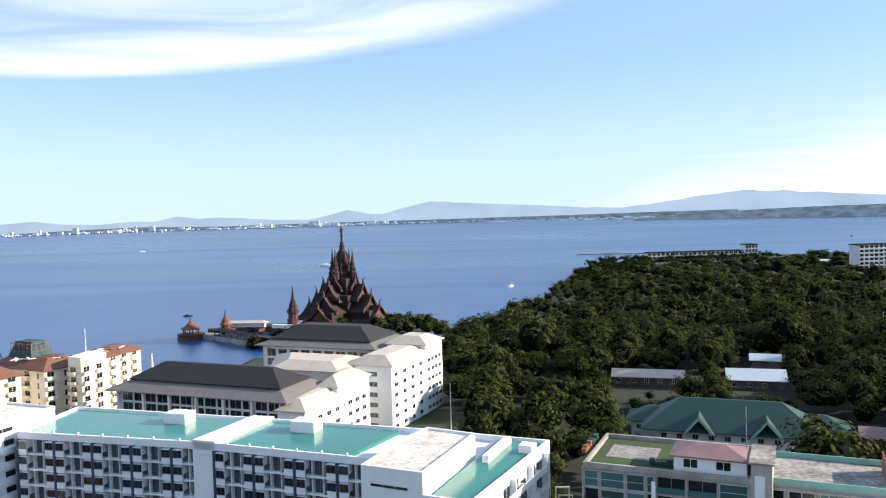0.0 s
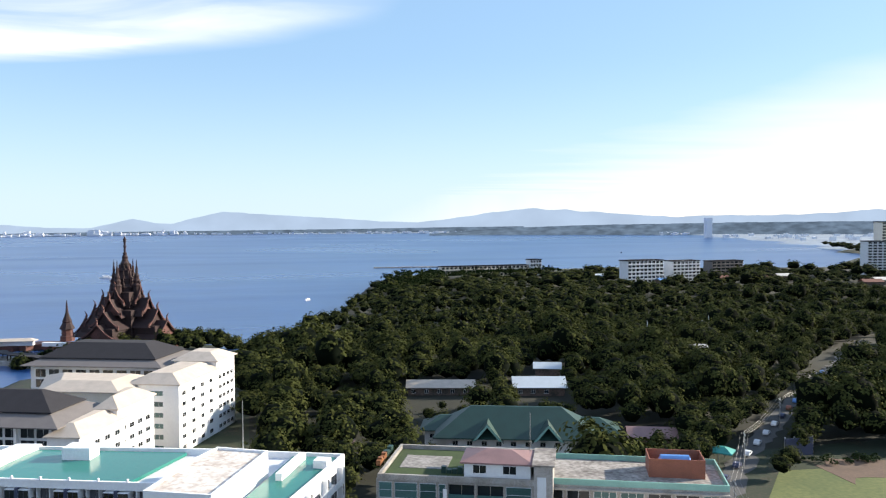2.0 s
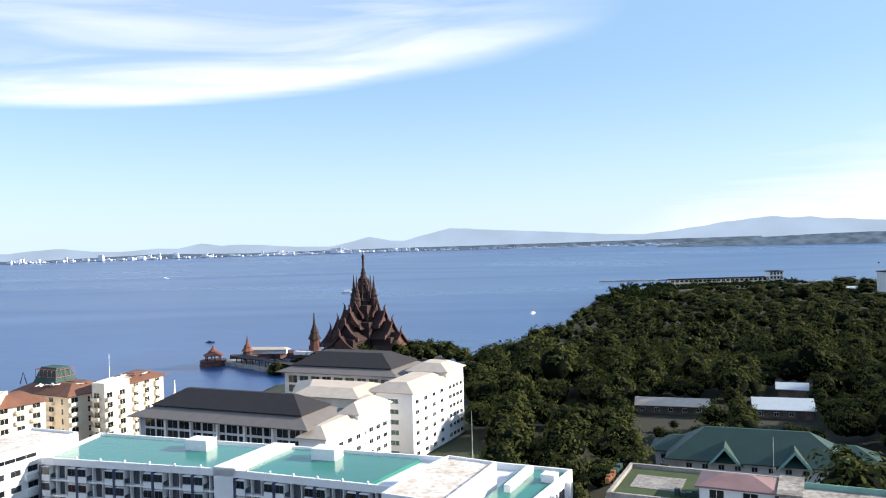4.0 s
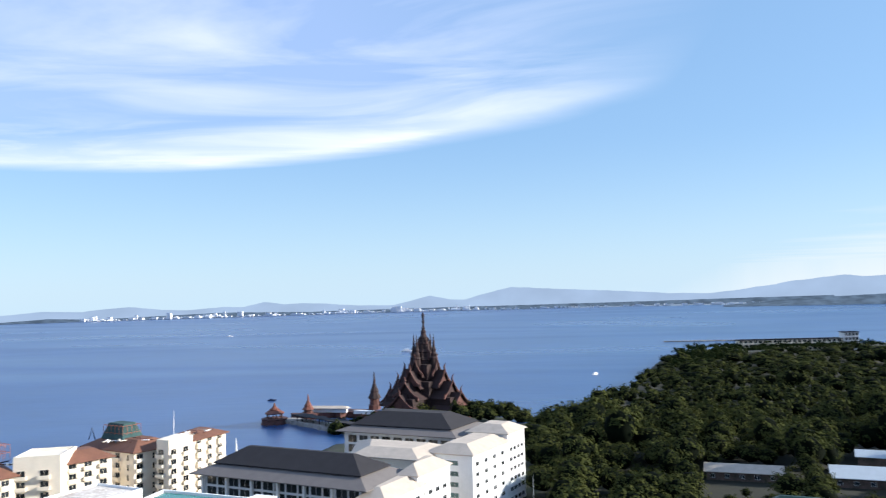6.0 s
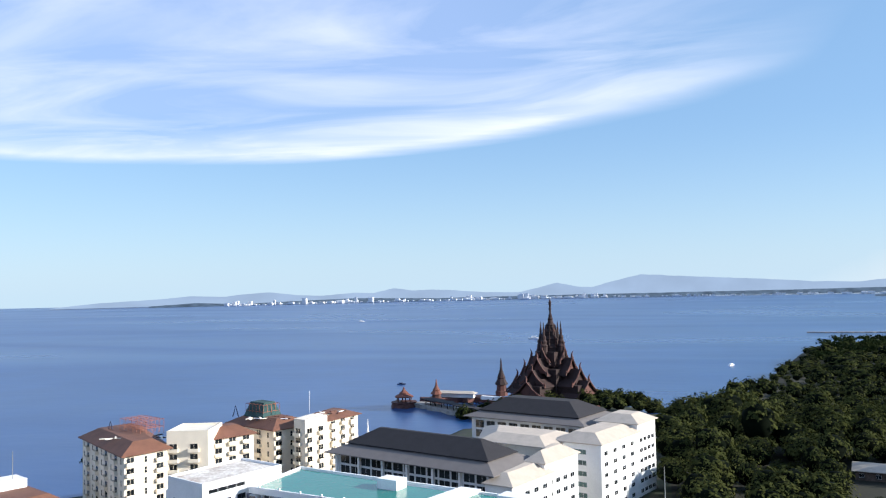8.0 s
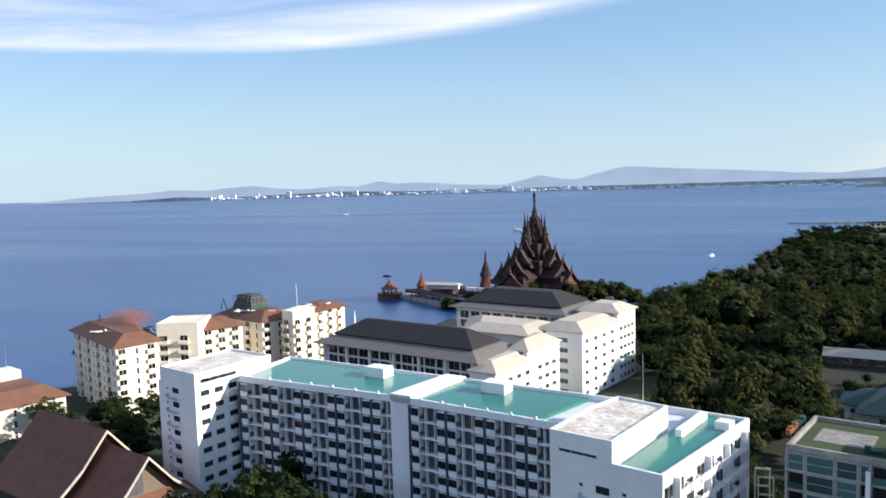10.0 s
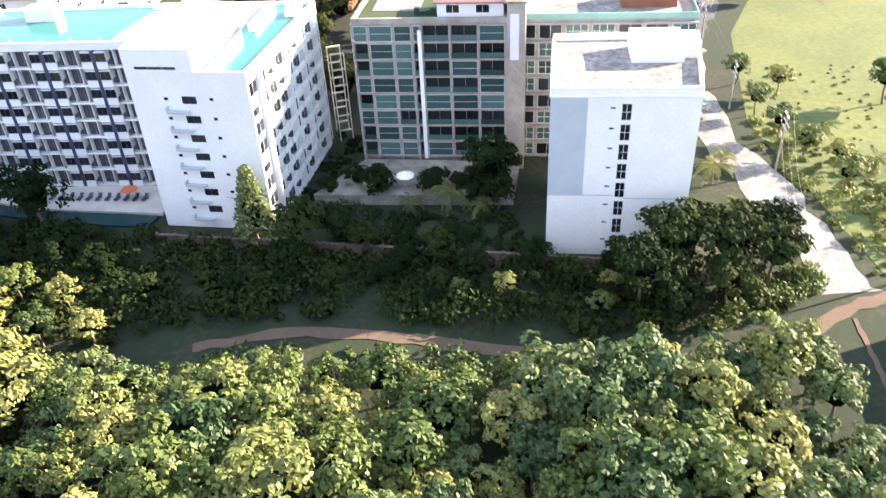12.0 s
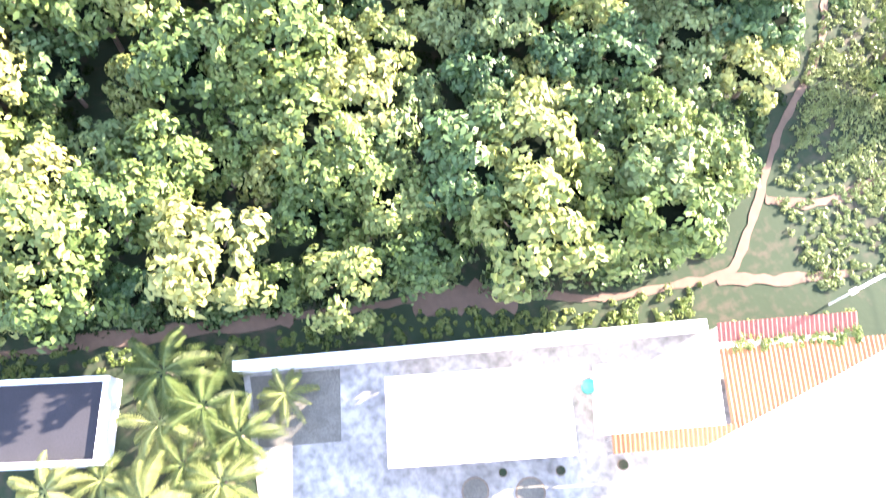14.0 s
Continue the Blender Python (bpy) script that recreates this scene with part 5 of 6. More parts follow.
# ---- yard at the tower's foot ----
yard = [(-14.5, 8.0), (-11.8, 18.0), (25.0, 3.4), (36.0, -1.5), (36, -30), (-14.5, -30)]
tagged(new("yard_paving", mesh_of("yard_paving", prism(yard, -0.2, 0.06), YARD)), "pale sun-bleached concrete yard", "paving", kind="structure")
tagged(new("wall_yard", mesh_of("wall_yard", boxes((0, -0.3, 0, 40, 0.3, 2.2), (0, -0.42, 2.2, 40, 0.42, 2.35), m=Matrix.Translation((-12.0, 18.2, 0)) @ Matrix.Rotation(radians(-21.7), 4, "Z")), WHITE)), "white rendered boundary wall", "wall", kind="structure")


tagged(new("garden_bed", mesh_of("garden_bed", prism([(-11.4, 17.3), (-4.2, 14.4), (-6.6, 8.8), (-13.0, 11.4)], 0.0, 0.10), MUD)), "bare brown garden bed inside the wall", "ground", kind="structure")


def flat_house(name, poly, h, roof_mat, label):
    cx, cy = sum(p[0] for p in poly) / len(poly), sum(p[1] for p in poly) / len(poly)
    t = thing(name, (cx, cy, 0), label, "house")
    part("wall", prism(inset(poly, 0.3), 0, h - 0.2), WHITE, t)
    part("roof", prism(poly, h - 0.2, h), roof_mat, t)
    return t


flat_house("white_roof_house", [(-1.0, 11.4), (-3.8, 4.8), (10.0, -1.0), (12.8, 5.6)], 3.6, WHITE, "low white house with a flat white roof")
flat_house("white_roof_house", [(14.6, 4.6), (12.2, -0.4), (21.6, -4.4), (24.0, 0.8)], 3.4, WHITE, "low white outhouse with a flat white roof")


def corrugated(name, m, w, d, material, label):
    t = thing(name, m.translation, label, "roof")
    bm, n = bmesh.new(), int(w / 0.19)
    rows = []
    for i in range(n + 1):
        x, z = w * i / n, 0.11 * (i % 2)
        rows.append([bm.verts.new(m @ Vector((x, y, zz + z))) for y, zz in ((0, 0), (d, 0.5), (d, 0.44), (0, -0.06))])
    for a, b in zip(rows, rows[1:]):
        for i in range(4):
            bm.faces.new((a[i], b[i], b[(i + 1) % 4], a[(i + 1) % 4]))
    part("sheet", bm, material, t)
    part("frame", boxes(*[(x, 0.1, -3.1, x + 0.12, 0.22, 0) for x in (0.1, w - 0.2)], *[(x, d - 0.3, -3.1, x + 0.12, d - 0.18, 0.4) for x in (0.1, w - 0.2)], m=m), STEEL, t)


tilt = Matrix.Rotation(radians(-22), 4, "Z")
corrugated("corrugated_roof", Matrix.Translation((22.0, -4.8, 3.2)) @ tilt, 14, 6.4, CORRUGATED, "orange corrugated sheet roof, partly overgrown")
corrugated("corrugated_roof", Matrix.Translation((24.6, 1.6, 3.75)) @ tilt, 11.5, 1.5, REDSHEET, "red corrugated sheet roof edge")
corrugated("corrugated_awning", Matrix.Translation((12.6, -2.2, 3.1)) @ tilt, 10, 1.5, CORRUGATED, "narrow orange corrugated awning")
neigh = thing("flat_roofed_shed", (-27, 22, 0), "low shed with a white parapet and a dark stained roof", "shed")
part("wall", prism([(-40, 22.6), (-24.6, 15.6), (-21.4, 22), (-37, 29)], 0, 2.4), WHITE, neigh)
part("parapet", ring([(-40, 22.6), (-24.6, 15.6), (-21.4, 22), (-37, 29)], 2.4, 2.9, 0.4), WHITE, neigh)
part("roof", prism(inset([(-40, 22.6), (-24.6, 15.6), (-21.4, 22), (-37, 29)], 0.42), 2.4, 2.5), SLATE, neigh)
tank = thing("water_tank", (15.2, 4.6, 0), "green plastic tank beside the house", "tank")
part("barrel", lathe(bmesh.new(), 14.0, 3.4, [(0.5, 0.06), (0.6, 0.4), (0.6, 1.3), (0.25, 1.6)], 12), TEAL, tank)

# ---- trees ----
rng = np.random.default_rng(11)


def leaf_cloud(tufts, per, leaf, spread_, seed, hub=None, lean=0.0):
    """Quads for a crown: tufts is (n, 4) centres and radii; per leaves in each, turned outwards and up."""
    r = np.random.default_rng(seed)
    c = np.repeat(tufts[:, :3], per, 0)
    rad = np.repeat(tufts[:, 3], per)[:, None]
    d = r.normal(size=(len(c), 3))
    d /= np.linalg.norm(d, axis=1)[:, None]
    d[:, 2] = np.abs(d[:, 2]) * 0.9 - 0.25
    p = c + d * rad * r.uniform(0.55, 1.0, (len(c), 1))
    nrm = d + r.normal(size=d.shape) * spread_ + np.array([0, 0, 0.45])
    if hub is not None:
        o = p - np.array(hub)
        nrm += o / np.linalg.norm(o, axis=1)[:, None] * lean
    nrm /= np.linalg.norm(nrm, axis=1)[:, None]
    t = np.cross(nrm, r.normal(size=d.shape))
    t /= np.linalg.norm(t, axis=1)[:, None]
    b = np.cross(nrm, t)
    l = leaf * r.uniform(0.6, 1.3, (len(c), 1))
    w = l * 0.55
    v = np.stack([p - t * l, p + b * w + nrm * l * 0.15, p + t * l, p - b * w + nrm * l * 0.15], 1).reshape(-1, 3)
    return v, np.arange(len(v)).reshape(-1, 4)


def crown_tufts(h, rx, rz, n, tuft, seed):
    """Tufts over a lumpy crown whose middle is at height h."""
    r = np.random.default_rng(seed)
    d = r.normal(size=(n, 3))
    d /= np.linalg.norm(d, axis=1)[:, None]
    d[:, 2] = np.where(d[:, 2] < -0.35, -d[:, 2], d[:, 2])
    lump = 0.78 + 0.32 * np.sin(d[:, 0] * 4 + seed) * np.cos(d[:, 1] * 5 + seed * 2) + r.uniform(-0.12, 0.12, n)
    p = d * np.array([rx, rx, rz]) * lump[:, None]
    p[:, 2] += h
    return np.concatenate([p, (tuft * r.uniform(0.7, 1.3, n))[:, None]], 1)


def blob(h, rx, rz, seed, k=0.72):
    bm = bmesh.new()
    bmesh.ops.create_icosphere(bm, subdivisions=2, radius=1.0)
    for v in bm.verts:
        s = k * (1 + 0.35 * noise.noise(v.co * 2.1 + Vector((seed, 0, 0))))
        v.co = Vector((v.co.x * rx * s, v.co.y * rx * s, h + v.co.z * rz * s))
    return bm


def trunk_mesh(h, r, seed):
    bm, rd = bmesh.new(), random.Random(seed)

    def limb(a, b, r0, r1, n=6):
        d = (b - a).normalized()
        s = d.orthogonal().normalized()
        q = d.cross(s)
        rows = [[bm.verts.new(p + (s * math.cos(2 * math.pi * i / n) + q * math.sin(2 * math.pi * i / n)) * rr) for i in range(n)] for p, rr in ((a, r0), (a.lerp(b, 0.5) + s * 0.1 * (b - a).length * 0.5, (r0 + r1) / 2), (b, r1))]
        for x, y in zip(rows, rows[1:]):
            for i in range(n):
                bm.faces.new((x[i], x[(i + 1) % n], y[(i + 1) % n], y[i]))

    top = Vector((rd.uniform(-0.3, 0.3), rd.uniform(-0.3, 0.3), h * 0.6))
    limb(Vector((0, 0, -0.3)), top, r, r * 0.6)
    for i in range(5):
        a = i * 1.257 + rd.uniform(-0.3, 0.3)
        limb(top * rd.uniform(0.7, 1.0), Vector((math.cos(a) * h * 0.28, math.sin(a) * h * 0.28, h * rd.uniform(0.75, 0.95))), r * 0.45, r * 0.12, 5)
    return mesh_of("trunk", bm, BARK)


def tree_kind(h, rx, rz, n, per, leaf, tuft, material, seed):
    hc = h - rz * 0.8
    v, f = leaf_cloud(crown_tufts(hc, rx, rz, n, tuft, seed), per, leaf, 0.6, seed, (0, 0, hc - 1.0), 0.6)
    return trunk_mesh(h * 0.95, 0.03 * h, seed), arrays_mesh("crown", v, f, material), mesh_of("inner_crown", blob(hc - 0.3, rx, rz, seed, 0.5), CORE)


def plant(name, meshes, x, y, z, s, label, group):
    t = tagged(new(name), label, "tree", group)
    t.matrix_basis = Matrix.Translation((x, y, z)) @ Matrix.Rotation(random.uniform(0, 6.28), 4, "Z") @ Matrix.Scale(s, 4)
    for nm, me in zip(("trunk", "crown", "inner_crown"), meshes):
        sub(nm, me, t)
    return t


random.seed(21)
NEAR = [tree_kind(7.5, 3.5, 2.8, 54, 32, 0.29, 0.87, LEAF, 1), tree_kind(6.6, 3.2, 2.4, 54, 32, 0.26, 0.78, LEAF, 2), tree_kind(8.8, 3.2, 3.4, 54, 32, 0.29, 0.83, LEAF, 3), tree_kind(5.8, 3.4, 2.2, 54, 32, 0.26, 0.74, LEAF, 4)]
BLUE = [tree_kind(7.0, 3.4, 2.7, 54, 32, 0.28, 0.83, LEAFBLUE, 7), tree_kind(8.0, 3.2, 3.1, 54, 32, 0.29, 0.83, LEAFBLUE, 8)]
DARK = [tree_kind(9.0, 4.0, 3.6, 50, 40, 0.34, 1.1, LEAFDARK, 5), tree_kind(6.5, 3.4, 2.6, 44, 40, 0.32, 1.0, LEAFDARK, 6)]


def inside(x, y, poly):
    hit = False
    for (x0, y0), (x1, y1) in zip(poly, poly[1:] + poly[:1]):
        if (y0 > y) != (y1 > y) and x < (x1 - x0) * (y - y0) / (y1 - y0) + x0:
            hit = not hit
    return hit


# the thicket below the tower
THICKET = [(-75, 46), (-30, 31.5), (-12, 24), (4, 18.5), (18, 13), (27, 11.8), (34, 15), (41, 21), (48, 26), (54, 33), (57, 41), (58.5, 49), (56.5, 53.5), (49, 54), (39, 57), (28, 61), (17, 65), (5, 69), (-5, 71), (-24, 80), (-50, 90), (-80, 98)]
spots, tries = [], 0
rd = random.Random(4)
while len(spots) < 238 and tries < 16000:
    tries += 1
    x, y = rd.uniform(-80, 58), rd.uniform(10, 98)
    if inside(x, y, THICKET) and all((x - a) ** 2 + (y - b) ** 2 > 4.1 ** 2 for a, b in spots):
        spots.append((x, y))
for i, (x, y) in enumerate(spots):
    blue = rd.random() < (0.5 if x > 12 else 0.2)
    plant("tree", (BLUE if blue else NEAR)[rd.randrange(2 if blue else 4)], x, y, 0, rd.choice((0.75, 0.95, 1.05, 1.2, 1.45)), "broadleaf thicket tree with bright yellow-green leaves", "trees of the thicket")
for x, y, s in ((51.5, 15, 0.6), (54.5, 16.5, 0.7), (53.5, 13, 0.5)):
    plant("tree", NEAR[1], x, y, 0, s, "small bushy tree beside the bare earth patch", "trees of the thicket")
# scrub between the track and the houses, leaf colour darkened for shade
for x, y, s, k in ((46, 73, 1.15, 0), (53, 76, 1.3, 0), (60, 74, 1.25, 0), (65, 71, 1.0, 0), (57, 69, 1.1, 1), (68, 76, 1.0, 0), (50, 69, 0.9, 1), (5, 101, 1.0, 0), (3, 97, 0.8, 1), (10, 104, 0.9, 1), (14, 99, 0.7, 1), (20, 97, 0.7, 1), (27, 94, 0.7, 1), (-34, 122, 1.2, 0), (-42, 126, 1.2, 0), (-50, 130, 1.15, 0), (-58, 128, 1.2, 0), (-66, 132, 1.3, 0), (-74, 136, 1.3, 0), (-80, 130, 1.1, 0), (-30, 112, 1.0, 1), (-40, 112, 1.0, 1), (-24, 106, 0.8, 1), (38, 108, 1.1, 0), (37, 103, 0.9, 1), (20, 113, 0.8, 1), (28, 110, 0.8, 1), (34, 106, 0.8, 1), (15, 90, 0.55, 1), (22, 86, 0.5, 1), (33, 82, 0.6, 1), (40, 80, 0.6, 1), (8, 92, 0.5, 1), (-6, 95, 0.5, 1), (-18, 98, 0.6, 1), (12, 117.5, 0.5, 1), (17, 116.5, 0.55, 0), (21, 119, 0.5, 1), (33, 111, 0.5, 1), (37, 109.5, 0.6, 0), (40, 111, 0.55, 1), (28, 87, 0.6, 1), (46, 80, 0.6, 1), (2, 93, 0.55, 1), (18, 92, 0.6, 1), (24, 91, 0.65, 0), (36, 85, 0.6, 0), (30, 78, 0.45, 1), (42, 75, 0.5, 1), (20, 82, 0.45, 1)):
    plant("tree", DARK[k], x, y, 0, s, "dense tree, its shade painted into dark green leaves", "dark trees by the houses")
for x, y, s in ((91, 88, 0.8), (94, 82, 0.7), (92, 100, 0.9), (96, 96, 0.7), (93, 108, 0.8), (97, 74, 0.7), (100, 70, 0.6), (95, 118, 0.9), (120, 113, 1.3), (104, 124, 0.8), (100, 132, 0.9), (88, 76, 0.5), (75, 112, 1.0), (79, 126, 1.0), (84, 134, 1.0)):
    plant("tree", NEAR[int(s * 10) % 4], x, y, 0, s, "sunlit roadside tree with yellow-green leaves", "trees along the road")
for x, y, s in ((-24, 89, 0.7), (-31, 92, 0.85), (-28, 98, 0.7), (-37, 96, 0.9), (-35, 103, 0.8), (-44, 99, 1.0), (-42, 107, 0.9), (-50, 104, 1.0), (-51, 97, 1.0), (-58, 101, 1.1), (-66, 104, 1.1), (-59, 109, 1.0), (-74, 107, 1.1), (-82, 104, 1.2), (-90, 100, 1.2), (30, 80.5, 0.5), (41, 73.5, 0.55), (44, 77.5, 0.45), (24, 83, 0.4)):
    plant("tree", NEAR[int(s * 20) % 4], x, y, 0, s, "broadleaf tree with sunlit green leaves at the scrub's edge", "trees of the thicket")
# a tall conifer-like tree before the end wall
v, f = leaf_cloud(np.array([[3.0 * (1 - k / 84) * math.cos(k * 2.4), 3.0 * (1 - k / 84) * math.sin(k * 2.4), 1.8 + k * 0.14, 1.0] for k in range(80)]), 36, 0.32, 0.7, 9)
plant("tree", (trunk_mesh(12, 0.22, 9), arrays_mesh("crown", v, f, LEAFBLUE), mesh_of("inner_crown", blob(6.0, 2.3, 4.6, 9), CORE)), -1.0, 107.5, 0, 1.0, "tall slender tree with drooping sunlit twigs", "dark trees by the houses")


# ---- palms ----
def palm_kind(h, n, l, seed):
    """A palm: arching fronds, each a rib with narrow drooping leaflets on both sides."""
    rd_ = random.Random(seed)
    bm = bmesh.new()
    for i in range(n):
        a, lift = i * 2.4 + rd_.uniform(-0.2, 0.2), rd_.uniform(0.2, 1.15)
        d, side = Vector((math.cos(a), math.sin(a), 0)), Vector((-math.sin(a), math.cos(a), 0))
        ln = l * rd_.uniform(0.8, 1.15)
        rib = [Vector((0, 0, h)) + d * ln * s * (1 - 0.15 * lift) + Vector((0, 0, ln * (lift * s - 1.0 * s * s))) for s in [k / 16 for k in range(17)]]
        for k in range(16):
            p, q = rib[k], rib[k + 1]
            w = 0.05 * (1 - k / 18)
            bm.faces.new([bm.verts.new(x) for x in (p - side * w, p + side * w, q + side * w, q - side * w)])
            if k < 2:
                continue
            reach = ln * 0.15 * math.sin(math.pi * min(0.95, k / 17 * 0.85 + 0.12))
            for sg in (-1, 1):
                for o in (0.0, 0.5):
                    c = p.lerp(q, o)
                    tip = c + side * sg * reach + d * reach * 0.55 - Vector((0, 0, reach * rd_.uniform(0.25, 0.6)))
                    mid = c.lerp(tip, 0.5) + Vector((0, 0, reach * 0.10))
                    ww = d * 0.030 * l / 4
                    v = [bm.verts.new(x) for x in (c - ww, c + ww, mid + ww * 1.3, tip, mid - ww * 1.3)]
                    bm.faces.new(v if sg > 0 else list(reversed(v)))
    tr = lathe(bmesh.new(), 0, 0, [(0.22, -0.3), (0.16, h * 0.4), (0.14, h * 0.8), (0.18, h)], 8)
    return mesh_of("trunk", tr, BARK), mesh_of("fronds", bm, PALMLEAF)


PALM = [palm_kind(3.6, 17, 4.8, 1), palm_kind(2.4, 15, 4.0, 2)]
for i, (x, y, s) in enumerate(((-17, 20.0, 1.0), (-19, 16.5, 1.05), (-15.2, 16.0, 0.9), (-18.5, 12.5, 1.0), (-22, 11, 1.0), (-9.0, 14.2, 0.75), (-13.5, 12.6, 0.8), (-12.8, 18.8, 0.6), (-16, 9.8, 0.9), (-25, 14.5, 0.8), (-29, 15.5, 0.8), (24, 108, 0.8), (30, 106, 0.9), (34, 103, 0.8), (73, 98, 0.9), (78, 103, 0.9), (70, 86, 0.8), (100, 92, 0.9), (98, 104, 0.8))):
    t = tagged(new("palm"), "bushy palm with arching yellow-green fronds", "palm tree", "palms")
    t.matrix_basis = Matrix.Translation((x, y, 0)) @ Matrix.Rotation(i * 1.3, 4, "Z") @ Matrix.Scale(s, 4)
    for nm, me in zip(("trunk", "fronds"), PALM[i % 2]):
        sub(nm, me, t)

# ---- woods: too many trees to count, one object ----
WOOD = [(18, 143), (44, 142), (74, 126), (79, 150), (96, 160), (118, 190), (138, 208), (250, 312), (330, 372), (420, 420), (700, 560), (820, 720), (860, 900), (640, 960), (400, 960), (196, 935), (132, 842), (100, 720), (58, 574), (16, 488), (0, 440), (-2, 300), (-2, 270), (6, 240), (0, 190)]
RIGHT_WOOD = [(146, 196), (200, 186), (420, 178), (700, 420), (700, 545), (420, 405), (336, 356), (262, 292)]
KEEP_OUT = [(80, 214, 36, 22), (73, 298, 17, 9), (110, 289, 14, 10), (124, 318, 8, 8), (433, 812, 40, 14), (490, 822, 30, 14), (577, 872, 30, 14), (302, 985, 80, 14), (24, 232, 8, 6), (44, 236, 8, 6), (8, 244, 12, 6), (118, 215, 9, 8), (205, 330, 6, 6), (660, 690, 60, 60), (700, 610, 30, 30), (303, 300, 14, 14), (374, 368, 16, 14), (424, 422, 16, 14), (290, 280, 12, 8)]
kinds, coarse, cores, crowns = [], [], [], []
for s in range(3):
    bm = blob(5.2, 3.9, 3.5, 70 + s, 0.74)
    cores.append((np.array([v.co[:] for v in bm.verts]), np.array([[v.index for v in f.verts] for f in bm.faces])))
    bm.free()
for s in range(5):
    kinds.append(leaf_cloud(crown_tufts(5.2, 3.9, 3.4, 46, 1.35, 40 + s), 13, 0.34, 0.45, 60 + s, (0, 0, 3.6), 1.2)[0])
    coarse.append(leaf_cloud(crown_tufts(5.2, 3.9, 3.4, 26, 1.5, 50 + s), 6, 0.62, 0.35, 80 + s, (0, 0, 3.6), 1.3)[0])
    # crown of a single tree: leaves over a core coloured as inner shade
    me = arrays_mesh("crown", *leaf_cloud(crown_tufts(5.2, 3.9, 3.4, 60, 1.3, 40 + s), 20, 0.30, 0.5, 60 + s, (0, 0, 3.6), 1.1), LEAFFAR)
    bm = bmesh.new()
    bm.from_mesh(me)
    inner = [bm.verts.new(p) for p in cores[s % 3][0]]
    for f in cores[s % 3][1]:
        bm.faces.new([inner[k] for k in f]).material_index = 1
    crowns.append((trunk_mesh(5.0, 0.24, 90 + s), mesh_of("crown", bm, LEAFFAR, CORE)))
vs, cvs, cfs, total, count = [], [], [], 0, 0
rd = random.Random(12)


def wood_tree(x, y, s, flat=1.0):
    global total, count
    a, z = rd.uniform(0, 6.28), land_height(x, y)
    k, tall = rd.randrange(5), rd.uniform(0.75, 1.3) * flat
    if y < 262 and count < 40:
        t = tagged(new("tree"), "dark green broadleaf tree of the seaside woods", "tree", "trees at the wood's edge")
        t.matrix_basis = Matrix.Translation((x, y, z)) @ Matrix.Rotation(a, 4, "Z") @ Matrix.Diagonal((s, s, s * tall, 1))
        for nm, me in zip(("trunk", "crown"), crowns[k]):
            sub(nm, me, t)
        count += 1
        return
    c, sn = math.cos(a), math.sin(a)
    rot = np.array([[c, -sn, 0], [sn, c, 0], [0, 0, tall]])
    vs.append((kinds if y < 430 else coarse)[k] @ rot.T * s + np.array([x, y, z]))
    cv, cf = cores[rd.randrange(3)]
    cvs.append(cv @ rot.T * s + np.array([x, y, z]))
    cfs.append(cf + total)
    total += len(cv)


# roofs that show over a clearing on their near side: place, half width, depth of the clearing
CLEARINGS = [(73, 299, 17, 58), (110, 290, 14, 46), (122, 310, 8, 60), (77, 221, 36, 44), (300, 978, 64, 75), (205, 330, 5, 20), (433, 812, 28, 40), (490, 822, 22, 40), (577, 872, 26, 40)]


def cleared(x, y):
    for a, b, w, d in CLEARINGS:
        l = math.hypot(a, b)
        ux, uy = a / l, b / l
        ahead, aside = (a - x) * ux + (b - y) * uy, (x - a) * uy - (y - b) * ux
        if -6 < ahead < d and abs(aside) < w * (1 - 0.35 * max(0, ahead) / d):
            return True
    return False


step = 8.7
y = 130.0
while y < 1000:
    st_ = step if y < 450 else step * (1 + (y - 450) / 600)
    x = -45.0
    while x < 860:
        px0, py0 = x + rd.uniform(-0.45, 0.45) * st_, y + rd.uniform(-0.45, 0.45) * st_
        if (inside(px0, py0, WOOD) or inside(px0, py0, RIGHT_WOOD)) and not cleared(px0, py0) and not any(abs(px0 - a) < w and -d - 6 < py0 - b < d for a, b, w, d in KEEP_OUT):
            stand = 0.85 + 0.55 * noise.noise((px0 * 0.02, py0 * 0.02, 3))
            wood_tree(px0, py0, stand * rd.choice((0.9, 1.2, 1.4, 1.6, 2.0)) * (0.8 if y > 420 else 1.0) * (1 if y < 450 else st_ / step * 0.95), 1 if y < 450 else step / st_ * (0.9 if y > 600 else 1.0) * (1.0 + 0.6 * noise.noise((px0 * 0.03, py0 * 0.03, 7))))
        x += st_
    y += st_ * 0.9
# trees that lean over the road, and bushes in the clearings
for k in range(17):
    x, y = 126 + 8.6 * k, 180 + 7.8 * k
    wood_tree(x + 7.5 + rd.uniform(-1, 1), y - 4 + rd.uniform(-1, 1), rd.uniform(0.8, 1.35))
    wood_tree(x - 6.5 + rd.uniform(-1, 1), y + 10 + rd.uniform(-1, 1), rd.uniform(0.7, 1.2))
for x, y, s in ((114, 204, 0.7), (50, 216, 0.6), (45, 224, 0.8), (66, 268, 0.45), (90, 268, 0.9), (94, 276, 0.8), (70, 256, 0.55), (58, 254, 0.7), (80, 252, 0.6), (104, 252, 0.55), (84, 260, 0.6)):
    wood_tree(x, y, s)
for k in range(120):
    wood_tree(-122 + rd.uniform(0, 118), (498 if k % 3 == 0 else 466) + rd.uniform(-12, 10), rd.uniform(0.7, 1.2))
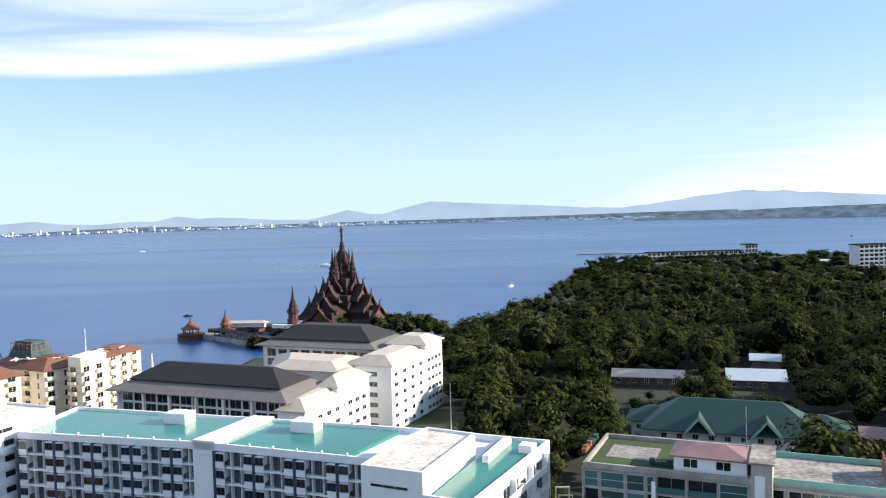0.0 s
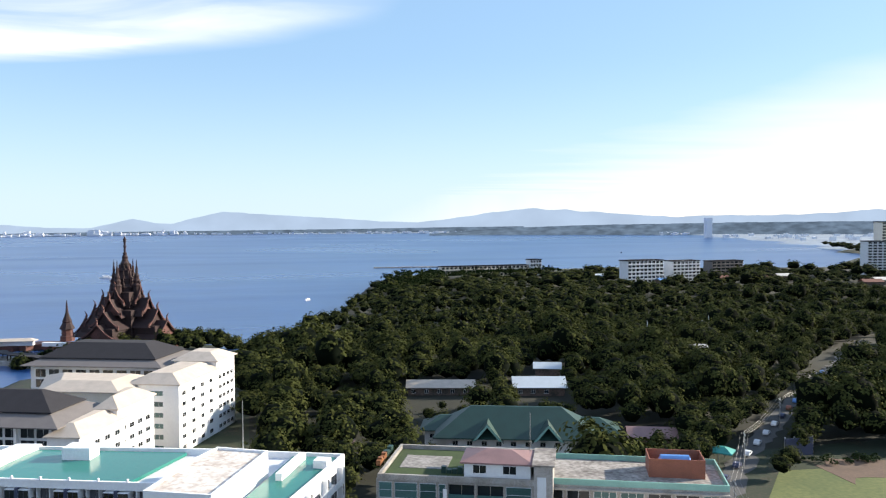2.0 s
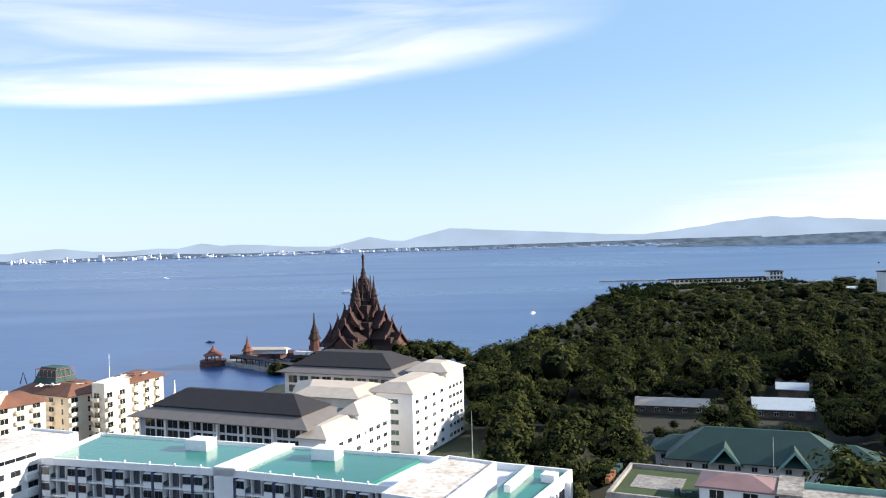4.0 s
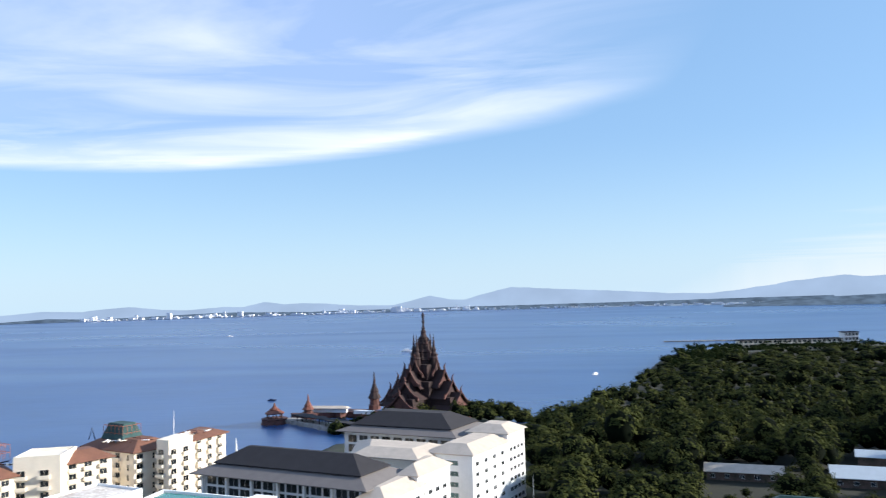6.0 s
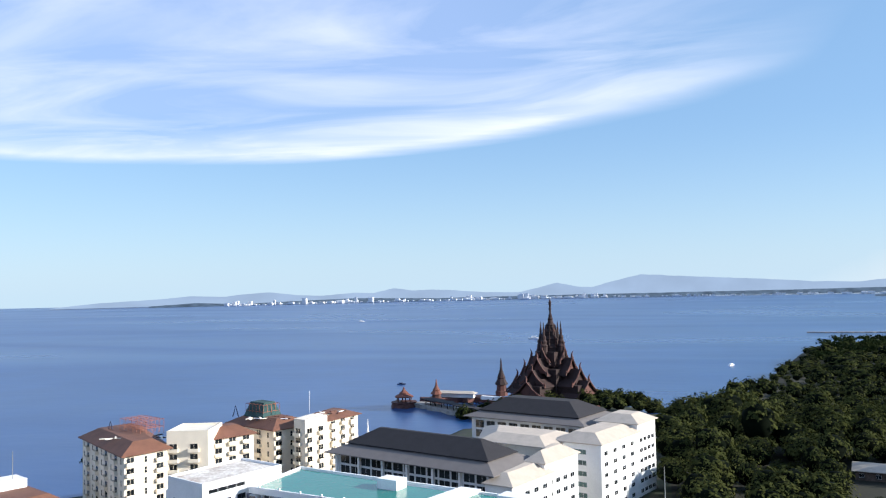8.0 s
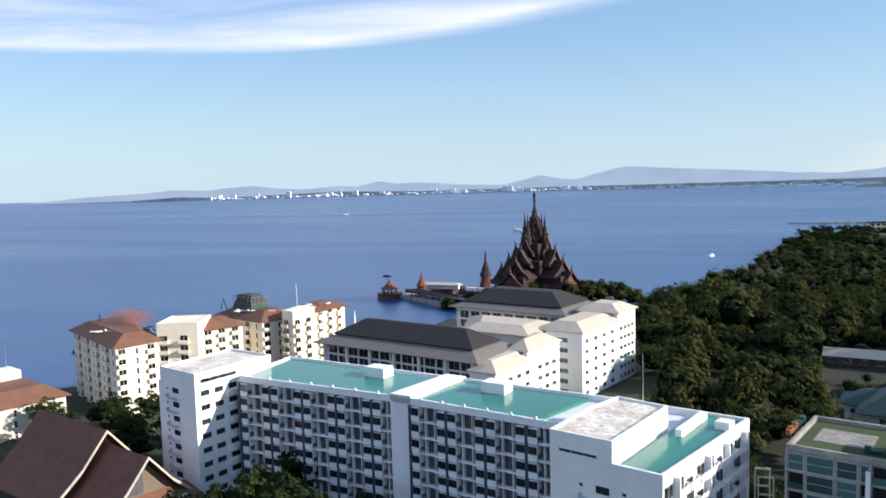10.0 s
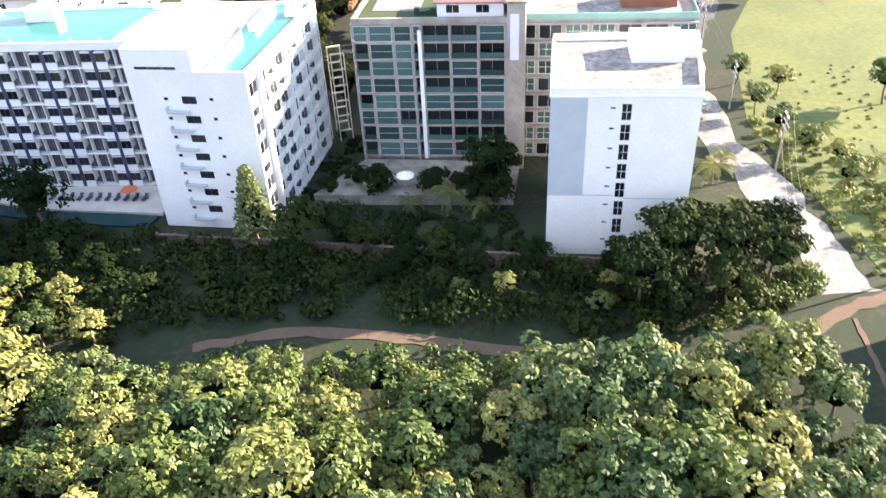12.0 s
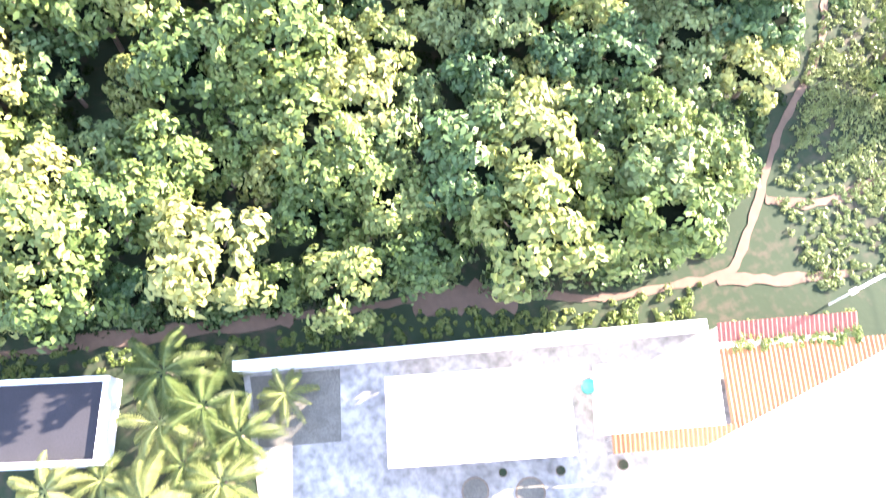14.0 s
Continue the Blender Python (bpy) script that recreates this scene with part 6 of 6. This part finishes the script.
for k in range(130):
    x = rd.uniform(890, 1500)
    wood_tree(x, float(np.interp(x, *zip(*SHORE))) - rd.uniform(25, 260), rd.uniform(2.0, 3.2), 0.5)
for x, y, k in ((296, 372, 2.0), (308, 384, 2.3), (322, 392, 2.1), (338, 412, 2.2), (420, 500, 2.0), (228, 330, 1.8), (180, 380, 1.9), (120, 420, 1.8), (60, 330, 1.7), (150, 270, 1.7)):
    wood_tree(x, y, k)
allv = np.concatenate(vs)
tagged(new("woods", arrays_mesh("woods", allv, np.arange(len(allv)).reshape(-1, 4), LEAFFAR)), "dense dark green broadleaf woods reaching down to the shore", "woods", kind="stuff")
tagged(new("woods_shade_cores", arrays_mesh("woods_shade_cores", np.concatenate(cvs), np.concatenate(cfs), CORE)), "dark cores painted as the shade inside the woods", "woods", kind="stuff")

# ---- scrub: low bushes, too many to count ----
def scrub(name, poly, n, size, material, seed, label, hmax=1.0, per=70, leaf=0.28):
    r = random.Random(seed)
    xs_, ys_ = [p[0] for p in poly], [p[1] for p in poly]
    tf = []
    while len(tf) < n:
        x, y = r.uniform(min(xs_), max(xs_)), r.uniform(min(ys_), max(ys_))
        if inside(x, y, poly):
            k = 0.5 + noise.noise((x * 0.11, y * 0.11, seed))
            s = size * r.uniform(0.5, 1.0) * max(0.5, k + 0.4)
            tf.append((x, y, s * 0.4 * hmax, s))
    v, f = leaf_cloud(np.array(tf), per, leaf, 0.6, seed)
    v[:, 2] = np.maximum(v[:, 2], 0.02)
    return tagged(new(name, arrays_mesh(name, v, f, material)), label, "scrub", kind="stuff")


scrub("scrub", [(-95, 96), (-40, 90), (-12, 89), (8, 85), (36, 70), (50, 66), (64, 66), (70, 70), (60, 78), (41, 86), (11, 100), (-12, 110), (-18, 116), (-34, 124), (-60, 134), (-95, 140)], 1250, 2.8, LEAFDARK, 3, "tangled bushes with shade painted into dark green leaves", 1.4, 46, 0.42)
scrub("shade_weeds", [(70, 56), (76, 57), (62, 27), (54, 24), (58, 34), (64, 44)], 120, 0.9, LEAFBLUE, 14, "green weeds in the shaded gully", 0.7, 40, 0.22)
scrub("edge_bushes", [(-75, 82), (-21, 74), (-5, 72), (5, 69), (17, 64), (27, 59), (39, 53.5), (50, 49), (53, 55), (45, 60.5), (34, 65), (22, 71), (6, 79), (-8, 82), (-24, 84), (-75, 94)], 230, 1.9, LEAF, 15, "leafy bushes at the edge of the thicket", 1.5, 60, 0.32)
scrub("under_growth", [(-60, 40), (-10, 22), (20, 11.5), (34, 10), (46, 20), (53, 30), (56, 46), (46, 50), (-10, 72), (-60, 78)], 420, 1.3, LEAFDARK, 16, "undergrowth beneath the thicket trees, leaves darkened for shade", 1.0, 40, 0.3)
scrub("fringe_bushes", [(-60, 43), (-30, 31), (-12, 23.2), (6, 17.4), (18, 11), (30, 8.8), (38, 14), (48, 22), (54, 30), (50, 31), (40, 21), (30, 13.5), (18, 15.5), (4, 21.5), (-12, 27), (-60, 46)], 330, 1.5, LEAFBLUE, 21, "low green bushes along the thicket's edge", 1.1, 40, 0.3)
scrub("shore_scrub", [(112, 735), (143, 858), (182, 980), (400, 990), (400, 950), (240, 900), (180, 800), (150, 730)], 260, 7.0, LEAFFAR, 23, "dark trees and scrub along the rocky shore", 0.9, 40, 1.3)
scrub("bright_scrub", [(50, 65.5), (66, 66), (74, 70), (71, 74), (62, 69)], 60, 1.9, LEAF, 4, "sunlit bushes along the earth track")
scrub("verge_bushes", [(80, 68), (90, 66), (98, 72), (101, 96), (94, 120), (88, 108), (85, 90)], 120, 1.5, LEAF, 5, "bright bushes along the road verge")
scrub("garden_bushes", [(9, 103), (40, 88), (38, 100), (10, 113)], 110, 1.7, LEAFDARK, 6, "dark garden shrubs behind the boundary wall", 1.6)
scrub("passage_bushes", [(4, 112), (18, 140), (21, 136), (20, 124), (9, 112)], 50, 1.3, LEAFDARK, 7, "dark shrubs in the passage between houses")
scrub("weeds", [(-60, 41), (-30, 29), (-12, 21.2), (4, 16), (17, 9.5), (28, 7), (25, 4.6), (-11, 19.4), (-24, 24), (-60, 38)], 420, 0.5, LEAF, 8, "low green weeds along the footpath", 0.6, 36, 0.16)
scrub("meadow_weeds", [(36, 2), (70, -8), (78, 20), (66, 34), (52, 24), (38, 11)], 2600, 0.75, LEAFBLUE, 9, "low patchy green weeds on bare earth", 0.5, 30, 0.16)
scrub("lawn_weeds", [(86, 66), (125, 50), (150, 60), (130, 130), (110, 140), (96, 110)], 240, 0.6, LEAF, 10, "tufts of weeds on the lawn", 0.5, 30, 0.2)
scrub("roof_creeper", [(25.5, 0.4), (35, -3.6), (36, -1.2), (26.5, 2.4)], 110, 0.55, LEAF, 11, "green creeper over the sheet roof", 0.5, 50, 0.14).location.z = 3.7
scrub("hedge", [(138, 184), (190, 178), (300, 170), (300, 176), (190, 184), (140, 190)], 150, 1.9, LEAFDARK, 12, "dark hedge at the lawn's far edge", 1.6, 40, 0.4)
for x, y, s, k in ((70, 12, 1.0, 0), (55, 18, 1.0, 1), (66, 4, 0.9, 0), (58, 15, 0.9, 0), (78, 10, 1.0, 0), (-72, 150, 1.2, 0), (-200, 180, 1.0, 0), (-160, 178, 1.1, 0), (-150, 172, 1.0, 0), (-196, 240, 1.2, 0), (-118, 160, 1.1, 0), (-126, 168, 1.2, 0), (-134, 174, 1.2, 0), (-112, 170, 1.1, 0), (-142, 182, 1.2, 0), (-124, 180, 1.1, 1), (-134, 188, 1.1, 0), (-110, 180, 1.1, 0), (-150, 186, 1.0, 1), (-88, 128, 1.0, 0), (-84, 134, 1.0, 1)):
    plant("tree", DARK[k] if x < 0 else NEAR[k], x, y, 0, s, "rounded tree with mid-green leaves", "single trees")

# ---- boundary wall, gardens and pool deck ----
bw = Matrix.Translation((-16.0, 112.0, 0)) @ Matrix.Rotation(math.atan2(80 - 112, 50 + 16), 4, "Z")
tagged(new("wall_boundary", mesh_of("wall_boundary", boxes((0, -0.15, 0, 73, 0.15, 2.0), (0, -0.25, 2.0, 73, 0.25, 2.12), *[(i * 3.0 - 0.2, -0.3, 0, i * 3.0 + 0.2, 0.3, 2.3) for i in range(25)], m=bw), OLDWALL)), "dark mossy boundary wall with pillars", "wall", kind="structure")
tagged(new("wall_retaining", mesh_of("wall_retaining", boxes((0, -0.2, 0, 33, 0.2, 1.9), m=Matrix.Translation((9.2, 115.5, 0)) @ Matrix.Rotation(radians(-21), 4, "Z")), PAVING)), "grey retaining wall of a terrace", "wall", kind="structure")
tagged(new("terrace_paving", mesh_of("terrace_paving", prism([(9.2, 115.9), (40, 104), (45, 114), (20, 125)], -0.1, 1.7), PAVING)), "grey paved terrace below the condominium", "paving", kind="structure")
deck_pts = [(-48, 141.5), (-44, 136), (-38, 131.5), (-30, 127.5), (-22, 124), (-15.6, 121), (-13, 128), (-17, 131.5), (-44, 141)]
tagged(new("pool_deck", mesh_of("pool_deck", prism(deck_pts, -0.1, 0.5), SLAB)), "curved pale pool deck along the house", "paving", kind="structure")
tagged(new("garden_pool", mesh_of("garden_pool", prism([(-50, 138), (-44, 132), (-36, 127), (-24, 120.5), (-18, 118), (-16, 120.6), (-22, 123.6), (-30, 127.1), (-38, 131.1), (-44, 135.6), (-48, 140)], -0.1, 0.35), GARDENPOOL)), "dark teal garden pool", "pool", kind="structure")
bed = mesh_of("bed", boxes((0, 0, 0.25, 0.65, 1.3, 0.33), (0.02, 0.02, 0.33, 0.63, 1.3, 0.4)), NAVY)
tilt_me = bmesh.new()
box(tilt_me, 0, 0, 0, 0.65, 0.7, 0.08, Matrix.Translation((0, 1.3, 0.27)) @ Matrix.Rotation(radians(40), 4, "X"))
back_me = mesh_of("backrest", tilt_me, NAVY)
leg_me = mesh_of("leg", boxes((0, 0, 0, 0.05, 0.05, 0.25)), STEEL)
for i in range(12):
    t = tagged(new("sun_lounger"), "dark sun lounger on the pool deck", "lounger", "loungers on the deck")
    t.matrix_basis = Matrix.Translation((-36 + i * 1.55, 133.0 - i * 0.62, 0.5)) @ Matrix.Rotation(radians(-25), 4, "Z")
    sub("bed", bed, t)
    sub("backrest", back_me, t)
    for lx, ly in ((0.03, 0.1), (0.57, 0.1), (0.03, 1.2), (0.57, 1.2)):
        sub("leg", leg_me, t).location = (lx, ly, 0)


def umbrella(x, y, z, r, material, label, folded=False):
    t = thing("parasol", (x, y, z), label, "parasol")
    part("pole", lathe(bmesh.new(), x, y, [(0.04, z), (0.04, z + 2.6)], 6), STEEL, t)
    part("canopy", lathe(bmesh.new(), x, y, [(0.1, z + 0.9), (0.3, z + 1.1), (0.16, z + 2.0), (0.04, z + 2.7)] if folded else [(r, z + 2.0), (r, z + 2.05), (r * 0.5, z + 2.5), (0.05, z + 2.75)], 8), material, t)


umbrella(24.3, 113.0, 1.7, 1.6, WHITE, "open white parasol on the terrace")
umbrella(29.9, 110.6, 1.7, 0.7, AWNING, "folded pale orange parasol on the terrace", True)
umbrella(-20.5, 127.5, 0.5, 1.5, AWNING, "open orange parasol by the loungers")
for i in range(5):
    x, y = 17.5 + i * 1.0, 115.6 - i * 0.4
    t = thing("garden_chair", (x, y, 1.7), "white garden chair on the terrace", "chair", "garden chairs")
    part("seat", boxes((x, y, 2.1, x + 0.5, y + 0.5, 2.16)), WHITE, t)
    part("backrest", boxes((x, y + 0.45, 2.16, x + 0.5, y + 0.5, 2.6)), WHITE, t)
    for lx, ly in ((0, 0), (0.45, 0), (0, 0.45), (0.45, 0.45)):
        part("leg", boxes((x + lx, y + ly, 1.7, x + lx + 0.05, y + ly + 0.05, 2.1)), WHITE, t)
mast_frame = thing("stair_frame", (18.8, 139, 0), "open white steel stair frame beside the house", "stairs")
part("frame", boxes(*[(17.5 + dx, 137 + dy, 0, 17.7 + dx, 137.2 + dy, 17) for dx in (0, 2.4) for dy in (0, 4)], *[(17.5, 137, 2 + 3 * k, 20.1, 137.2, 2.25 + 3 * k) for k in range(6)], *[(17.5, 141, 2 + 3 * k, 20.1, 141.2, 2.25 + 3 * k) for k in range(6)]), CREAM, mast_frame)


# ---- power poles, wires, roadside things ----
def power_pole(x, y, h, arms, turn):
    t = thing("power_pole", (x, y, 0), "concrete power pole with cross-arms and wires", "pole", "power poles")
    part("shaft", lathe(bmesh.new(), x, y, [(0.19, 0), (0.12, h)], 8), CONCRETE, t)
    m = Matrix.Translation((x, y, 0)) @ Matrix.Rotation(radians(turn), 4, "Z")
    for k in range(arms):
        part("cross_arm", boxes((-1.5, -0.07, h - 0.8 - 1.1 * k, 1.5, 0.07, h - 0.62 - 1.1 * k), m=m), STEEL, t)
    for k in range(6):
        p = m @ Vector((-1.3 + 0.52 * k, 0, h - 0.62))
        part("insulator", lathe(bmesh.new(), p.x, p.y, [(0.09, h - 0.62), (0.05, h - 0.35)], 6), WHITE, t)
    return t


POLES = [(72.0, 77.5, 9.0), (85.3, 98.0, 11.0), (92, 122, 10.0), (104, 152, 10.0), (130, 186, 10.0), (166, 219, 10.0), (208, 254, 10.0)]
for x, y, h in POLES:
    power_pole(x, y, h, 3, 65)


def wires(rows, r=0.025, sag=1.2, name="power_lines", label="thin power lines between poles"):
    bm = bmesh.new()
    for a, b in rows:
        a, b = Vector(a), Vector(b)
        pts = [a.lerp(b, i / 10) - Vector((0, 0, sag * 4 * (i / 10) * (1 - i / 10))) for i in range(11)]
        prev = None
        for p in pts:
            q = [bm.verts.new(p + Vector(o) * r) for o in ((-1, 0, -0.6), (1, 0, -0.6), (0, 0, 1))]
            if prev:
                for i in range(3):
                    bm.faces.new((prev[i], prev[(i + 1) % 3], q[(i + 1) % 3], q[i]))
            prev = q
    tagged(new(name, mesh_of(name, bm, STEEL)), label, "cables", kind="stuff")


wires([((a[0] + o, a[1], a[2] - 0.4), (b[0] + o, b[1], b[2] - 0.4)) for a, b in zip(POLES, POLES[1:]) for o in (-1.2, 0, 1.2)] + [((84.0, 66.0, 11.0), (66.0, -6.0, 11.0)), ((85.6, 65.0, 11.0), (68.0, -6.0, 11.0)), ((87.2, 64.0, 11.0), (70, -6.0, 11.0))])
for x, y in ((84.8, 66.0), (67.5, -6.5)):
    power_pole(x, y, 11.3, 2, 20)
end = thing("street_lamp", (36.4, 0.2, 0), "white pole lamp beside the corrugated roof", "lamp")
part("pole", lathe(bmesh.new(), 36.4, 0.2, [(0.09, 0), (0.07, 6.0)], 8), WHITE, end)
part("arm", boxes((35.6, 0.1, 5.9, 38.6, 0.3, 6.05)), WHITE, end)
part("head", boxes((35.3, 0.0, 5.85, 35.9, 0.4, 6.1)), WHITE, end)
stall = thing("market_stall", (128.5, 192.5, 0), "small stall with a teal tarpaulin roof", "stall")
part("canopy", hip_roof(rect(128, 193.5, 6, 5, -45), 3.0, 4.2, 2.0, 0.3), TEAL, stall)
part("posts", boxes(*[(128 + dx, 193.5 + dy, 0, 128.12 + dx, 193.62 + dy, 3) for dx in (-2.5, 2.4) for dy in (-2.2, 2.1)]), STEEL, stall)
stall = thing("market_stall", (86.5, 119, 0), "small stall with a teal tarpaulin roof", "stall")
part("canopy", hip_roof(rect(85.5, 126, 5, 6, -20), 2.6, 3.6, 2.0, 0.3), TEAL, stall)
part("posts", boxes(*[(85.5 + dx, 126 + dy, 0, 85.62 + dx, 126.12 + dy, 2.7) for dx in (-2.2, 2.1) for dy in (-2.5, 2.4)]), STEEL, stall)
board = thing("billboard_frame", (150, 189.6, 0), "dark back of a roadside board on posts", "board")
part("panel", boxes((145.5, 189.4, 1.0, 154.5, 189.7, 6.0)), NAVY, board)
part("posts", boxes(*[(145.5 + 3 * k, 189.7, 0, 145.8 + 3 * k, 190.0, 6.4) for k in range(4)]), STEEL, board)
for k, (x, y) in enumerate(((216, 398), (245, 390), (250, 348), (262, 410))):
    t = thing("lamp_mast", (x, y, -3), "slim white mast above the trees", "mast", "masts in the wood")
    part("shaft", lathe(bmesh.new(), x, y, [(0.25, -6), (0.15, 11)], 6), WHITE, t)
rd = random.Random(77)
car_mats = [WHITE, SHADEWHITE, NAVY, RUST, BLUEPLASTIC]
for k in range(14):
    s = 0.12 + k * 0.062
    x, y = 104 + 152 * s - 2.0 - 0.8, 160 + 140 * s + 2.0
    t = tagged(new("car"), "small car parked at the roadside", "car", "parked cars")
    t.matrix_basis = Matrix.Translation((x, y, 0.06)) @ Matrix.Rotation(radians(43), 4, "Z")
    bm = bmesh.new()
    prof = [(-2.1, 0.35), (2.1, 0.35), (2.1, 0.8), (1.1, 0.95), (0.5, 1.45), (-1.2, 1.48), (-1.9, 0.95), (-2.1, 0.85)]
    l, r = [bm.verts.new((x_, -0.82, z_)) for x_, z_ in prof], [bm.verts.new((x_, 0.82, z_)) for x_, z_ in prof]
    bm.faces.new(l), bm.faces.new(list(reversed(r)))
    for i in range(8):
        bm.faces.new((l[i], r[i], r[(i + 1) % 8], l[(i + 1) % 8]))
    sub("body", mesh_of("body", bm, car_mats[rd.randrange(5)]), t)
    for wx in (-1.3, 1.3):
        for wy in (-0.75, 0.75):
            w = lathe(bmesh.new(), 0, 0, [(0.32, -0.1), (0.32, 0.1)], 10)
            bmesh.ops.rotate(w, verts=w.verts, matrix=Matrix.Rotation(radians(90), 3, "X"))
            sub("wheel", mesh_of("wheel", w, NAVY), t).location = (wx, wy, 0.32)
    sub("glazing", mesh_of("glazing", boxes((-1.3, -0.835, 1.0, 0.6, 0.835, 1.36)), GLASS), t)


# ---- yard things ----
def tub(x, y, r, h, material, label):
    t = thing("tub", (x, y, 0.06), label, "tub", "tubs in the yard")
    part("rim", lathe(bmesh.new(), x, y, [(r, 0.06), (r * 1.05, h), (r * 0.92, h + 0.04)], 16), BARK, t)
    part("fill", lathe(bmesh.new(), x, y, [(r * 0.9, h - 0.1), (r * 0.9, h + 0.05)], 16), material, t)


# last two: wide low discs placed on the yard's round dark spots
YARD_TUBS = [(4.3, 0.5, 0.35, 0.4, SOIL), (8.6, -1.5, 0.4, 0.4, SOIL), (13.4, -3.4, 0.45, 0.4, SOIL), (1.6, 0.2, 1.1, 0.18, MUD), (5.6, -1.9, 1.2, 0.18, MUD)]
for x, y, r, h, m_ in YARD_TUBS:
    tub(x, y, r, h, m_, "round rimmed tub shape with a dark top in the yard")
